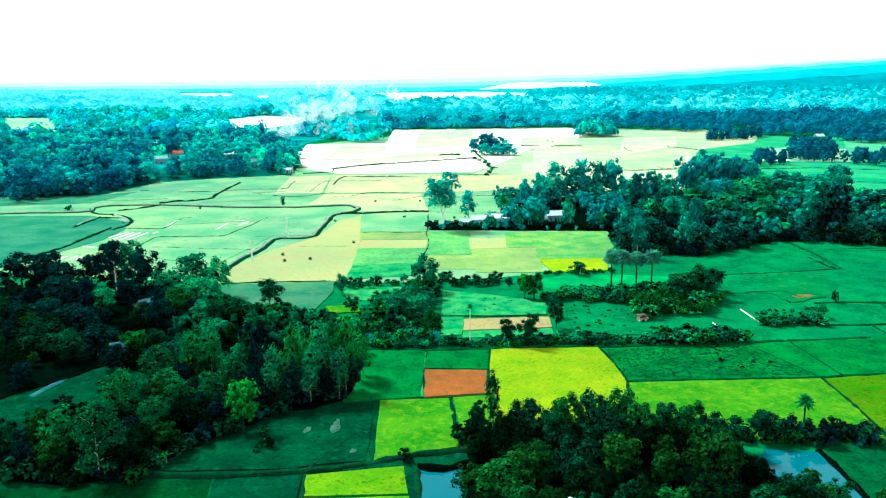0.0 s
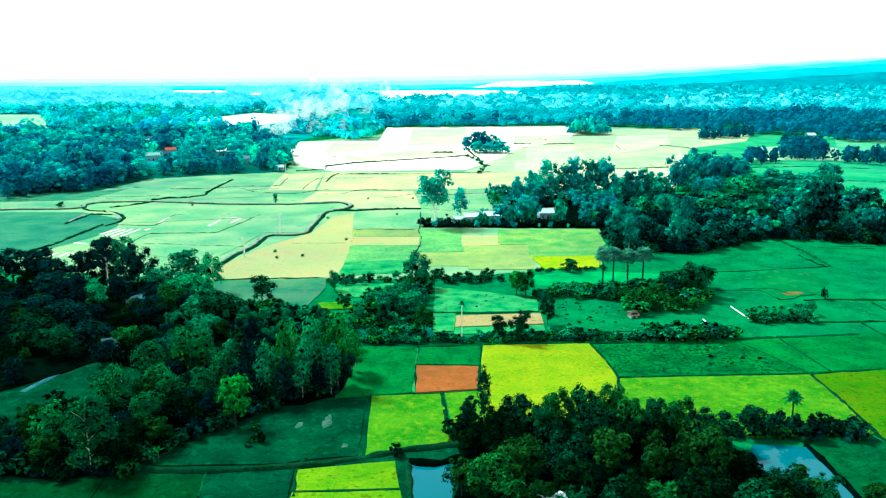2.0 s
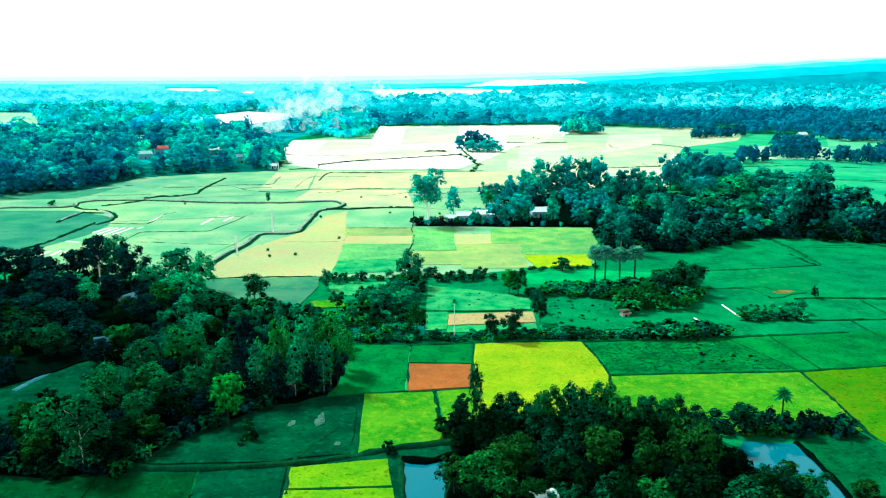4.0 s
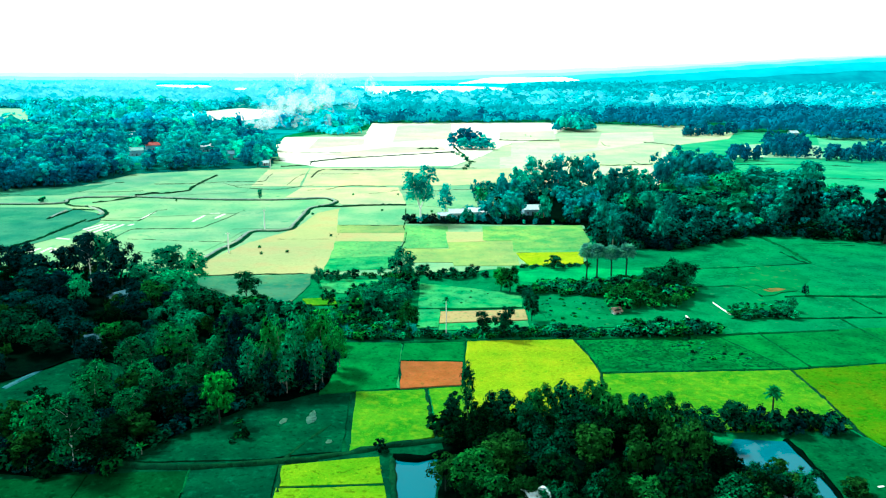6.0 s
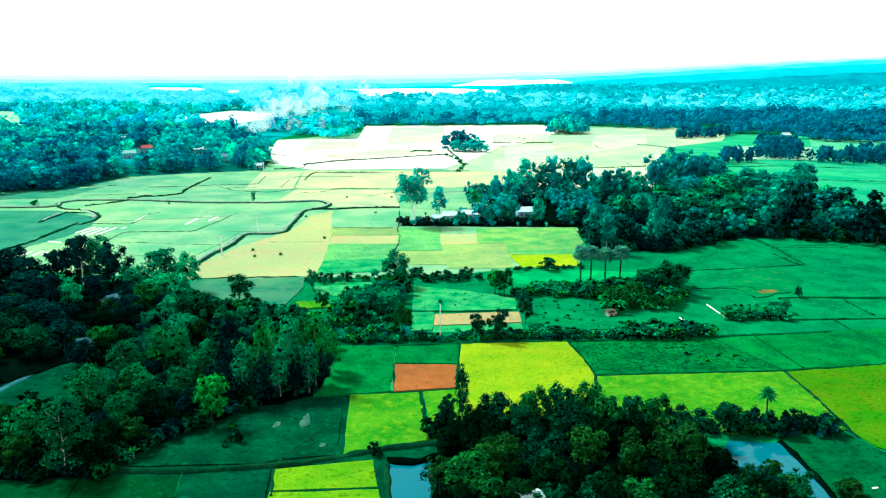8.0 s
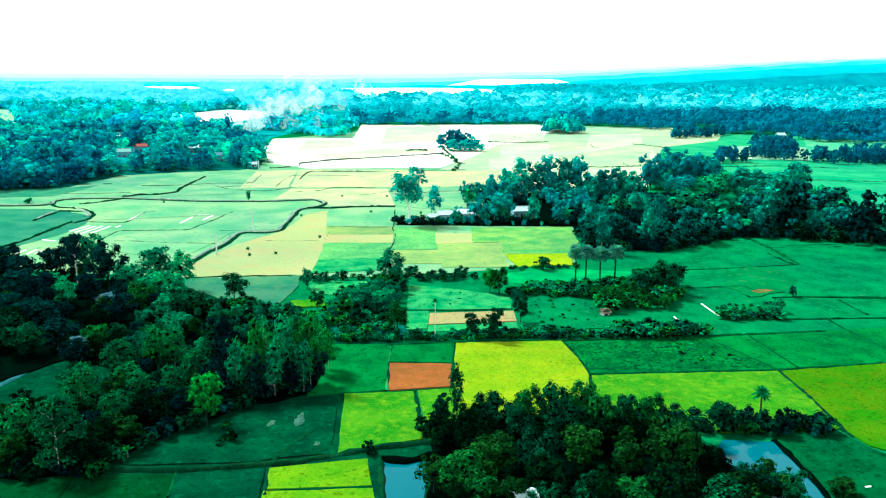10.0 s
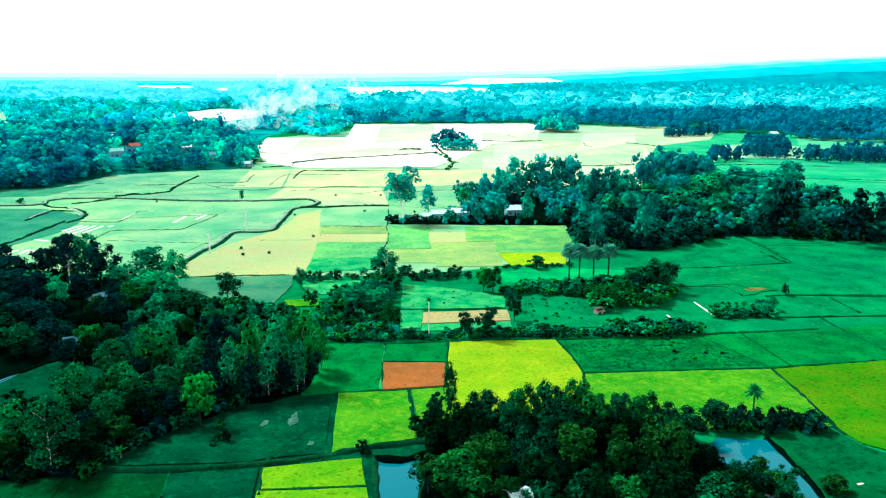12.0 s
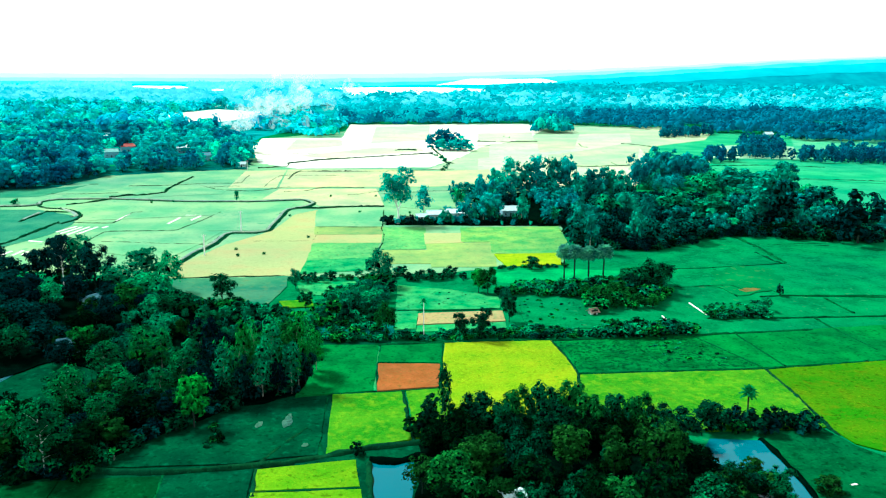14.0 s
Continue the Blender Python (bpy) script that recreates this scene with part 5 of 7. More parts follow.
def mass(name, poly, gap, mix, low, high, seed, label, keep_out=(), wide=1.0):
    """The close-grown trees inside a wood, too many to count, joined."""
    rng = random.Random(seed)
    verts, faces, slots, mats, tones, base = [], [], [], [], [], 0
    for x, y in scatter(poly, gap, seed, keep_out):
        kind = rng.choice(mix)
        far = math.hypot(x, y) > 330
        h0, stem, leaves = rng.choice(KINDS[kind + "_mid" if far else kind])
        s, a, w = rng.uniform(low, high) / h0, rng.uniform(0, math.tau), wide * rng.uniform(0.85, 1.2)
        shade = rng.random()
        for me in (stem, leaves):
            co = np.empty(len(me.vertices) * 3)
            me.vertices.foreach_get("co", co)
            co = co.reshape(-1, 3) * (s * w, s * w, s)
            co = np.stack([co[:, 0] * math.cos(a) - co[:, 1] * math.sin(a) + x, co[:, 0] * math.sin(a) + co[:, 1] * math.cos(a) + y, co[:, 2]], axis=1)
            for m in me.materials:
                if m not in mats:
                    mats.append(m)
            own = np.empty(len(me.polygons), dtype=np.int64)
            me.polygons.foreach_get("material_index", own)
            idx = np.empty(len(me.loops), dtype=np.int64)
            me.loops.foreach_get("vertex_index", idx)
            verts.append(co)
            n4 = sum(1 for p in me.polygons if p.loop_total == 4)
            faces += (idx[:n4 * 4].reshape(-1, 4) + base).tolist() + (idx[n4 * 4:].reshape(-1, 3) + base).tolist()
            slots += np.array([mats.index(m) for m in me.materials])[own].tolist()
            tones += [shade] * len(me.polygons)
            base += len(co)
    ob = new(name, mesh_of(name, np.concatenate(verts).tolist(), faces, mats[0]))
    for m in mats[1:]:
        ob.data.materials.append(m)
    ob.data.polygons.foreach_set("material_index", slots)
    ob.data.attributes.new("tree_tone", "FLOAT", "FACE").data.foreach_set("value", tones)
    return tagged(ob, label, "woods", kind="stuff")


def grove(poly, gap, mix, low, high, seed, keep_out=(), group="", wide=1.0):
    rng = random.Random(seed)
    for x, y in scatter(poly, gap, seed, keep_out):
        tree(rng.choice(mix), round(x, 2), round(y, 2), rng.uniform(low, high), wide * rng.uniform(0.85, 1.2), group=group)


# the near wood by the clearing
CLEARING = [(-100.9, 177.5), (-95.7, 194.1), (-89.1, 205.4), (-75.8, 198.9), (-69.3, 176.9), (-77.6, 162.0), (-89.5, 155.5)]
# trees keep clear of the lane
LANE_SIDES = [(x - 2.5, y - 9.0) for x, y in LANE[:7]] + [(x + 2.5, y + 3.0) for x, y in reversed(LANE[:7])]
SHEDS = (LANE_SIDES, [(-96.0, 245.0), (-102.7, 264.4), (-96.5, 265.7), (-88.3, 244.9)],)
# low near-black trees stand in for the shade between the taller crowns
mass("near_wood", [(-160.8, 285.0), (-138.7, 288.8), (-102.7, 290.0), (-87.6, 280.3), (-79.2, 246.0), (-84.9, 231.8), (-109.4, 224.3), (-118.6, 205.9)], 8.6, ["dusk", "pond", "dusk", "dusk", "pond"], 4, 8.5, 1, "low shade-dark wood round the hidden sheds", SHEDS + ([(-85.4, 237.3), (-93.4, 265.7), (-90.1, 267.0), (-81.3, 237.3)],), 1.1)
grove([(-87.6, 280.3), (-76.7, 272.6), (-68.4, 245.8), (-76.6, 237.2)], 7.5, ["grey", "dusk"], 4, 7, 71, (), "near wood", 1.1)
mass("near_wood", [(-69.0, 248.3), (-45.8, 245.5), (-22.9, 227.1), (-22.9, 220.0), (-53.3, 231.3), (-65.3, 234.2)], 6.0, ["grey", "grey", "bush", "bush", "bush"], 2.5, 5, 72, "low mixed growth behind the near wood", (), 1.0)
mass("near_wood", [(-118.6, 205.9), (-109.4, 224.3), (-84.9, 231.8), (-74.0, 202.6), (-76.2, 200.1), (-89.8, 207.1), (-97.1, 197.3), (-106.2, 182.6)], 7.4, ["dusk", "pond", "dusk", "pond", "broad"], 3.5, 7.5, 2, "low shade-dark wood behind the clearing", (CLEARING,) + SHEDS, 1.05)
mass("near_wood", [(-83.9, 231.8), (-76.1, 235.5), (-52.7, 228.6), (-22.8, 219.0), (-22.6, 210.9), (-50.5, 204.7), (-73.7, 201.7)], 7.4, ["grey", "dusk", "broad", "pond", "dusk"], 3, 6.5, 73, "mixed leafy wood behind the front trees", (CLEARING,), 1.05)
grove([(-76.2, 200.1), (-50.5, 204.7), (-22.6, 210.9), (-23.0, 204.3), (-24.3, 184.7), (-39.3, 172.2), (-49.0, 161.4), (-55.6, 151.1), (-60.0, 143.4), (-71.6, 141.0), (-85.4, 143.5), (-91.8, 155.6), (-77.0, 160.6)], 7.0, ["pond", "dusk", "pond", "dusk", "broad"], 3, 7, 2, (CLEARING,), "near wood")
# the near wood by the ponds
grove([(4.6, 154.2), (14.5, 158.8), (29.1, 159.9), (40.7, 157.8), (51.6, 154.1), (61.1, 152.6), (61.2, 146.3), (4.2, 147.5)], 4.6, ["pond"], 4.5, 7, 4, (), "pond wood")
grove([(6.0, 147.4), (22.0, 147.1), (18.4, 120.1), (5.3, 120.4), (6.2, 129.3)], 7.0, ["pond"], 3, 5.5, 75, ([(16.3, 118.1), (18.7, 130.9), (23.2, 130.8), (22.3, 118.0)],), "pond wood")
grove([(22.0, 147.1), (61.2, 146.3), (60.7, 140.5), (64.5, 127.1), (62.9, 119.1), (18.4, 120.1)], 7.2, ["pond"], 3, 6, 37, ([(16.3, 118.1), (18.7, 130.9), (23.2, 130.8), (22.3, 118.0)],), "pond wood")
grove([(58.5, 132.1), (66.2, 135.6), (69.8, 129.9), (69.6, 125.1), (61.9, 119.1), (55.8, 122.7)], 3.6, ["pond"], 4.4, 6.2, 36, (), "pond wood")
grove([(41.4, 163.4), (54.4, 163.2), (62.6, 161.8), (70.4, 162.8), (83.3, 160.9), (93.0, 158.7), (89.4, 156.0), (67.1, 157.3), (40.7, 157.8)], 3.0, ["duskbush", "bush", "duskbush", "pond"], 2.2, 4.5, 5, (), "hedge by the channel")
# the grove with the houses
YARD = [(7.1, 402.2), (9.3, 439.4), (48.4, 458.6), (73.0, 466.8), (67.0, 411.5), (40.2, 405.2)]
mass("village_grove", [(18.9, 411.7), (20.3, 443.1), (43.9, 488.5), (59.7, 532.9), (118.4, 544.0), (113.7, 505.0), (87.8, 398.7), (74.7, 405.0), (78.0, 471.0), (45.2, 458.6)], 12, ["misty", "broad", "misty"], 6, 12, 6, "tall blue-green grove behind the houses", (YARD,), 1.05)
mass("village_grove", [(110.2, 504.9), (142.7, 493.1), (169.7, 479.6), (181.4, 431.7), (163.1, 386.4), (128.7, 367.1), (106.6, 354.5), (84.8, 359.7), (86.8, 405.0)], 12, ["broad", "dusk", "dusk", "grey"], 5, 11, 33, "mixed dark grove with tall pale trunks", (), 1.15)
mass("village_grove", [(187.4, 446.6), (212.5, 431.6), (236.0, 401.2), (256.6, 391.8), (244.0, 371.7), (212.9, 374.7), (195.2, 389.1), (163.1, 386.4)], 10.5, ["broad", "dusk", "grey", "dusk"], 6, 12, 34, "lower dark grove along the meadow", (), 1.25)
mass("village_grove", [(86.2, 405.0), (84.8, 359.7), (106.6, 354.5), (128.7, 367.1), (163.1, 386.4), (195.2, 389.1), (212.9, 374.7), (244.0, 371.7), (235.7, 358.6), (207.1, 364.0), (189.7, 377.6), (158.5, 375.0), (124.5, 354.4), (102.5, 340.3), (79.0, 345.1), (81.0, 395.7)], 9.0, ["dusk", "dusk", "tall", "broad"], 6, 11, 31, "dark front of the village grove", (), 1.0)
# near-black bushes stand in for the dark shade at the grove's foot
mass("village_grove", [(135.6, 357.6), (153.1, 362.5), (175.6, 359.8), (193.9, 354.6), (215.4, 347.1), (224.2, 362.0), (203.3, 372.8), (184.3, 378.5), (159.6, 378.7), (141.6, 370.5)], 4.4, ["duskbush", "duskbush", "dusk"], 2.5, 5.5, 36, "bushes coloured as shade along the foot of the grove", (), 1.2)
mass("village_grove", [(92.7, 336.6), (107.8, 334.2), (132.0, 347.8), (137.9, 362.6), (112.7, 350.3), (96.3, 350.5)], 4.4, ["duskbush", "duskbush", "dusk"], 2.5, 5.0, 37, "bushes coloured as shade along the foot of the grove", (), 1.2)
mass("hedge", [(-7.0, 399.2), (80.9, 392.7), (82.5, 403.4), (-6.9, 410.2)], 5.0, ["duskbush", "duskbush", "misty"], 2.2, 4, 7, "dark low bushes along the house yard", (), 1.0)
mass("village_grove", [(166.9, 580.0), (207.4, 643.5), (242.9, 628.7), (213.7, 530.7), (172.8, 488.6), (149.6, 505.0)], 12.5, ["misty", "broad"], 7, 12, 8, "tall loose trees behind the village grove", (), 1.2)
mass("village_grove", [(213.7, 530.7), (243.6, 505.2), (246.2, 454.4), (243.3, 414.1), (214.2, 435.3), (188.9, 450.5)], 11, ["broad", "grey", "fresh", "misty"], 6, 11, 35, "leafy trees behind the village grove", (), 1.25)
# undergrowth along the edges of the woods
def skirt(pts, depth, low, high, seed, label, mix=("bush",), gap=3.6):
    """A belt of undergrowth, depth metres deep, along a line."""
    back = [(x, y + depth) for x, y in reversed(pts)]
    return mass("undergrowth", pts + back, gap, list(mix), low, high, seed, label, (), 1.3)


# near-black undergrowth imitates the darkness at the woods' feet
skirt([(-85.2, 143.1), (-71.4, 140.6), (-59.6, 142.5), (-55.4, 150.4), (-48.7, 160.6), (-39.2, 171.6), (-35.0, 176.6), (-23.9, 181.1), (-21.9, 204.3)], 6, 1.8, 4.2, 41, "undergrowth coloured as shade at the foot of the near wood", ("duskbush",))
skirt([(80.4, 392.7), (78.5, 342.8), (101.9, 338.0), (123.6, 351.9), (157.4, 372.3), (188.4, 374.8), (205.7, 361.4), (231.6, 356.1)], 8, 2.2, 4.5, 42, "undergrowth coloured as shade at the foot of the village grove", ("duskbush",), 3.4)
skirt([(4.6, 152.7), (14.3, 156.7), (28.7, 157.5), (40.2, 155.6), (51.1, 152.3), (60.1, 150.5)], 4, 1.8, 3.6, 44, "dark undergrowth at the foot of the pond wood", ("duskbush",))
skirt([(-72.5, 253.4), (-58.0, 253.2), (-45.8, 245.5), (-22.9, 227.1)], 8, 2, 4, 43, "undergrowth behind the near wood", ("bush", "bush", "grey"))
# hedges and bushes
mass("village_grove", [(7.4, 418.4), (18.0, 425.1), (40.3, 439.4), (53.7, 462.7), (75.3, 475.2), (73.1, 454.6), (50.7, 435.7), (39.0, 425.1)], 6.0, ["misty", "duskbush", "misty", "duskbush"], 3.5, 6.5, 74, "low dark trees and bushes behind the houses", (), 1.1)
for kind, x, y, h, wide in (("bush", 14.3, 405.3, 3.5, 0.8), ("bush", 24.7, 405.3, 4.4, 0.9), ("misty", 36.7, 405.2, 7.0, 0.7), ("bush", 51.7, 409.9, 3.5, 1.0), ("bush", 60.6, 411.5, 3.5, 1.0), ("misty", 65.6, 411.5, 8.8, 0.7), ("mistytall", 43.4, 408.4, 13.4, 0.9), ("bush", 20.6, 403.7, 3.2, 0.7)):
    tree(kind, x, y, h, wide, group="village grove")
mass("hedge", [(-40.3, 290.1), (-8.4, 297.4), (19.4, 298.9), (33.8, 293.5), (32.8, 287.6), (-8.1, 288.1), (-38.3, 282.8)], 4.4, ["bush", "bush", "bush", "grey"], 1.2, 3.4, 9, "uneven dark hedge between the plots", (), 1.25)
grove([(-24.6, 245.2), (-21.6, 263.3), (-10.0, 283.2), (-2.8, 271.7), (-2.5, 244.9), (-6.7, 236.2), (-21.9, 234.7)], 5.0, ["grey", "grey", "bush", "broad"], 3.5, 6.5, 10, (), "thicket", 1.15)
mass("hedge", [(37.3, 303.7), (48.0, 304.5), (66.1, 307.1), (66.8, 310.9), (48.5, 308.3), (37.8, 307.4)], 2.6, ["bush"], 0.7, 1.5, 17, "low dark hedge below the yellow rice", (), 1.2)
mass("hedge", [(-26.2, 220.0), (-0.6, 219.6), (16.2, 219.9), (60.2, 220.7), (61.2, 224.8), (35.2, 228.4), (14.9, 224.5), (-0.7, 223.7), (-26.7, 224.1)], 2.3, ["bush"], 1.0, 2.5, 11, "long dense hedge along the rice", (), 1.35)
mass("hedge", [(59.8, 220.7), (85.7, 222.3), (87.1, 226.5), (61.7, 226.9)], 2.2, ["bush"], 2.8, 4.0, 12, "tall dark hedge along the meadow", (), 1.3)
mass("hedge", [(58.9, 270.9), (73.0, 279.9), (95.4, 276.5), (93.9, 267.5), (81.1, 246.2), (63.0, 246.4), (59.8, 256.8)], 4.4, ["bush", "soft", "freshbush", "soft"], 3.0, 5.2, 13, "bright green thicket below the palms", (), 1.2)
grove([(79.1, 279.8), (98.5, 286.0), (94.4, 269.0), (77.5, 266.3)], 4.6, ["broad", "grey"], 5, 8, 14, (), "thicket by the palms", 1.1)
mass("hedge", [(33.2, 269.7), (60.2, 276.9), (58.9, 270.9), (33.7, 265.4)], 3.2, ["bush"], 2, 3.4, 15, "green hedge below the palms", (), 1.3)
mass("scrub", [(96.0, 239.9), (98.1, 253.0), (104.9, 256.2), (121.9, 256.0), (116.7, 239.6)], 3.0, ["tussock"], 0.5, 1.2, 16, "low scrub on the green plain", (), 1.6)
mass("scrub", [(96.0, 237.5), (115.8, 238.4), (117.4, 242.0), (99.1, 241.0)], 2.6, ["bush"], 1.6, 2.6, 16, "low dark scrub along a bund", (), 1.3)
grove([(112.2, 244.5), (122.3, 252.6), (116.8, 239.0), (111.2, 237.9)], 4.0, ["bush", "grey"], 3.0, 4.8, 17, (), "scrub on the green plain")
for x, y, h, wide in ((31.7, 796.1, 15.3, 0.98), (38.6, 802.1, 19.3, 0.92), (46.7, 808.2, 20.0, 0.89), (53.6, 802.4, 16.5, 1.07), (59.9, 796.6, 13.7, 1.19), (64.9, 790.9, 10.9, 1.38), (68.9, 785.2, 7.6, 1.47), (40.8, 790.4, 11.4, 1.42), (49.6, 790.6, 10.3, 1.57), (56.8, 785.0, 8.7, 1.71)):
    tree("blue" if h < 14 else "bluedeep", x, y, h, wide, "dark blue-green tree of a lone copse", "lone copse on the plain")
for x, y in ((29.4, 748.8), (33.4, 733.6), (37.0, 714.3), (39.0, 687.0), (39.9, 661.6), (36.7, 638.0), (33.7, 623.1)):
    tree("bush", x, y, TREE_RNG.uniform(2, 4), 1.1, "dark bush growing along the far bund", "bushes on the far bund")
mass("reeds", [(66.1, 218.6), (84.6, 220.3), (88.9, 202.4), (72.1, 197.6)], 5.0, ["tussock"], 0.5, 0.9, 19, "dark reed tussocks in the wet plot", (), 1.6)
mass("scrub", [(-39.6, 154.6), (-41.4, 165.0), (-36.5, 167.8), (-34.1, 158.4), (-36.2, 151.9)], 3.4, ["tussock"], 0.5, 1.4, 51, "low scrub in the dull fallow", (), 1.4)
mass("scrub", [(-28.8, 221.1), (-0.6, 219.6), (-0.2, 233.3), (-27.3, 237.0)], 4.2, ["tussock"], 0.5, 1.2, 52, "low grey scrub on the boggy strip", (), 1.5)
# unidentified dark specks, built as small shrubs
for x, y in ((-129.9, 473.1), (-65.7, 329.7), (-55.5, 332.8), (-40.9, 366.9), (-56.7, 423.7), (-41.0, 493.0), (-20.8, 435.9), (-141.1, 469.0), (-68.7, 341.7), (6.1, 432.2), (-13.8, 493.0), (-97.8, 314.9), (123.5, 963.4), (42.0, 781.5), (42.3, 855.4), (127.4, 946.8)):
    tree("bush", x, y, 1.3, 0.8, "unidentified dark speck in the stubble, built as a shrub", "lone shrubs")
mass("scrub", [(8.0, 281.9), (21.8, 276.3), (36.1, 263.0), (34.8, 252.9), (7.2, 252.7)], 8.0, ["tussock"], 0.25, 0.7, 53, "scattered tussocks on the pale grass between hedges", (), 1.4)
mass("scrub", [(40.8, 263.0), (60.2, 259.3), (58.7, 228.9), (36.4, 226.6)], 4.6, ["tussock"], 0.25, 0.85, 54, "scattered tussocks on the green meadow between hedges", (), 1.4)
mass("scrub", [(-24.3, 239.6), (-5.2, 237.1), (-4.1, 222.0), (-20.8, 219.3)], 3.4, ["bush", "freshbush", "grey"], 0.8, 2.6, 55, "mixed scrub along the boggy strip", (), 1.3)
mass("scrub", [(38.3, 280.8), (65.8, 285.3), (65.0, 264.1), (38.6, 267.2)], 3.6, ["freshbush", "freshbush", "bush"], 1.2, 3.0, 56, "bright scrub below the palms", (), 1.3)
# single trees that stand out
for kind, x, y, h, wide in (
        ("forked", 0.0, 402.2, 27.3, 1.25), ("mistytall", 13.5, 425.1, 16.9, 1.1), ("misty", 32.2, 468.0, 12.9, 0.55), ("broad", -56.9, 258.4, 10.3, 0.95), ("broad", -29.4, 252.8, 5.6, 1.0),
        ("grey", -7.0, 281.3, 12.2, 1.03), ("broad", 88.4, 269.5, 11.2, 1.18), ("soft", 83.8, 275.6, 7.8, 1.31), ("grey", 34.4, 249.7, 7.5, 0.61), ("grey", -13.8, 243.0, 9.8, 1.06), ("grey", -8.6, 246.6, 7.7, 1.22), ("grey", -19.7, 251.8, 6.7, 1.24), ("soft", 74.7, 263.9, 5.9, 1.37), ("soft", 66.1, 252.5, 7.0, 1.42), ("soft", -3.1, 224.7, 9.5, 0.8), ("broad", 17.9, 221.4, 7.7, 0.7), ("broad", 24.1, 221.3, 8.9, 0.92), ("fresh", 28.1, 271.7, 8.1, 0.88),
        ("broad", 34.2, 237.3, 7.9, 0.7), ("broad", 51.8, 303.6, 5.1, 1.79), ("grey", -35.7, 278.1, 7.4, 0.7), ("broad", -94.5, 477.4, 6.4, 0.55), ("forked", -112.8, 273.0, 20.8, 1.0)):
    tree(kind, x, y, h, wide)
for kind, x, y, h, wide in (
        ("lime", -43.1, 163.9, 11.3, 0.9), ("pond", -61.2, 144.9, 6.9, 1.54), ("duskbush", -58.4, 149.4, 3.2, 1.2), ("bush", -58.6, 141.6, 3.2, 1.0), ("duskbush", -35.9, 156.2, 2.5, 0.57), ("bush", -58.4, 150.8, 2.8, 1.09), ("pond", 78.5, 130.6, 3.5, 2.43), ("bush", -7.7, 149.9, 2.6, 0.9),
        ("bush", -216.4, 466.9, 2.9, 1.2), ("soft", 31.1, 270.2, 9.2, 0.92), ("broad", 82.0, 222.4, 4.2, 1.0), ("bush", 131.4, 264.2, 4.0, 0.5), ("broad", 252.4, 517.7, 18.3, 1.0), ("grey", 23.4, 403.7, 6.6, 1.0), ("grey", 37.9, 405.2, 7.0, 0.9), ("broad", 47.5, 406.7, 8.4, 0.9), ("tall", 63.1, 408.3, 14.3, 0.9)):
    tree(kind, x, y, h, wide)
# crowns that stand out in the near wood, back to front
for kind, x, y, h, wide in (
        ("dusk", -151.9, 285.4, 13.0, 1.43), ("dusk", -142.5, 284.5, 14.0, 1.23), ("dusk", -130.7, 274.3, 13.0, 1.27), ("dusk", -126.6, 285.2, 13.0, 0.98), ("dusk", -121.5, 291.8, 17.0, 0.82),
        ("grey", -113.3, 288.6, 17.0, 0.67), ("dusk", -103.4, 275.7, 17.0, 0.88), ("dusk", -103.4, 259.8, 10.0, 1.25), ("grey", -109.8, 254.9, 9.0, 1.15), ("dusk", -128.1, 261.4, 11.0, 1.53),
        ("dusk", -116.9, 255.2, 11.0, 1.39), ("grey", -89.7, 284.1, 14.0, 1.22), ("grey", -78.5, 274.8, 13.0, 0.89), ("grey", -93.5, 268.2, 11.0, 1.18), ("grey", -81.8, 263.4, 10.0, 1.54),
        ("soft", -84.4, 250.4, 9.0, 1.31)):
    tree(kind, x, y, h, wide, group="near wood")
for kind, x, y, h, wide in (
        ("dusk", -122.3, 239.5, 9.0, 1.73), ("dusk", -109.5, 233.1, 9.0, 1.66), ("dusk", -87.7, 239.1, 9.0, 1.18), ("broad", -69.3, 245.7, 8.0, 1.63), ("grey", -74.1, 242.5, 8.0, 1.19),
        ("bush", -64.6, 253.5, 4.0, 1.34), ("grey", -76.3, 229.5, 7.0, 1.06), ("broad", -112.1, 218.3, 9.0, 1.44), ("broad", -101.3, 209.8, 9.0, 1.37), ("dusk", -95.9, 216.0, 8.0, 1.48),
        ("broad", -79.4, 215.9, 7.0, 1.24), ("fresh", -84.9, 213.4, 7.0, 1.24), ("grey", -67.0, 227.6, 6.0, 1.83), ("broad", -53.3, 224.7, 8.0, 1.63), ("dusk", -85.7, 202.4, 7.0, 1.06)):
    tree(kind, x, y, h, wide, group="near wood")
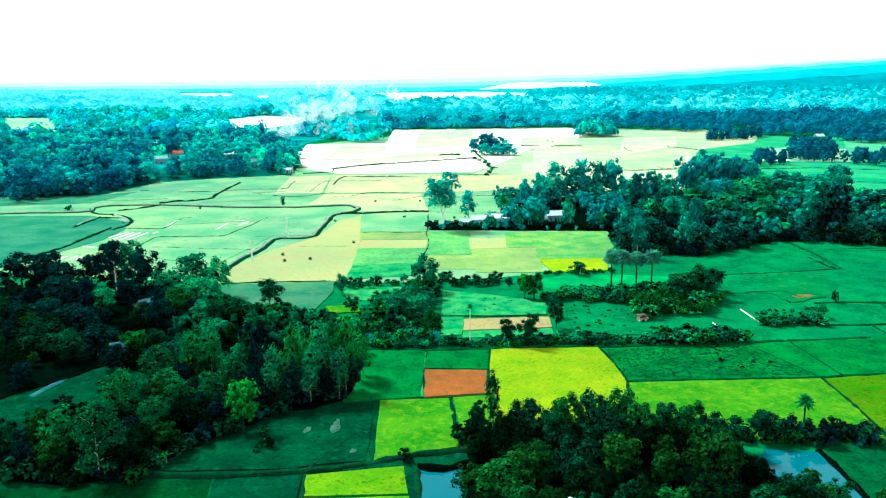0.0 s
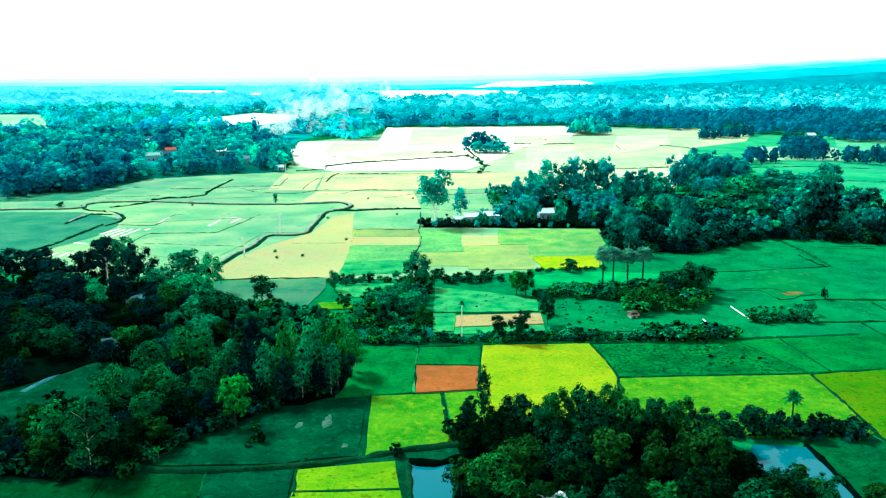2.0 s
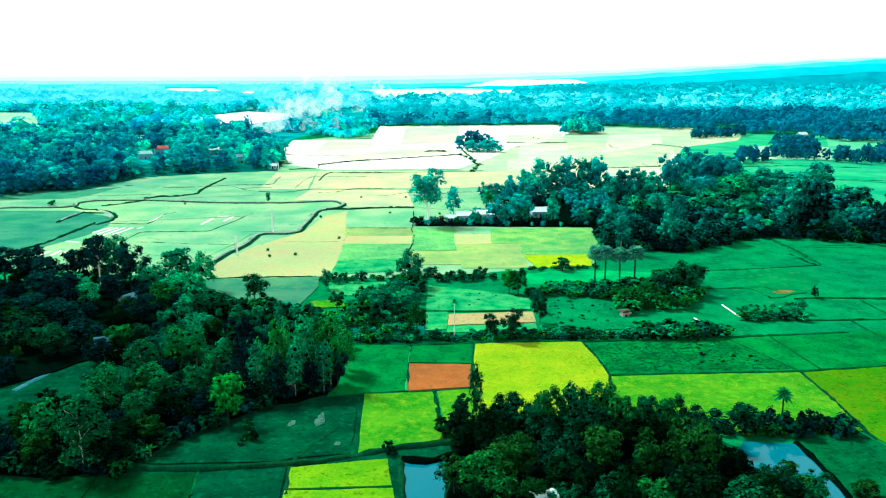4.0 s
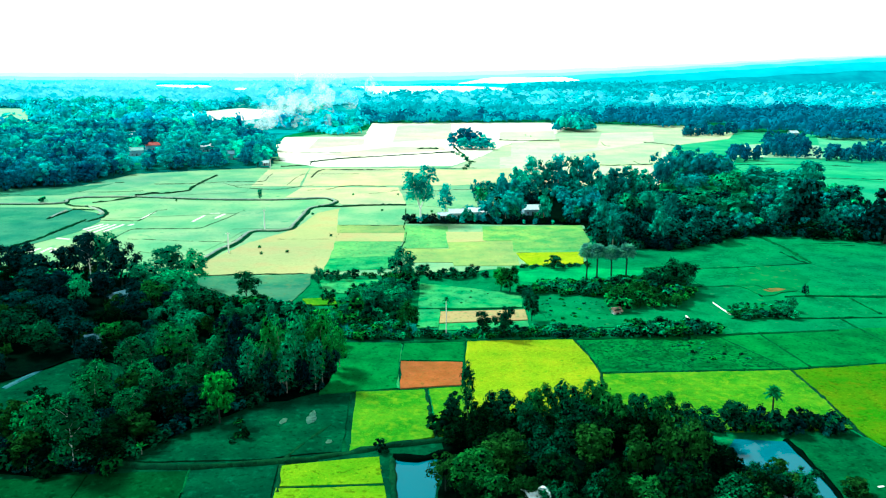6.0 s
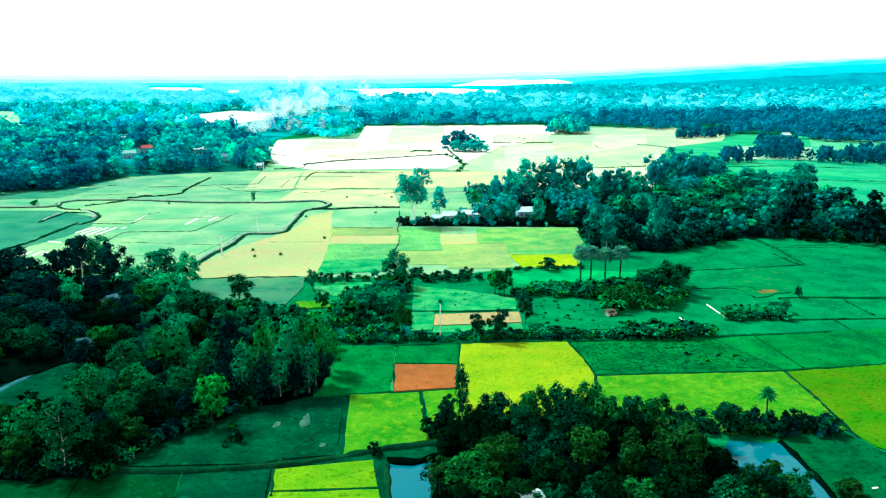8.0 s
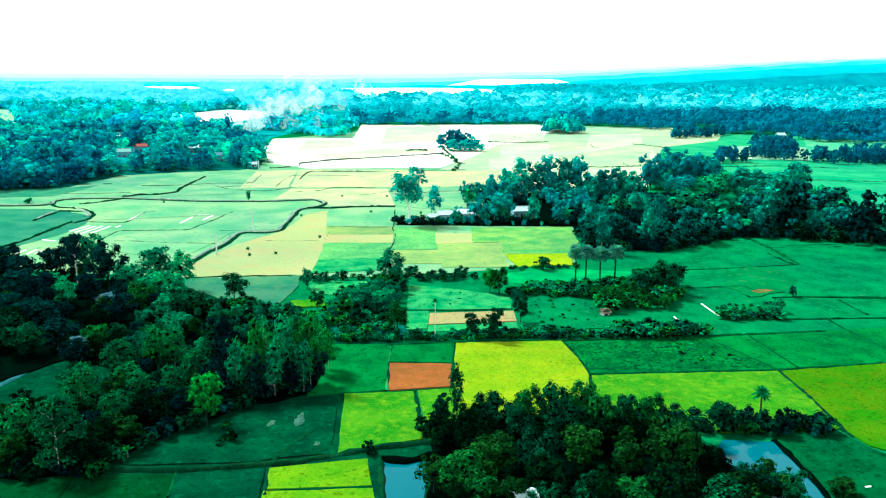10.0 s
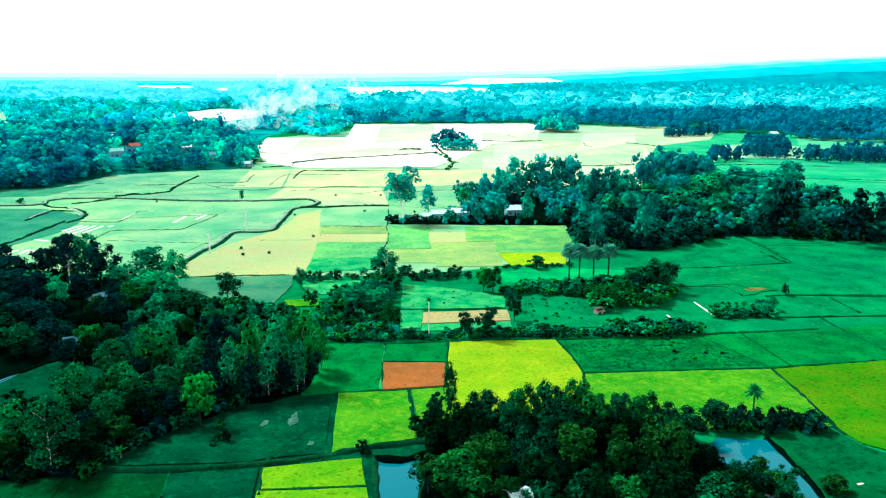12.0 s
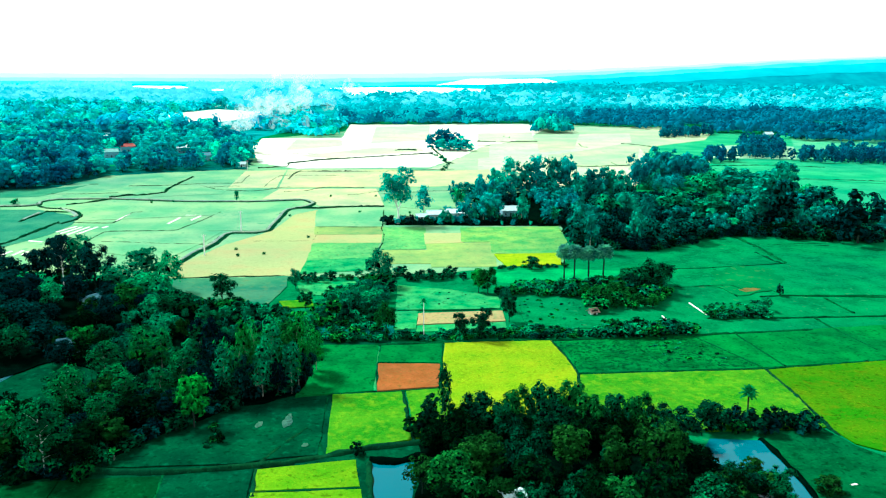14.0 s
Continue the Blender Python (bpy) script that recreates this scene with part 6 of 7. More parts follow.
for kind, x, y, h, wide in (
        ("plume", -63.5, 198.1, 11.6, 1.32), ("slim", -58.7, 196.0, 11.9, 1.36), ("fresh", -62.2, 197.9, 9.0, 1.17), ("grey", -69.2, 200.7, 9.0, 0.94), ("slim", -71.5, 193.1, 10.0, 1.78),
        ("broad", -51.2, 187.8, 10.0, 1.05), ("slim", -52.8, 173.9, 10.2, 1.41), ("slim", -58.7, 169.9, 10.5, 1.53), ("pond", -64.6, 172.6, 9.0, 1.21), ("plume", -70.5, 167.2, 12.9, 1.25),
        ("plume", -65.6, 143.2, 15.0, 1.16), ("pond", -79.9, 161.4, 9.0, 1.11), ("pond", -83.3, 156.1, 9.0, 1.06), ("pond", -74.6, 159.8, 8.0, 0.87), ("dusk", -54.3, 167.4, 7.0, 1.13),
        ("dusk", -48.5, 167.3, 7.0, 1.29), ("slim", -50.1, 200.8, 11.1, 1.67), ("plume", -61.1, 161.3, 9.4, 1.35), ("pond", -76.1, 145.2, 7.0, 1.41), ("slim", -65.2, 181.4, 8.3, 1.84), ("pond", -54.3, 166.8, 7.2, 1.65), ("pond", -58.0, 154.5, 6.7, 1.77), ("pond", -61.1, 152.1, 6.6, 1.47), ("broad", -49.7, 172.9, 6.1, 1.46), ("duskbush", -52.0, 172.0, 3.7, 1.20), ("slim", -75.8, 149.9, 11.7, 1.45), ("pond", -73.5, 152.3, 8.9, 1.28), ("slim", -50.8, 184.6, 9.9, 1.67), ("broad", -77.1, 181.6, 6.2, 1.57)):
    tree(kind, x, y, h, wide, group="near wood")
# the feathery corner of the near wood: bamboo among slender trees
for kind, x, y, h, wide in (
        ("bamboo", -37.8, 180.2, 15.8, 0.67), ("lively", -35.8, 184.4, 17.5, 0.62), ("bamboo", -32.8, 185.7, 18.9, 0.58), ("tall", -29.6, 184.2, 18.4, 0.64), ("bamboo", -26.9, 187.8, 19.4, 0.59),
        ("lively", -23.7, 187.0, 18.1, 0.60), ("bamboo", -21.6, 193.8, 15.4, 0.64), ("tall", -39.4, 178.2, 13.8, 0.84), ("dusk", -35.6, 178.8, 10.5, 0.64), ("tall", -31.2, 180.1, 12.8, 0.91),
        ("dusk", -27.7, 180.7, 8.4, 0.70), ("tall", -24.7, 182.0, 13.0, 0.86), ("dusk", -22.1, 187.7, 8.7, 0.63), ("lively", -20.5, 197.4, 11.3, 0.86), ("dusk", -44.3, 177.0, 9.9, 0.80),
        ("dusk", -42.7, 184.5, 12.7, 0.65), ("dusk", -48.1, 199.9, 13.6, 0.73)):
    tree(kind, x, y, h, wide, group="near wood")
mass("pond_wood", [(3.5, 160.5), (20, 160.5), (52, 158.5), (52, 155.0), (20, 157.0), (4.0, 156.5)], 2.6, ["duskbush", "bush", "duskbush"], 2.6, 4.2, 78, "dark undergrowth behind the pond trees", (), 1.3)
# crowns that stand out in the pond wood
for kind, x, y, h, wide in (
        ("talldark", 10.2, 159.5, 15.0, 0.56), ("broad", 7.2, 160.4, 8.0, 0.92), ("broad", 17.6, 159.0, 9.0, 0.97), ("soft", 25.3, 159.2, 10.0, 0.82), ("broad", 31.0, 160.7, 10.0, 0.78),
        ("soft", 37.3, 160.3, 11.0, 0.86), ("soft", 40.0, 155.3, 10.0, 0.84), ("broad", 45.3, 155.8, 10.0, 0.82), ("soft", 50.8, 156.9, 9.0, 0.91), ("pond", 57.4, 151.9, 7.0, 1.36),
        ("broad", 66.8, 158.4, 7.0, 1.30), ("pond", 12.3, 156.1, 8.0, 0.90), ("broad", 21.6, 156.0, 8.0, 0.90), ("broad", 32.9, 156.6, 8.0, 1.10), ("broad", 55.1, 155.7, 7.0, 0.97), ("broad", 15.2, 157.6, 6.1, 1.42), ("pond", 19.7, 157.8, 5.1, 1.71), ("soft", 23.6, 157.7, 5.9, 1.49), ("broad", 27.4, 157.7, 5.3, 1.66), ("pond", 31.3, 157.6, 6.3, 1.40), ("broad", 35.2, 157.8, 5.6, 1.59), ("soft", 39.1, 157.7, 5.1, 1.75), ("pond", 42.7, 157.6, 5.8, 1.55), ("broad", 46.5, 157.6, 5.1, 1.76), ("pond", 50.2, 157.8, 4.6, 1.98)):
    tree(kind, x, y, h, wide, group="pond wood")
for kind, x, y, h, wide in (
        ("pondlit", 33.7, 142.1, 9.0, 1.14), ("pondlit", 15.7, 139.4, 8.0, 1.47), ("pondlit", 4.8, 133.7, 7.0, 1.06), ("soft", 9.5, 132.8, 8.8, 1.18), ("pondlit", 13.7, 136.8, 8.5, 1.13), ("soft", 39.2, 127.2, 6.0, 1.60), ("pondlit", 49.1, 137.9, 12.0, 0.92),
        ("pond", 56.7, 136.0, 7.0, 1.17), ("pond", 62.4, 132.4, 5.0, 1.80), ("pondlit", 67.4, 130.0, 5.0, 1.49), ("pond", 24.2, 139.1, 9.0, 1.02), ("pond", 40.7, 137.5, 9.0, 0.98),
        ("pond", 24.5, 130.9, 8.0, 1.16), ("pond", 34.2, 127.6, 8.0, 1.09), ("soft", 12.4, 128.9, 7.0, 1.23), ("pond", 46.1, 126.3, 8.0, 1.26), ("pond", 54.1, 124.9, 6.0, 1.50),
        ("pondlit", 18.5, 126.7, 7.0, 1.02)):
    tree(kind, x, y, h, wide, group="pond wood")
# crowns that stand out in the village grove
for kind, x, y, h, wide in (
        ("misty", 48.1, 456.2, 18.0, 0.81), ("misty", 58.3, 477.7, 19.0, 0.80), ("mistytall", 66.8, 487.6, 25.0, 1.07), ("misty", 76.4, 496.4, 21.0, 0.76), ("mistytall", 84.9, 498.0, 25.0, 1.20),
        ("misty", 94.5, 500.7, 23.0, 0.70), ("misty", 105.1, 504.8, 24.0, 0.75), ("misty", 103.9, 462.0, 17.0, 0.79), ("broad", 111.5, 472.6, 18.0, 0.76), ("broad", 120.2, 481.1, 18.0, 0.82),
        ("broad", 127.8, 487.0, 18.0, 0.84), ("broad", 132.4, 475.5, 17.0, 0.87), ("misty", 34.1, 407.3, 12.0, 0.98), ("misty", 47.3, 410.5, 15.0, 0.96)):
    tree(kind, x, y, h, wide, group="village grove")
for kind, x, y, h, wide in (
        ("misty", 152.1, 512.6, 24.0, 0.60), ("misty", 177.0, 553.2, 25.0, 0.88), ("misty", 191.7, 550.2, 23.0, 1.04), ("misty", 202.8, 545.9, 20.0, 0.92), ("broad", 244.2, 503.8, 19.0, 0.98),
        ("soft", 186.5, 481.5, 17.0, 1.41), ("grey", 205.4, 487.7, 18.0, 1.61), ("grey", 213.3, 470.7, 17.0, 1.51), ("soft", 142.9, 407.8, 16.0, 1.46), ("lively", 116.6, 370.9, 20.0, 0.85),
        ("fresh", 160.6, 405.7, 14.0, 1.56), ("tall", 180.6, 394.1, 18.0, 1.19), ("fresh", 116.5, 403.8, 16.0, 1.14)):
    tree(kind, x, y, h, wide, group="village grove")
for kind, x, y, h, wide in (
        ("soft", 102.6, 394.1, 16.0, 1.02), ("tall", 82.3, 358.7, 20.0, 0.91), ("dusk", 93.9, 348.9, 14.0, 0.95), ("tall", 81.6, 335.2, 20.0, 0.81), ("dusk", 77.2, 340.6, 13.0, 0.99),
        ("tall", 103.2, 343.0, 17.0, 0.92), ("dusk", 112.2, 343.2, 12.0, 1.26), ("dusk", 131.7, 353.0, 12.0, 1.47), ("dusk", 190.2, 394.4, 14.0, 1.53),
        ("dusk", 207.1, 349.6, 22.5, 1.24), ("dusk", 188.9, 388.6, 25.0, 0.77), ("dusk", 215.7, 388.4, 14.8, 0.73), ("dusk", 236.4, 439.4, 14.0, 1.45)):
    tree(kind, x, y, h, wide, group="village grove")


# ---- standing crops and tufts ----
def tufts(poly, gap, height, base, material, label, seed, blades=3, name="rice_crop"):
    """Upright sprays of blades, gap metres apart, over a plot: uncountable."""
    rng = np.random.default_rng(seed)
    at = np.array(scatter(poly, gap, seed))
    n = len(at) * blades
    c = np.repeat(at, blades, axis=0) + rng.normal(size=(n, 2)) * gap * 0.3
    a = rng.uniform(0, math.tau, n)
    h = height * rng.uniform(0.5, 1.5, n)
    w = gap * rng.uniform(0.28, 0.6, n)
    ux, uy, vx, vy = np.cos(a) * w, np.sin(a) * w, -np.sin(a) * w, np.cos(a) * w
    low = np.full(n, base - 0.04)
    quad = [np.stack([c[:, 0] - ux - vx, c[:, 1] - uy - vy, low], 1), np.stack([c[:, 0] + ux - vx, c[:, 1] + uy - vy, low], 1),
            np.stack([c[:, 0] + ux + vx, c[:, 1] + uy + vy, base + h], 1), np.stack([c[:, 0] - ux + vx, c[:, 1] - uy + vy, base + h * 0.8], 1)]
    verts = np.stack(quad, axis=1).reshape(-1, 3)
    ob = new(name, mesh_of(name, verts.tolist(), np.arange(n * 4).reshape(-1, 4).tolist(), material))
    return tagged(ob, label, "crop" if name == "rice_crop" else "grass", kind="stuff")


tufts([(13.8, 216.5), (42.8, 217.0), (44.9, 204.9), (45.1, 192.4), (42.5, 174.5), (31.4, 159.0), (13.6, 162.2), (11.4, 184.0)], 0.6, 0.16, 0.16, CROP_YELLOW, "ripe yellow rice standing in the field", 61)
tufts([(46.6, 190.5), (93.9, 192.4), (93.9, 176.2), (92.7, 159.5), (67.5, 158.3), (41.4, 161.7)], 0.7, 0.16, 0.16, CROP_LIME, "lime-yellow rice standing in the field", 62)
tufts([(95.6, 192.3), (129.8, 196.6), (101.9, 146.7), (95.3, 151.4), (94.1, 158.4), (95.5, 176.2)], 0.8, 0.16, 0.16, CROP_OLIVE, "half-ripe rice standing in the field", 63)
tufts([(-14.5, 179.9), (0.7, 181.0), (2.8, 156.9), (-5.6, 154.7), (-13.7, 151.0)], 0.45, 0.16, 0.16, CROP_LIME, "lime-yellow rice standing in the plot", 64)
tufts([(2.6, 181.3), (11.8, 182.9), (11.0, 158.1), (4.3, 156.8)], 0.5, 0.16, 0.16, CROP_LIME, "lime-yellow rice in the narrow plot", 65)
tufts([(-26.0, 143.6), (-8.1, 147.0), (-6.8, 137.3), (-25.8, 136.5)], 0.4, 0.16, 0.16, CROP_WEEDY, "ripe yellow rice with weeds by the pond", 66)
tufts([(-25.8, 134.8), (-6.6, 135.5), (-5.7, 128.0), (-25.4, 127.7)], 0.4, 0.16, 0.16, CROP_WEEDY, "ripe yellow rice strip by the pond", 67)
tufts([(44.4, 216.5), (84.9, 220.3), (94.7, 195.6), (46.8, 194.0), (45.7, 205.8)], 1.1, 0.14, 0.2, TUFT_DARK, "rank tufts in the green plots", 68, 2, "tufts")


# ---- far woods: thousands of crowns, too many to count ----
def far_woods(name, polys, gap, size, materials, label, seed, keep_out=(), sprays=26, flat=0.75, leaf=0.42, uneven=0.22):
    """Crowns of leaf sprays over wide land, joined."""
    rng = np.random.default_rng(seed)
    places = [p for i, poly in enumerate(polys) for p in scatter(poly, gap, seed + i, keep_out)]
    at = np.array(places)
    n = len(at)
    swing = np.array([noise.noise((x / 70, y / 70, 5)) for x, y in places])
    h = np.where(rng.uniform(size=n) < 0.14, rng.uniform(1.25, 1.7, n), rng.uniform(0.5, 1.15, n)) * size * (1 + 0.6 * swing)
    r = gap * rng.uniform(0.38, 0.85, n) * (1 + 0.3 * swing)
    e = rng.normal(size=(n, sprays, 3))
    e /= np.linalg.norm(e, axis=2)[..., None]
    e[..., 2] = np.abs(e[..., 2]) * 1.0 - 0.25
    c = np.empty((n, sprays, 3))
    c[..., 0] = at[:, None, 0] + e[..., 0] * r[:, None]
    c[..., 1] = at[:, None, 1] + e[..., 1] * r[:, None]
    c[..., 2] = h[:, None] * (0.45 + 0.55 * e[..., 2])
    c[..., 2] = np.maximum(c[..., 2], 0.8)
    out = e + rng.normal(size=e.shape) * uneven
    out[..., 2] += 0.3
    out /= np.linalg.norm(out, axis=2)[..., None]
    side = np.cross(out, rng.normal(size=e.shape))
    side /= np.linalg.norm(side, axis=2)[..., None]
    up = np.cross(out, side)
    s = (r * leaf)[:, None, None] * rng.uniform(0.6, 1.3, (n, sprays, 1))
    verts = np.stack([c - side * s, c - up * s * flat, c + side * s, c + up * s * flat], axis=2).reshape(-1, 3)
    core = np.array(CORE)
    hearts = np.empty((n, len(core), 3))
    turn = rng.uniform(0, math.tau, n)[:, None]
    swell = rng.uniform(0.4, 0.72, (n, len(core)))
    hearts[..., 0] = at[:, None, 0] + (core[:, 0] * np.cos(turn) - core[:, 1] * np.sin(turn)) * r[:, None] * swell
    hearts[..., 1] = at[:, None, 1] + (core[:, 0] * np.sin(turn) + core[:, 1] * np.cos(turn)) * r[:, None] * swell
    hearts[..., 2] = h[:, None] * (0.48 + 0.46 * core[:, 2] * swell)
    tri = np.array(CORE_FACES)[None] + (len(verts) + np.arange(n) * len(core))[:, None, None]
    faces = np.arange(len(verts)).reshape(-1, 4).tolist() + tri.reshape(-1, 3).tolist()
    ob = new(name, mesh_of(name, np.concatenate([verts, hearts.reshape(-1, 3)]).tolist(), faces, materials[0]))
    for m in materials[1:]:
        ob.data.materials.append(m)
    ob.data.polygons.foreach_set("use_smooth", [False] * (n * sprays) + [True] * (n * len(CORE_FACES)))
    tone = rng.integers(0, len(materials), n)
    ob.data.polygons.foreach_set("material_index", np.concatenate([np.repeat(tone, sprays), np.repeat(tone, len(CORE_FACES))]))
    return tagged(ob, label, "woods", kind="stuff")


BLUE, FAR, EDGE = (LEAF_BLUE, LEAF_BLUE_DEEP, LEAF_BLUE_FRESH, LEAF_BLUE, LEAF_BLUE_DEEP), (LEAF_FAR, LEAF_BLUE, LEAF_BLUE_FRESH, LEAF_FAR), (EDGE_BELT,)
GAPS = ([(-299.9, 1041.5), (-403.7, 1431.3), (-364.4, 1674.2), (-254.2, 1585.5), (-203.3, 1321.9), (-204.2, 1065.2), (-233.8, 1005.5)], [(-569.5, 1051.9), (-855.9, 1589.4), (-749.8, 1597.0), (-608.7, 1300.7), (-565.1, 1272.7), (-460.0, 1035.9), (-491.3, 1034.8)], [(-242.3, 714.9), (-275.7, 822.5), (-260.2, 822.8), (-224.9, 715.2)], [(-317.5, 874.3), (-368.0, 1019.8), (-349.0, 1020.4), (-298.8, 874.8)], [(287.9, 834.6), (400.3, 1155.7), (459.3, 1182.9), (336.7, 862.2)], [(515.0, 1011.0), (638.6, 1257.9), (702.5, 1260.9), (566.1, 1012.6)], [(373.0, 836.4), (451.1, 1009.0), (475.8, 1009.8), (398.1, 837.0)])
FAR_GAPS = ([(-882.4, 2695.7), (-1520.3, 4723.9), (-1178.5, 4821.7), (-650.4, 2728.9)], [(-586.7, 2488.5), (-829.1, 3605.7), (-701.0, 3631.5), (-475.6, 2502.6)], [(-1546.0, 3246.0), (-2815.0, 5973.7), (-2545.1, 6083.1), (-1445.7, 3481.5)])
# strips cleared of trees towards the camera so the far roofs show
ROOF_SIGHTLINES = ([(-313.5, 920.0), (-328.2, 914.9), (-289.2, 808.8), (-277.9, 812.8)], [(-245.4, 737.5), (-262.6, 731.6), (-223.7, 625.5), (-210.5, 630.1)], [(-246.6, 788.1), (-263.9, 782.5), (-227.0, 675.7), (-213.7, 680.0)], [(-376.8, 1168.3), (-389.2, 1164.3), (-352.5, 1057.4), (-343.0, 1060.5)], [(-193.9, 776.7), (-209.0, 772.8), (-178.8, 663.9), (-167.2, 666.9)], [(-155.4, 707.3), (-168.0, 704.4), (-141.3, 594.6), (-131.6, 596.9)])
# fronts darker, backs paler: shade and haze put into the leaf colours
mass("left_wood", [(-288.4, 511.5), (-244.4, 521.5), (-224.5, 542.6), (-212.0, 603.6), (-176.6, 624.8), (-120.2, 644.1), (-123.7, 689.3), (-191.8, 679.7), (-233.9, 654.6), (-254.3, 617.0), (-357.4, 637.8)], 12, ["bluedeep", "navy", "blue", "bluedeep", "blue", "bluetall"], 8, 19, 20, "dark blue front of the village wood along the plain", GAPS + ROOF_SIGHTLINES, 1.1)
mass("left_wood", [(-357.4, 637.8), (-254.3, 617.0), (-233.9, 654.6), (-191.8, 679.7), (-124.6, 689.2), (-121.0, 707.3), (-153.2, 825.1), (-207.2, 945.4), (-306.8, 1021.8), (-394.3, 982.2), (-499.6, 898.4)], 16, ["blue", "bluedeep", "blue", "bluetall", "blue"], 8, 21, 28, "blue-green village wood behind the plain", GAPS + ROOF_SIGHTLINES, 1.25)
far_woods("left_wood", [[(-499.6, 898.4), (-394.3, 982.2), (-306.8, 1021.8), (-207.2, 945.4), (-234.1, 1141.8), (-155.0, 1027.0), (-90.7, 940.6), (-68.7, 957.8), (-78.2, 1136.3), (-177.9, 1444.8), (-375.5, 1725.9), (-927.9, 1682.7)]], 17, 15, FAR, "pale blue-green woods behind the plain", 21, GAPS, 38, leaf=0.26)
mass("left_wood", [(-267.9, 485.2), (-256.7, 513.1), (-240.2, 523.1), (-222.3, 536.2), (-218.9, 576.5), (-228.0, 598.8), (-241.1, 573.3), (-260.3, 555.4), (-281.9, 538.7)], 9, ["navy", "bluedeep", "navy"], 6, 13, 21, "low dark foot of the village wood along the plain", GAPS + ROOF_SIGHTLINES, 1.15)
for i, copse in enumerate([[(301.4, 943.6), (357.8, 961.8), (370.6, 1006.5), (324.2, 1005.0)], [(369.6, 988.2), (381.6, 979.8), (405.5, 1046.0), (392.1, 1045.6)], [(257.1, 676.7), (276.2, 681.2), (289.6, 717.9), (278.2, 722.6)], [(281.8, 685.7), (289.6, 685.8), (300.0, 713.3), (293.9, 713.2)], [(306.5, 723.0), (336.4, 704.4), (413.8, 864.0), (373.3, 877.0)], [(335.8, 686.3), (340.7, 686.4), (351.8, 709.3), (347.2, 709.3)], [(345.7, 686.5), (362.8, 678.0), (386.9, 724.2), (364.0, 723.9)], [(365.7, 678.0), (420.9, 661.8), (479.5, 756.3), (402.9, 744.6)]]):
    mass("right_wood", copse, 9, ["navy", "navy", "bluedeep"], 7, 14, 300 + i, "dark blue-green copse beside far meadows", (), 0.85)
# belt in three tiers, paler backwards, to imitate haze
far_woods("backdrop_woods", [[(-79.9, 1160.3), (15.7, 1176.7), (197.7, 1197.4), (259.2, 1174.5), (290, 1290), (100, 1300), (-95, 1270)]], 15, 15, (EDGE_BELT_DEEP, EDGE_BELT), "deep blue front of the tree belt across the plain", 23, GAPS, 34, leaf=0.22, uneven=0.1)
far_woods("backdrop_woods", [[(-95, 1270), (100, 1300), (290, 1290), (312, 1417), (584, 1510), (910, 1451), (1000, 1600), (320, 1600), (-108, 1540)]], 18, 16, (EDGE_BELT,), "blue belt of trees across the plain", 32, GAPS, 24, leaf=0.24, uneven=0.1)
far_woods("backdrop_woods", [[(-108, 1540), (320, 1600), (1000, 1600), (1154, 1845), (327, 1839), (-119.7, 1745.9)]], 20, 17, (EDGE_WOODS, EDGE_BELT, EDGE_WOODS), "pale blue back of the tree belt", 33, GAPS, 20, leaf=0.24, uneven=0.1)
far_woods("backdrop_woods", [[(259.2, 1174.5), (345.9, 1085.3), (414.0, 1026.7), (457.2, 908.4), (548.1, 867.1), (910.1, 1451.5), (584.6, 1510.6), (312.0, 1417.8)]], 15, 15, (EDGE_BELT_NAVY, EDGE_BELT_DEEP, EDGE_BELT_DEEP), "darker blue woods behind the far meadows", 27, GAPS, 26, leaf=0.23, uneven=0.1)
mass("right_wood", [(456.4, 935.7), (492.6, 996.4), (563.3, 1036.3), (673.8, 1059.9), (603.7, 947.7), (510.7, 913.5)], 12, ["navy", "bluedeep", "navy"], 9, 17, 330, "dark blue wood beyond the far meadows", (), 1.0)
far_woods("right_wood", [[(168.6, 1018.7), (217.1, 1020.3), (223.8, 1080.8), (185.8, 1101.1)]], 10, 15, BLUE, "small far copse on the pale plain", 24, (), 76, leaf=0.27)
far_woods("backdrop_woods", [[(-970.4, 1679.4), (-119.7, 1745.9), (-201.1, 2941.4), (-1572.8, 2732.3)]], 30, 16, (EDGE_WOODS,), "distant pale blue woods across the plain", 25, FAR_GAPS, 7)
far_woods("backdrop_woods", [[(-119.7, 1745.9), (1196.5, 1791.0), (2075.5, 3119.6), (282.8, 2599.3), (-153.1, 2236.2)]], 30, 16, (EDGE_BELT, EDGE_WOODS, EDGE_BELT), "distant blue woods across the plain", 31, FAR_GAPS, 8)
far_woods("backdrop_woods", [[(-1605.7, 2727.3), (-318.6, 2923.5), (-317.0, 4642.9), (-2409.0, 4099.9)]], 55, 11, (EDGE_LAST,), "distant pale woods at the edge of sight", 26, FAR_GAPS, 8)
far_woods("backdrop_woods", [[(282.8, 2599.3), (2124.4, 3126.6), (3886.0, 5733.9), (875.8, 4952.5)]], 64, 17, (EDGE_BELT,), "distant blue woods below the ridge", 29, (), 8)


def backdrop_land(pts, material, label, z):
    """A sheet of distant land that glows in place of haze."""
    if area_sign(pts) < 0:
        pts = pts[::-1]
    ob = new("backdrop_land", mesh_of("backdrop_land", [(x, y, z) for x, y in pts], [tuple(range(len(pts)))], material))
    return tagged(ob, label, "backdrop", kind="structure")


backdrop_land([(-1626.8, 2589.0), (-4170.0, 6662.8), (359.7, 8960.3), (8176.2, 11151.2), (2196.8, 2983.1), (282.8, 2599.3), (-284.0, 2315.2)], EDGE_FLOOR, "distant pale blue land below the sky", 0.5)
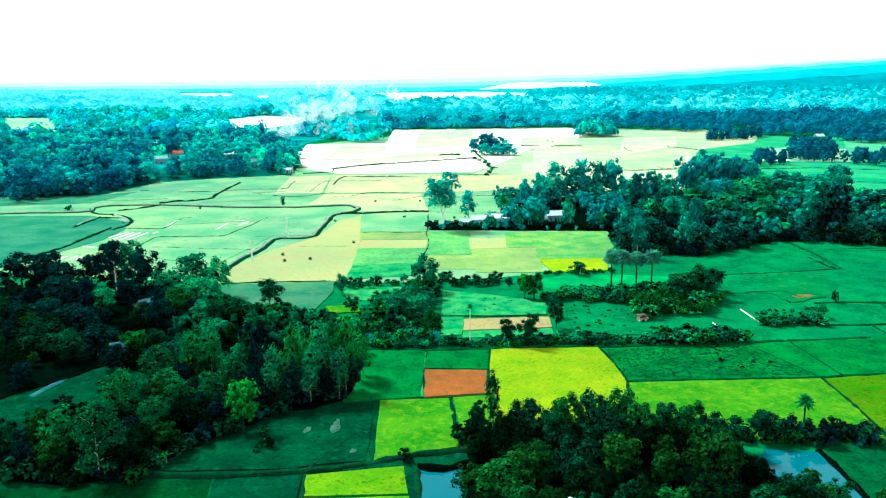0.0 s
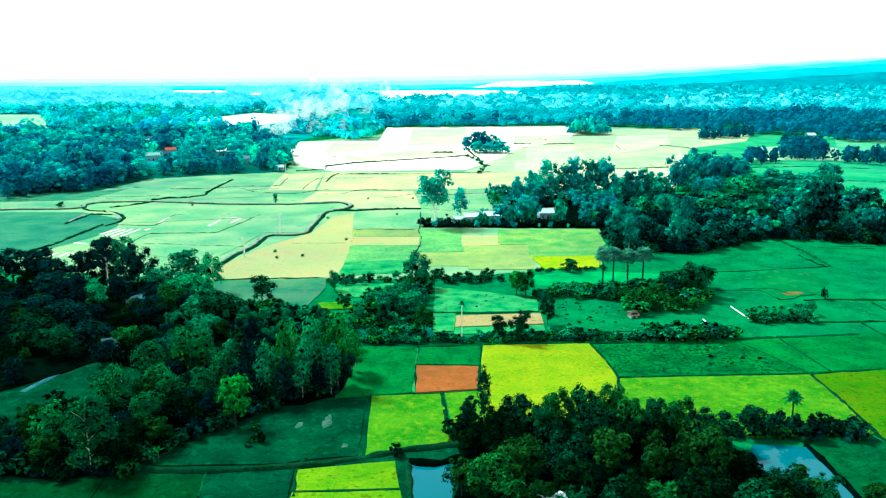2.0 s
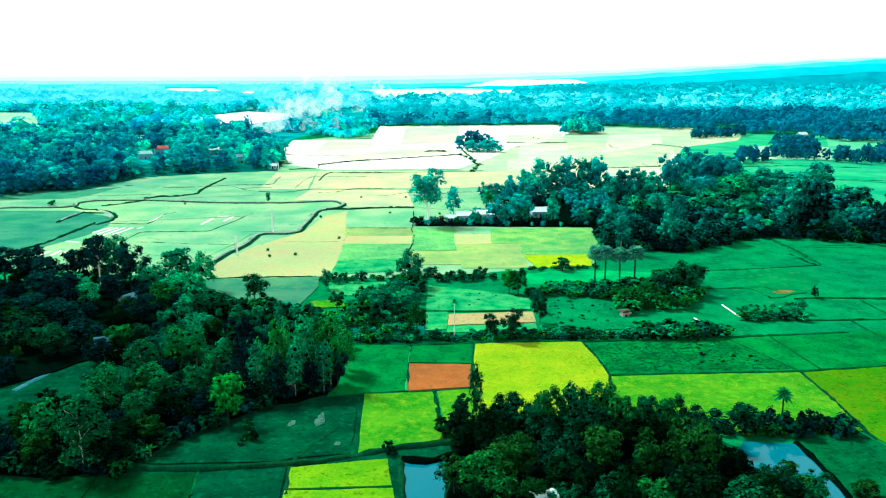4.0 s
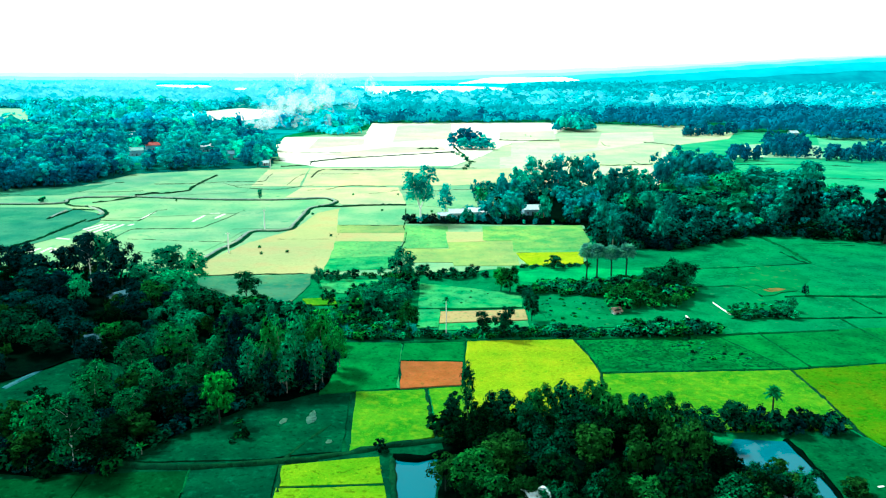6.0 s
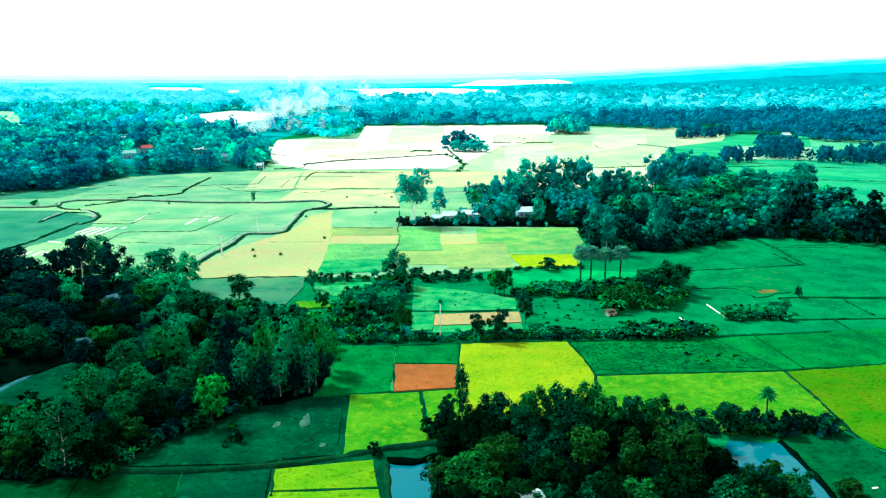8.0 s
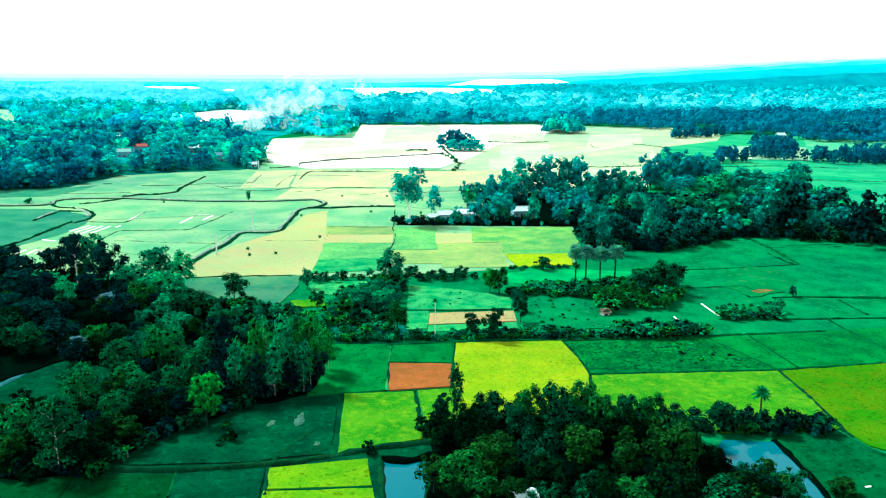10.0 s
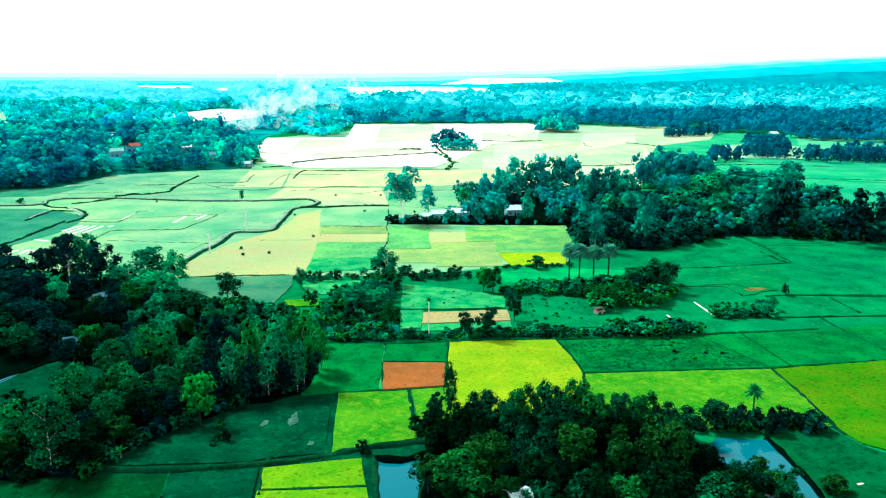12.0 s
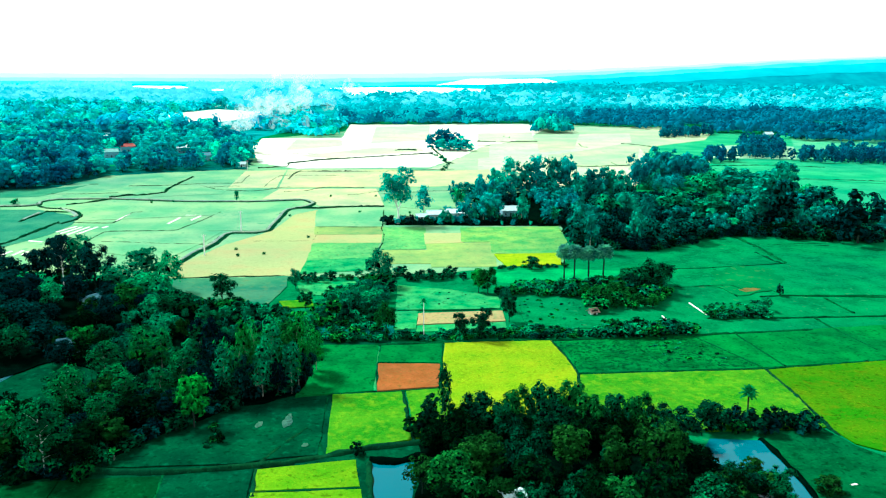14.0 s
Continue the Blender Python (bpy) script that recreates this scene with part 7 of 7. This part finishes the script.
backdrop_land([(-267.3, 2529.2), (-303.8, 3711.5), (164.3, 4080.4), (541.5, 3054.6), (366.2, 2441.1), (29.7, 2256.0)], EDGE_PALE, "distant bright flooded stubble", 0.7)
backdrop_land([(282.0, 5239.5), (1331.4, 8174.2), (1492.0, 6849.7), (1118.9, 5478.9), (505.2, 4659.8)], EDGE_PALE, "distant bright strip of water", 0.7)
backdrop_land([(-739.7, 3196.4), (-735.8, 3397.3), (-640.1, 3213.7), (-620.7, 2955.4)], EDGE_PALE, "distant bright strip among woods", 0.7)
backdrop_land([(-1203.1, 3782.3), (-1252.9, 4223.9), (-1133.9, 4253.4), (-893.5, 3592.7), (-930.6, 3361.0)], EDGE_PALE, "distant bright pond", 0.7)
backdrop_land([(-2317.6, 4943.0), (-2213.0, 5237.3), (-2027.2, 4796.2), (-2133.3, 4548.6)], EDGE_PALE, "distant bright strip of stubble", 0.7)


def hill(x0, x1, y, tops, material, label):
    """A long ridge: a wavy crest over a sloping front, thick from front to back."""
    verts, faces, n = [], [], 160
    for i in range(n + 1):
        k = i / n
        x = x0 + (x1 - x0) * k
        j = k * (len(tops) - 1)
        a = min(int(j), len(tops) - 2)
        e = (1 - math.cos(math.pi * (j - a))) / 2
        h = tops[a] * (1 - e) + tops[a + 1] * e + 4 * noise.noise((x * 0.006, y, 0)) + 2 * noise.noise((x * 0.03, y, 4))
        verts += [(x, y - 260, -1), (x, y - 90, h * 0.6), (x, y, max(h, 1)), (x, y + 150, -1)]
        if i:
            for q in range(3):
                b = i * 4 + q
                faces.append((b - 4, b, b + 1, b - 3))
    ob = new("backdrop_hill", mesh_of("backdrop_hill", verts, faces, material, True))
    return tagged(ob, label, "hill", kind="structure")


# ridges stacked ever paler to build horizon haze; tops fit the camera's view
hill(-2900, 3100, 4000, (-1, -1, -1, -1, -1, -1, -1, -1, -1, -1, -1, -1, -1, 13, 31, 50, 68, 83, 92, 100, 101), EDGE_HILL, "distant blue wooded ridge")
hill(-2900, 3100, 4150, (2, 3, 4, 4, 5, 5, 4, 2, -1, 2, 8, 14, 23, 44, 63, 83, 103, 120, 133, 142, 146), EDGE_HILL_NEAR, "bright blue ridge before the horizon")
hill(-2900, 3100, 4300, (-1, -1, -1, -1, -1, -1, -1, -1, -1, -1, -1, 39, 41, -1, -1, -1, -1, -1, -1, -1, -1), EDGE_PALE, "glowing ridge filling the bright strip before the horizon")
hill(-2900, 3100, 4450, (12, 13, 14, 14, 15, 15, 15, 14, 13, 17, 22, 31, 46, 62, 78, 97, 117, 135, 152, 162, 171), EDGE_HILL_MID, "far blue ridge layer grading the horizon haze")
hill(-2900, 3100, 4600, (28, 29, 30, 30, 31, 31, 32, 32, 32, 37, 42, 51, 61, 75, 91, 108, 127, 144, 159, 171, 180), EDGE_HILL_PALE, "farther pale ridge layer grading the horizon haze")
hill(-2900, 3100, 4750, (49, 49, 50, 51, 51, 52, 53, 55, 56, 60, 64, 71, 80, 91, 104, 118, 136, 152, 166, 178, 187), EDGE_HILL_LAST, "farthest pale ridge layer grading the horizon haze")


# ---- houses, poles and other small things ----
def box(bm, x0, y0, z0, x1, y1, z1):
    """A box with slightly rounded edges inside a bmesh."""
    got = bmesh.ops.create_cube(bm, size=1.0)["verts"]
    for v in got:
        v.co = Vector(((x0 + x1) / 2 + v.co.x * (x1 - x0), (y0 + y1) / 2 + v.co.y * (y1 - y0), (z0 + z1) / 2 + v.co.z * (z1 - z0)))
    return got


def gable_roof(w, d, h, rise, ribs):
    """Two corrugated slopes with an overhang, thick edges and a ridge cap."""
    bm = bmesh.new()
    n = ribs * 2
    for side in (-1, 1):
        rows = []
        for i in range(n + 1):
            x = -w / 2 - 0.5 + (w + 1.0) * i / n
            lift = 0.05 if i % 2 else 0.0
            rows.append([bm.verts.new((x, side * (d / 2 + 0.6), h - 0.25 + lift)), bm.verts.new((x, 0, h + rise + lift)), bm.verts.new((x, 0, h + rise + lift - 0.08)), bm.verts.new((x, side * (d / 2 + 0.6), h - 0.33 + lift))])
        for a, b in zip(rows, rows[1:]):
            for k in range(4):
                bm.faces.new((a[k], b[k], b[(k + 1) % 4], a[(k + 1) % 4]))
        for r in (rows[0], rows[-1]):
            bm.faces.new(r)
    return bm


def house(x, y, w, d, h, turn, roof_material, label, rise=1.4, wall_material=WALL_MUD):
    """A small homestead house: walls with gables, a corrugated roof, a door and two shuttered windows."""
    thing = new("house")
    thing.matrix_basis = pose(x, y, 0, 0, 0, turn)
    bm = bmesh.new()
    section = [(-d / 2, -0.2), (d / 2, -0.2), (d / 2, h), (0, h + rise - 0.1), (-d / 2, h)]
    ends = [[bm.verts.new((s * w / 2, yy, zz)) for yy, zz in section] for s in (-1, 1)]
    for k in range(5):
        bm.faces.new((ends[0][k], ends[0][(k + 1) % 5], ends[1][(k + 1) % 5], ends[1][k]))
    for e in ends:
        bm.faces.new(e)
    from_bm("wall", bm, wall_material, thing)
    roof = from_bm("roof", gable_roof(w, d, h, rise, max(6, int(w * 1.2))), roof_material, thing)
    bm = bmesh.new()
    box(bm, -w / 2 - 0.5, -0.18, h + rise + 0.02, w / 2 + 0.5, 0.18, h + rise + 0.14)
    from_bm("ridge_cap", bm, roof_material, roof)
    bm = bmesh.new()
    box(bm, -0.5, -d / 2 - 0.06, 0.0, 0.5, -d / 2 + 0.02, 2.0)
    door = from_bm("door", bm, DARK, thing)
    for side in (-1, 1):
        bm = bmesh.new()
        box(bm, side * w * 0.3 - 0.45, -d / 2 - 0.05, 1.0, side * w * 0.3 + 0.45, -d / 2 + 0.02, 1.9)
        from_bm("window", bm, DARK, thing)
    return tagged(thing, label, "house", "village houses")


house(*(19.4, 415.0), 9, 6, 3.4, 4, TIN, "small house with a bright bleached tin roof in the grove")
house(*(31.8, 416.6), 13, 7, 3.8, -3, TIN, "long house with a bright bleached tin roof in the grove")
house(*(58.9, 425.0), 9, 6, 3.6, 8, TIN, "house with a bright tin roof under the trees", 1.8, WALL_TIN)
house(*(11.7, 411.7), 5, 4, 2.6, 10, TIN, "little tin-roofed outhouse beside the tall tree", 1.0)
house(*(-96.3, 255.6), 6, 5, 3.4, 62, TIN_DULL, "tin-roofed shed half hidden in the wood", 1.4, WALL_TIN)
house(*(-88.3, 213.4), 5, 4, 2.7, 25, TIN_DULL, "pale tin-roofed house half hidden in the wood", 1.4, WALL_TIN)
house(*(61.7, 244.0), 2.4, 2.0, 1.3, 20, TIN_RUST, "small hut with a rusty red roof beside the bushes", 0.8)
house(*(20.2, 126.4), 3.3, 2.9, 4.1, 15, TIN, "white tin-roofed house among the pond trees", 0.45)
house(*(446.3, 973.0), 10, 8, 3.6, 10, TIN, "far white-roofed house among trees", 2.5, WALL_TIN)
house(*(-318.2, 909.9), 12, 8, 5.0, 29, TIN, "far long house with a pale tin roof", 2.4, WALL_TIN)
house(*(-251.4, 727.0), 12, 8, 5.0, 29, TIN_FADED, "far house with a faded green-grey roof", 2.4, WALL_TIN)
house(*(-252.8, 777.7), 12, 8, 5.0, 28, TIN_RED, "far house with a red roof among trees", 2.4, WALL_TIN)
house(*(-380.5, 1158.7), 12, 8, 5.0, 28, TIN, "far pale tin roof among trees", 2.4, WALL_TIN)
house(*(-199.4, 767.0), 12, 8, 5.0, 25, TIN, "far tin-roofed house near the wood edge", 2.4, WALL_TIN)
house(*(-159.9, 698.1), 12, 8, 5.0, 23, TIN_DULL, "far dull tin roof at the wood edge", 2.4, WALL_TIN)
house(*(-124.3, 651.8), 6, 4, 2.6, 6, TIN, "pale shed at the edge of the far wood", 1.6)


def pole(x, y, h, label):
    """A tapered concrete power pole with a cross-arm, two braces and three insulators."""
    thing = new("power_pole")
    thing.matrix_basis = pose(x, y, 0, 0, 0, 20)
    verts, faces = [], []
    tube(verts, faces, [(0, 0, -0.2), (0, 0, h * 0.5), (0, 0, h)], [0.32, 0.27, 0.21], 8)
    new("post", mesh_of("post", verts, faces, POLE_WHITE)).parent = thing
    bm = bmesh.new()
    box(bm, -0.9, -0.06, h - 0.5, 0.9, 0.06, h - 0.38)
    arm = from_bm("cross_arm", bm, CONCRETE, thing)
    for k in (-0.8, 0.0, 0.8):
        bm = bmesh.new()
        bmesh.ops.create_cone(bm, cap_ends=True, segments=8, radius1=0.07, radius2=0.04, depth=0.25, matrix=Matrix.Translation((k, 0, h - 0.25 if k else h + 0.1)))
        from_bm("insulator", bm, CONCRETE, arm)
    return tagged(thing, label, "power pole", "power poles")


for x, y, h in ((-74.3, 383.4, 9.8), (-79.6, 331.9, 8.8), (-116.4, 632.7, 7.0)):
    pole(x, y, h, "pale concrete power pole standing in the stubble")


def fan_leaf(verts, faces, head, yaw, lift, stalk, reach):
    """A stiff fan leaf: a stalk and a pleated half-disc of pointed blades."""
    d = Vector((math.cos(yaw) * math.cos(lift), math.sin(yaw) * math.cos(lift), math.sin(lift)))
    side = Vector((-math.sin(yaw), math.cos(yaw), 0))
    up = side.cross(d) * -1
    hub = Vector(head) + d * stalk
    base = len(verts)
    verts += [tuple(Vector(head) + side * 0.05), tuple(Vector(head) - side * 0.05), tuple(hub)]
    faces.append((base, base + 1, base + 2))
    for k in range(9):
        a = radians(-105 + 210 * k / 8)
        tip = hub + (d * math.cos(a) + side * math.sin(a)) * reach + up * (0.12 if k % 2 else -0.12) - Vector((0, 0, 0.2 * reach))
        root = len(verts)
        b = radians(-105 + 210 * (k - 0.55) / 8), radians(-105 + 210 * (k + 0.55) / 8)
        verts += [tuple(hub), tuple(hub + (d * math.cos(b[0]) + side * math.sin(b[0])) * reach * 0.6), tuple(tip), tuple(hub + (d * math.cos(b[1]) + side * math.sin(b[1])) * reach * 0.6)]
        faces.append((root, root + 1, root + 2, root + 3))


def frond(verts, faces, head, yaw, lift, reach):
    """A drooping feathered frond of paired leaflets along an arched rib."""
    pts = []
    for k in range(9):
        t = k / 8
        r = reach * t
        z = math.sin(lift) * r - 0.34 * reach * t * t
        pts.append(Vector(head) + Vector((math.cos(yaw) * math.cos(lift) * r, math.sin(yaw) * math.cos(lift) * r, z)))
    side = Vector((-math.sin(yaw), math.cos(yaw), 0))
    for k in range(8):
        a, b = pts[k], pts[k + 1]
        w = reach * 0.22 * math.sin(math.pi * (0.15 + 0.8 * k / 8))
        for s in (-1, 1):
            root = len(verts)
            verts += [tuple(a), tuple(b), tuple(b + side * s * w - Vector((0, 0, w * 0.7))), tuple(a + side * s * w * 0.8 - Vector((0, 0, w * 0.55)))]
            faces.append((root, root + 1, root + 2, root + 3))


def palm(x, y, h, seed, fan, label, trunk=0.22, reach=1.5, leaves=34):
    rng = random.Random(seed)
    thing = new("palm_tree")
    thing.matrix_basis = pose(x, y, 0, 0, 0, rng.uniform(0, 360))
    top = h - (2.3 if fan else 0.9)
    lean = rng.uniform(-0.3, 0.3)
    verts, faces = [], []
    ks = [i / 12 for i in range(13)]
    tube(verts, faces, [(lean * k * k, 0, top * k - 0.15) for k in ks], [trunk * (1.5 - 0.6 * min(1, k * 4)) * (1.06 if i % 2 else 0.96) for i, k in enumerate(ks)], 8)
    new("trunk", mesh_of("trunk", verts, faces, BARK if fan or trunk > 0.15 else BARK_WHITE, True)).parent = thing
    verts, faces = [], []
    for i in range(leaves):
        yaw, lift = i * 2.4, radians(78 - 130 * i / leaves)
        if fan:
            fan_leaf(verts, faces, (lean, 0, top), yaw, lift, reach * rng.uniform(0.6, 0.8), reach * rng.uniform(0.7, 0.9))
        else:
            frond(verts, faces, (lean, 0, top), yaw, lift * 0.9 + 0.2, reach * rng.uniform(0.85, 1.1))
    new("crown", mesh_of("crown", verts, faces, LEAF_PALM if fan else LEAF_SHADY)).parent = thing
    return tagged(thing, label, "palm tree")


for i, (x, y, h) in enumerate(((60.5, 284.8, 13.6), (63.7, 282.4, 14.0), (68.5, 280.7, 13.7), (73.4, 279.1, 14.8))):
    tagged(palm(x, y, h, 60 + i, True, "tall fan palm with a round grey-green head", 0.3, 2.4, 48), group="fan palms")
palm(76.4, 161.6, 8.7, 70, False, "feathery grey-green palm rising from the hedge", 0.2, 2.1, 36)
palm(7.6, 222.9, 12.0, 71, False, "slender palm with a white trunk beside the bare strip", 0.13, 1.2, 14)


def banana(x, y, h, seed):
    """A clump of broad arching leaves on a short stem."""
    rng = random.Random(seed)
    thing = new("banana_plant")
    thing.matrix_basis = pose(x, y, 0, 0, 0, rng.uniform(0, 360))
    verts, faces = [], []
    tube(verts, faces, [(0, 0, -0.1), (0, 0, h * 0.3), (0, 0, h * 0.55)], [0.16, 0.13, 0.06], 7)
    new("stem", mesh_of("stem", verts, faces, BARK_PALE)).parent = thing
    for i in range(8):
        verts, faces = [], []
        yaw, lift, reach = i * 2.4, radians(70 - 7 * i), h * rng.uniform(0.45, 0.6)
        side = Vector((-math.sin(yaw), math.cos(yaw), 0))
        for k in range(6):
            t = k / 5
            c = Vector((math.cos(yaw) * math.cos(lift) * reach * t, math.sin(yaw) * math.cos(lift) * reach * t, h * 0.5 + math.sin(lift) * reach * t - 0.4 * reach * t * t))
            w = 0.3 * math.sin(math.pi * (0.12 + 0.83 * t))
            verts += [tuple(c - side * w - Vector((0, 0, w * 0.4))), tuple(c), tuple(c + side * w - Vector((0, 0, w * 0.4)))]
            if k:
                b = k * 3
                faces += [(b - 3, b - 2, b + 1, b), (b - 2, b - 1, b + 2, b + 1)]
        new("leaf", mesh_of("leaf", verts, faces, LEAF_FRESH)).parent = thing
    return tagged(thing, "banana plant with broad torn green leaves", "banana plant", "banana plants")


for i, (x, y) in enumerate(((-70.2, 144.5), (-69.0, 143.6), (-74.5, 142.8), (-55.0, 149.4), (-85.4, 205.3))):
    banana(x, y, 3.6, 80 + i)

# the power line with marker balls above the far woods
line = tagged(new("power_line"), "power cable strung with pale warning balls above far woods", "power line")
BALLS = [(189.1, 673.0, 56.3), (231.2, 659.8, 56.9), (271.2, 644.4, 57.9), (306.6, 628.4, 58.5), (339.2, 611.5, 59.5), (369.5, 593.7, 60.5)]
verts, faces = [], []
tube(verts, faces, BALLS, [0.06] * len(BALLS), 5)
new("cable", mesh_of("cable", verts, faces, DARK)).parent = line
for p in BALLS:
    bm = bmesh.new()
    bmesh.ops.create_icosphere(bm, subdivisions=2, radius=1.3, matrix=Matrix.Translation(p))
    box(bm, p[0] - 1.2, p[1] - 0.1, p[2] - 0.08, p[0] + 1.2, p[1] + 0.1, p[2] + 0.08)
    from_bm("marker_ball", bm, WHITE, line)

# lattice tower, added out of view to hold the cable up
tx, ty, tz = (404.6, 570.4, 61.6)
for sx in (-1, 1):
    for sy in (-1, 1):
        verts, faces = [], []
        tube(verts, faces, [(tx + sx * 4, ty + sy * 4, -0.3), (tx + sx * 0.6, ty + sy * 0.6, tz + 6)], [0.2, 0.12], 5)
        new("tower_leg", mesh_of("tower_leg", verts, faces, CONCRETE)).parent = line
verts, faces = [], []
for i in range(10):
    z0, z1 = (tz + 6) * i / 10, (tz + 6) * (i + 1) / 10
    w0, w1 = 4 - 3.4 * i / 10, 4 - 3.4 * (i + 1) / 10
    for sx, sy, ex, ey in ((-1, -1, 1, -1), (1, -1, 1, 1), (1, 1, -1, 1), (-1, 1, -1, -1)):
        tube(verts, faces, [(tx + sx * w0, ty + sy * w0, z0), (tx + ex * w1, ty + ey * w1, z1)], [0.08, 0.08], 4)
tube(verts, faces, [BALLS[-1], (tx, ty, tz)], [0.06, 0.06], 5)
new("tower_lattice", mesh_of("tower_lattice", verts, faces, CONCRETE)).parent = line

# an unidentified white thing on the grass, built as a rounded block
bm = bmesh.new()
box(bm, -0.8, -0.35, 0.15, 0.8, 0.35, 0.42)
bmesh.ops.bevel(bm, geom=bm.edges[:], offset=0.1, segments=2, affect="EDGES")
sheet = from_bm("white_sack", bm, CONCRETE)
sheet.matrix_basis = pose(*(85.0, 133.8), 0, 0, 0, 15)
tagged(sheet, "small white block lying on the grassy bank", "sack")

# thin smoke from a field fire
rng = np.random.default_rng(90)
n = 170
k = rng.uniform(0, 1, n) ** 1.6
a, b = Vector((-201.3, 975.9, 6.0)), Vector((-121.3, 1015.9, 50.0))
c = np.array([a.lerp(b, float(t)) for t in k]) + rng.normal(size=(n, 3)) * (6 + 14 * k)[:, None] * (1.3, 0.4, 0.6)
c[:, 2] = np.maximum(c[:, 2], 4)
s = (3.5 + 7 * k)[:, None] * rng.uniform(0.7, 1.3, (n, 1))
u = rng.normal(size=(n, 3)) * (1, 0.3, 1)
u /= np.linalg.norm(u, axis=1)[:, None]
v = np.cross(u, rng.normal(size=(n, 3)))
v /= np.linalg.norm(v, axis=1)[:, None]
ring = [c + u * s * math.cos(q * math.tau / 7) + v * s * math.sin(q * math.tau / 7) for q in range(7)]
verts = np.stack(ring, axis=1).reshape(-1, 3)
tagged(new("smoke", mesh_of("smoke", verts.tolist(), np.arange(n * 7).reshape(-1, 7).tolist(), SMOKE)), "thin white smoke drifting from a field fire", "smoke", kind="stuff")
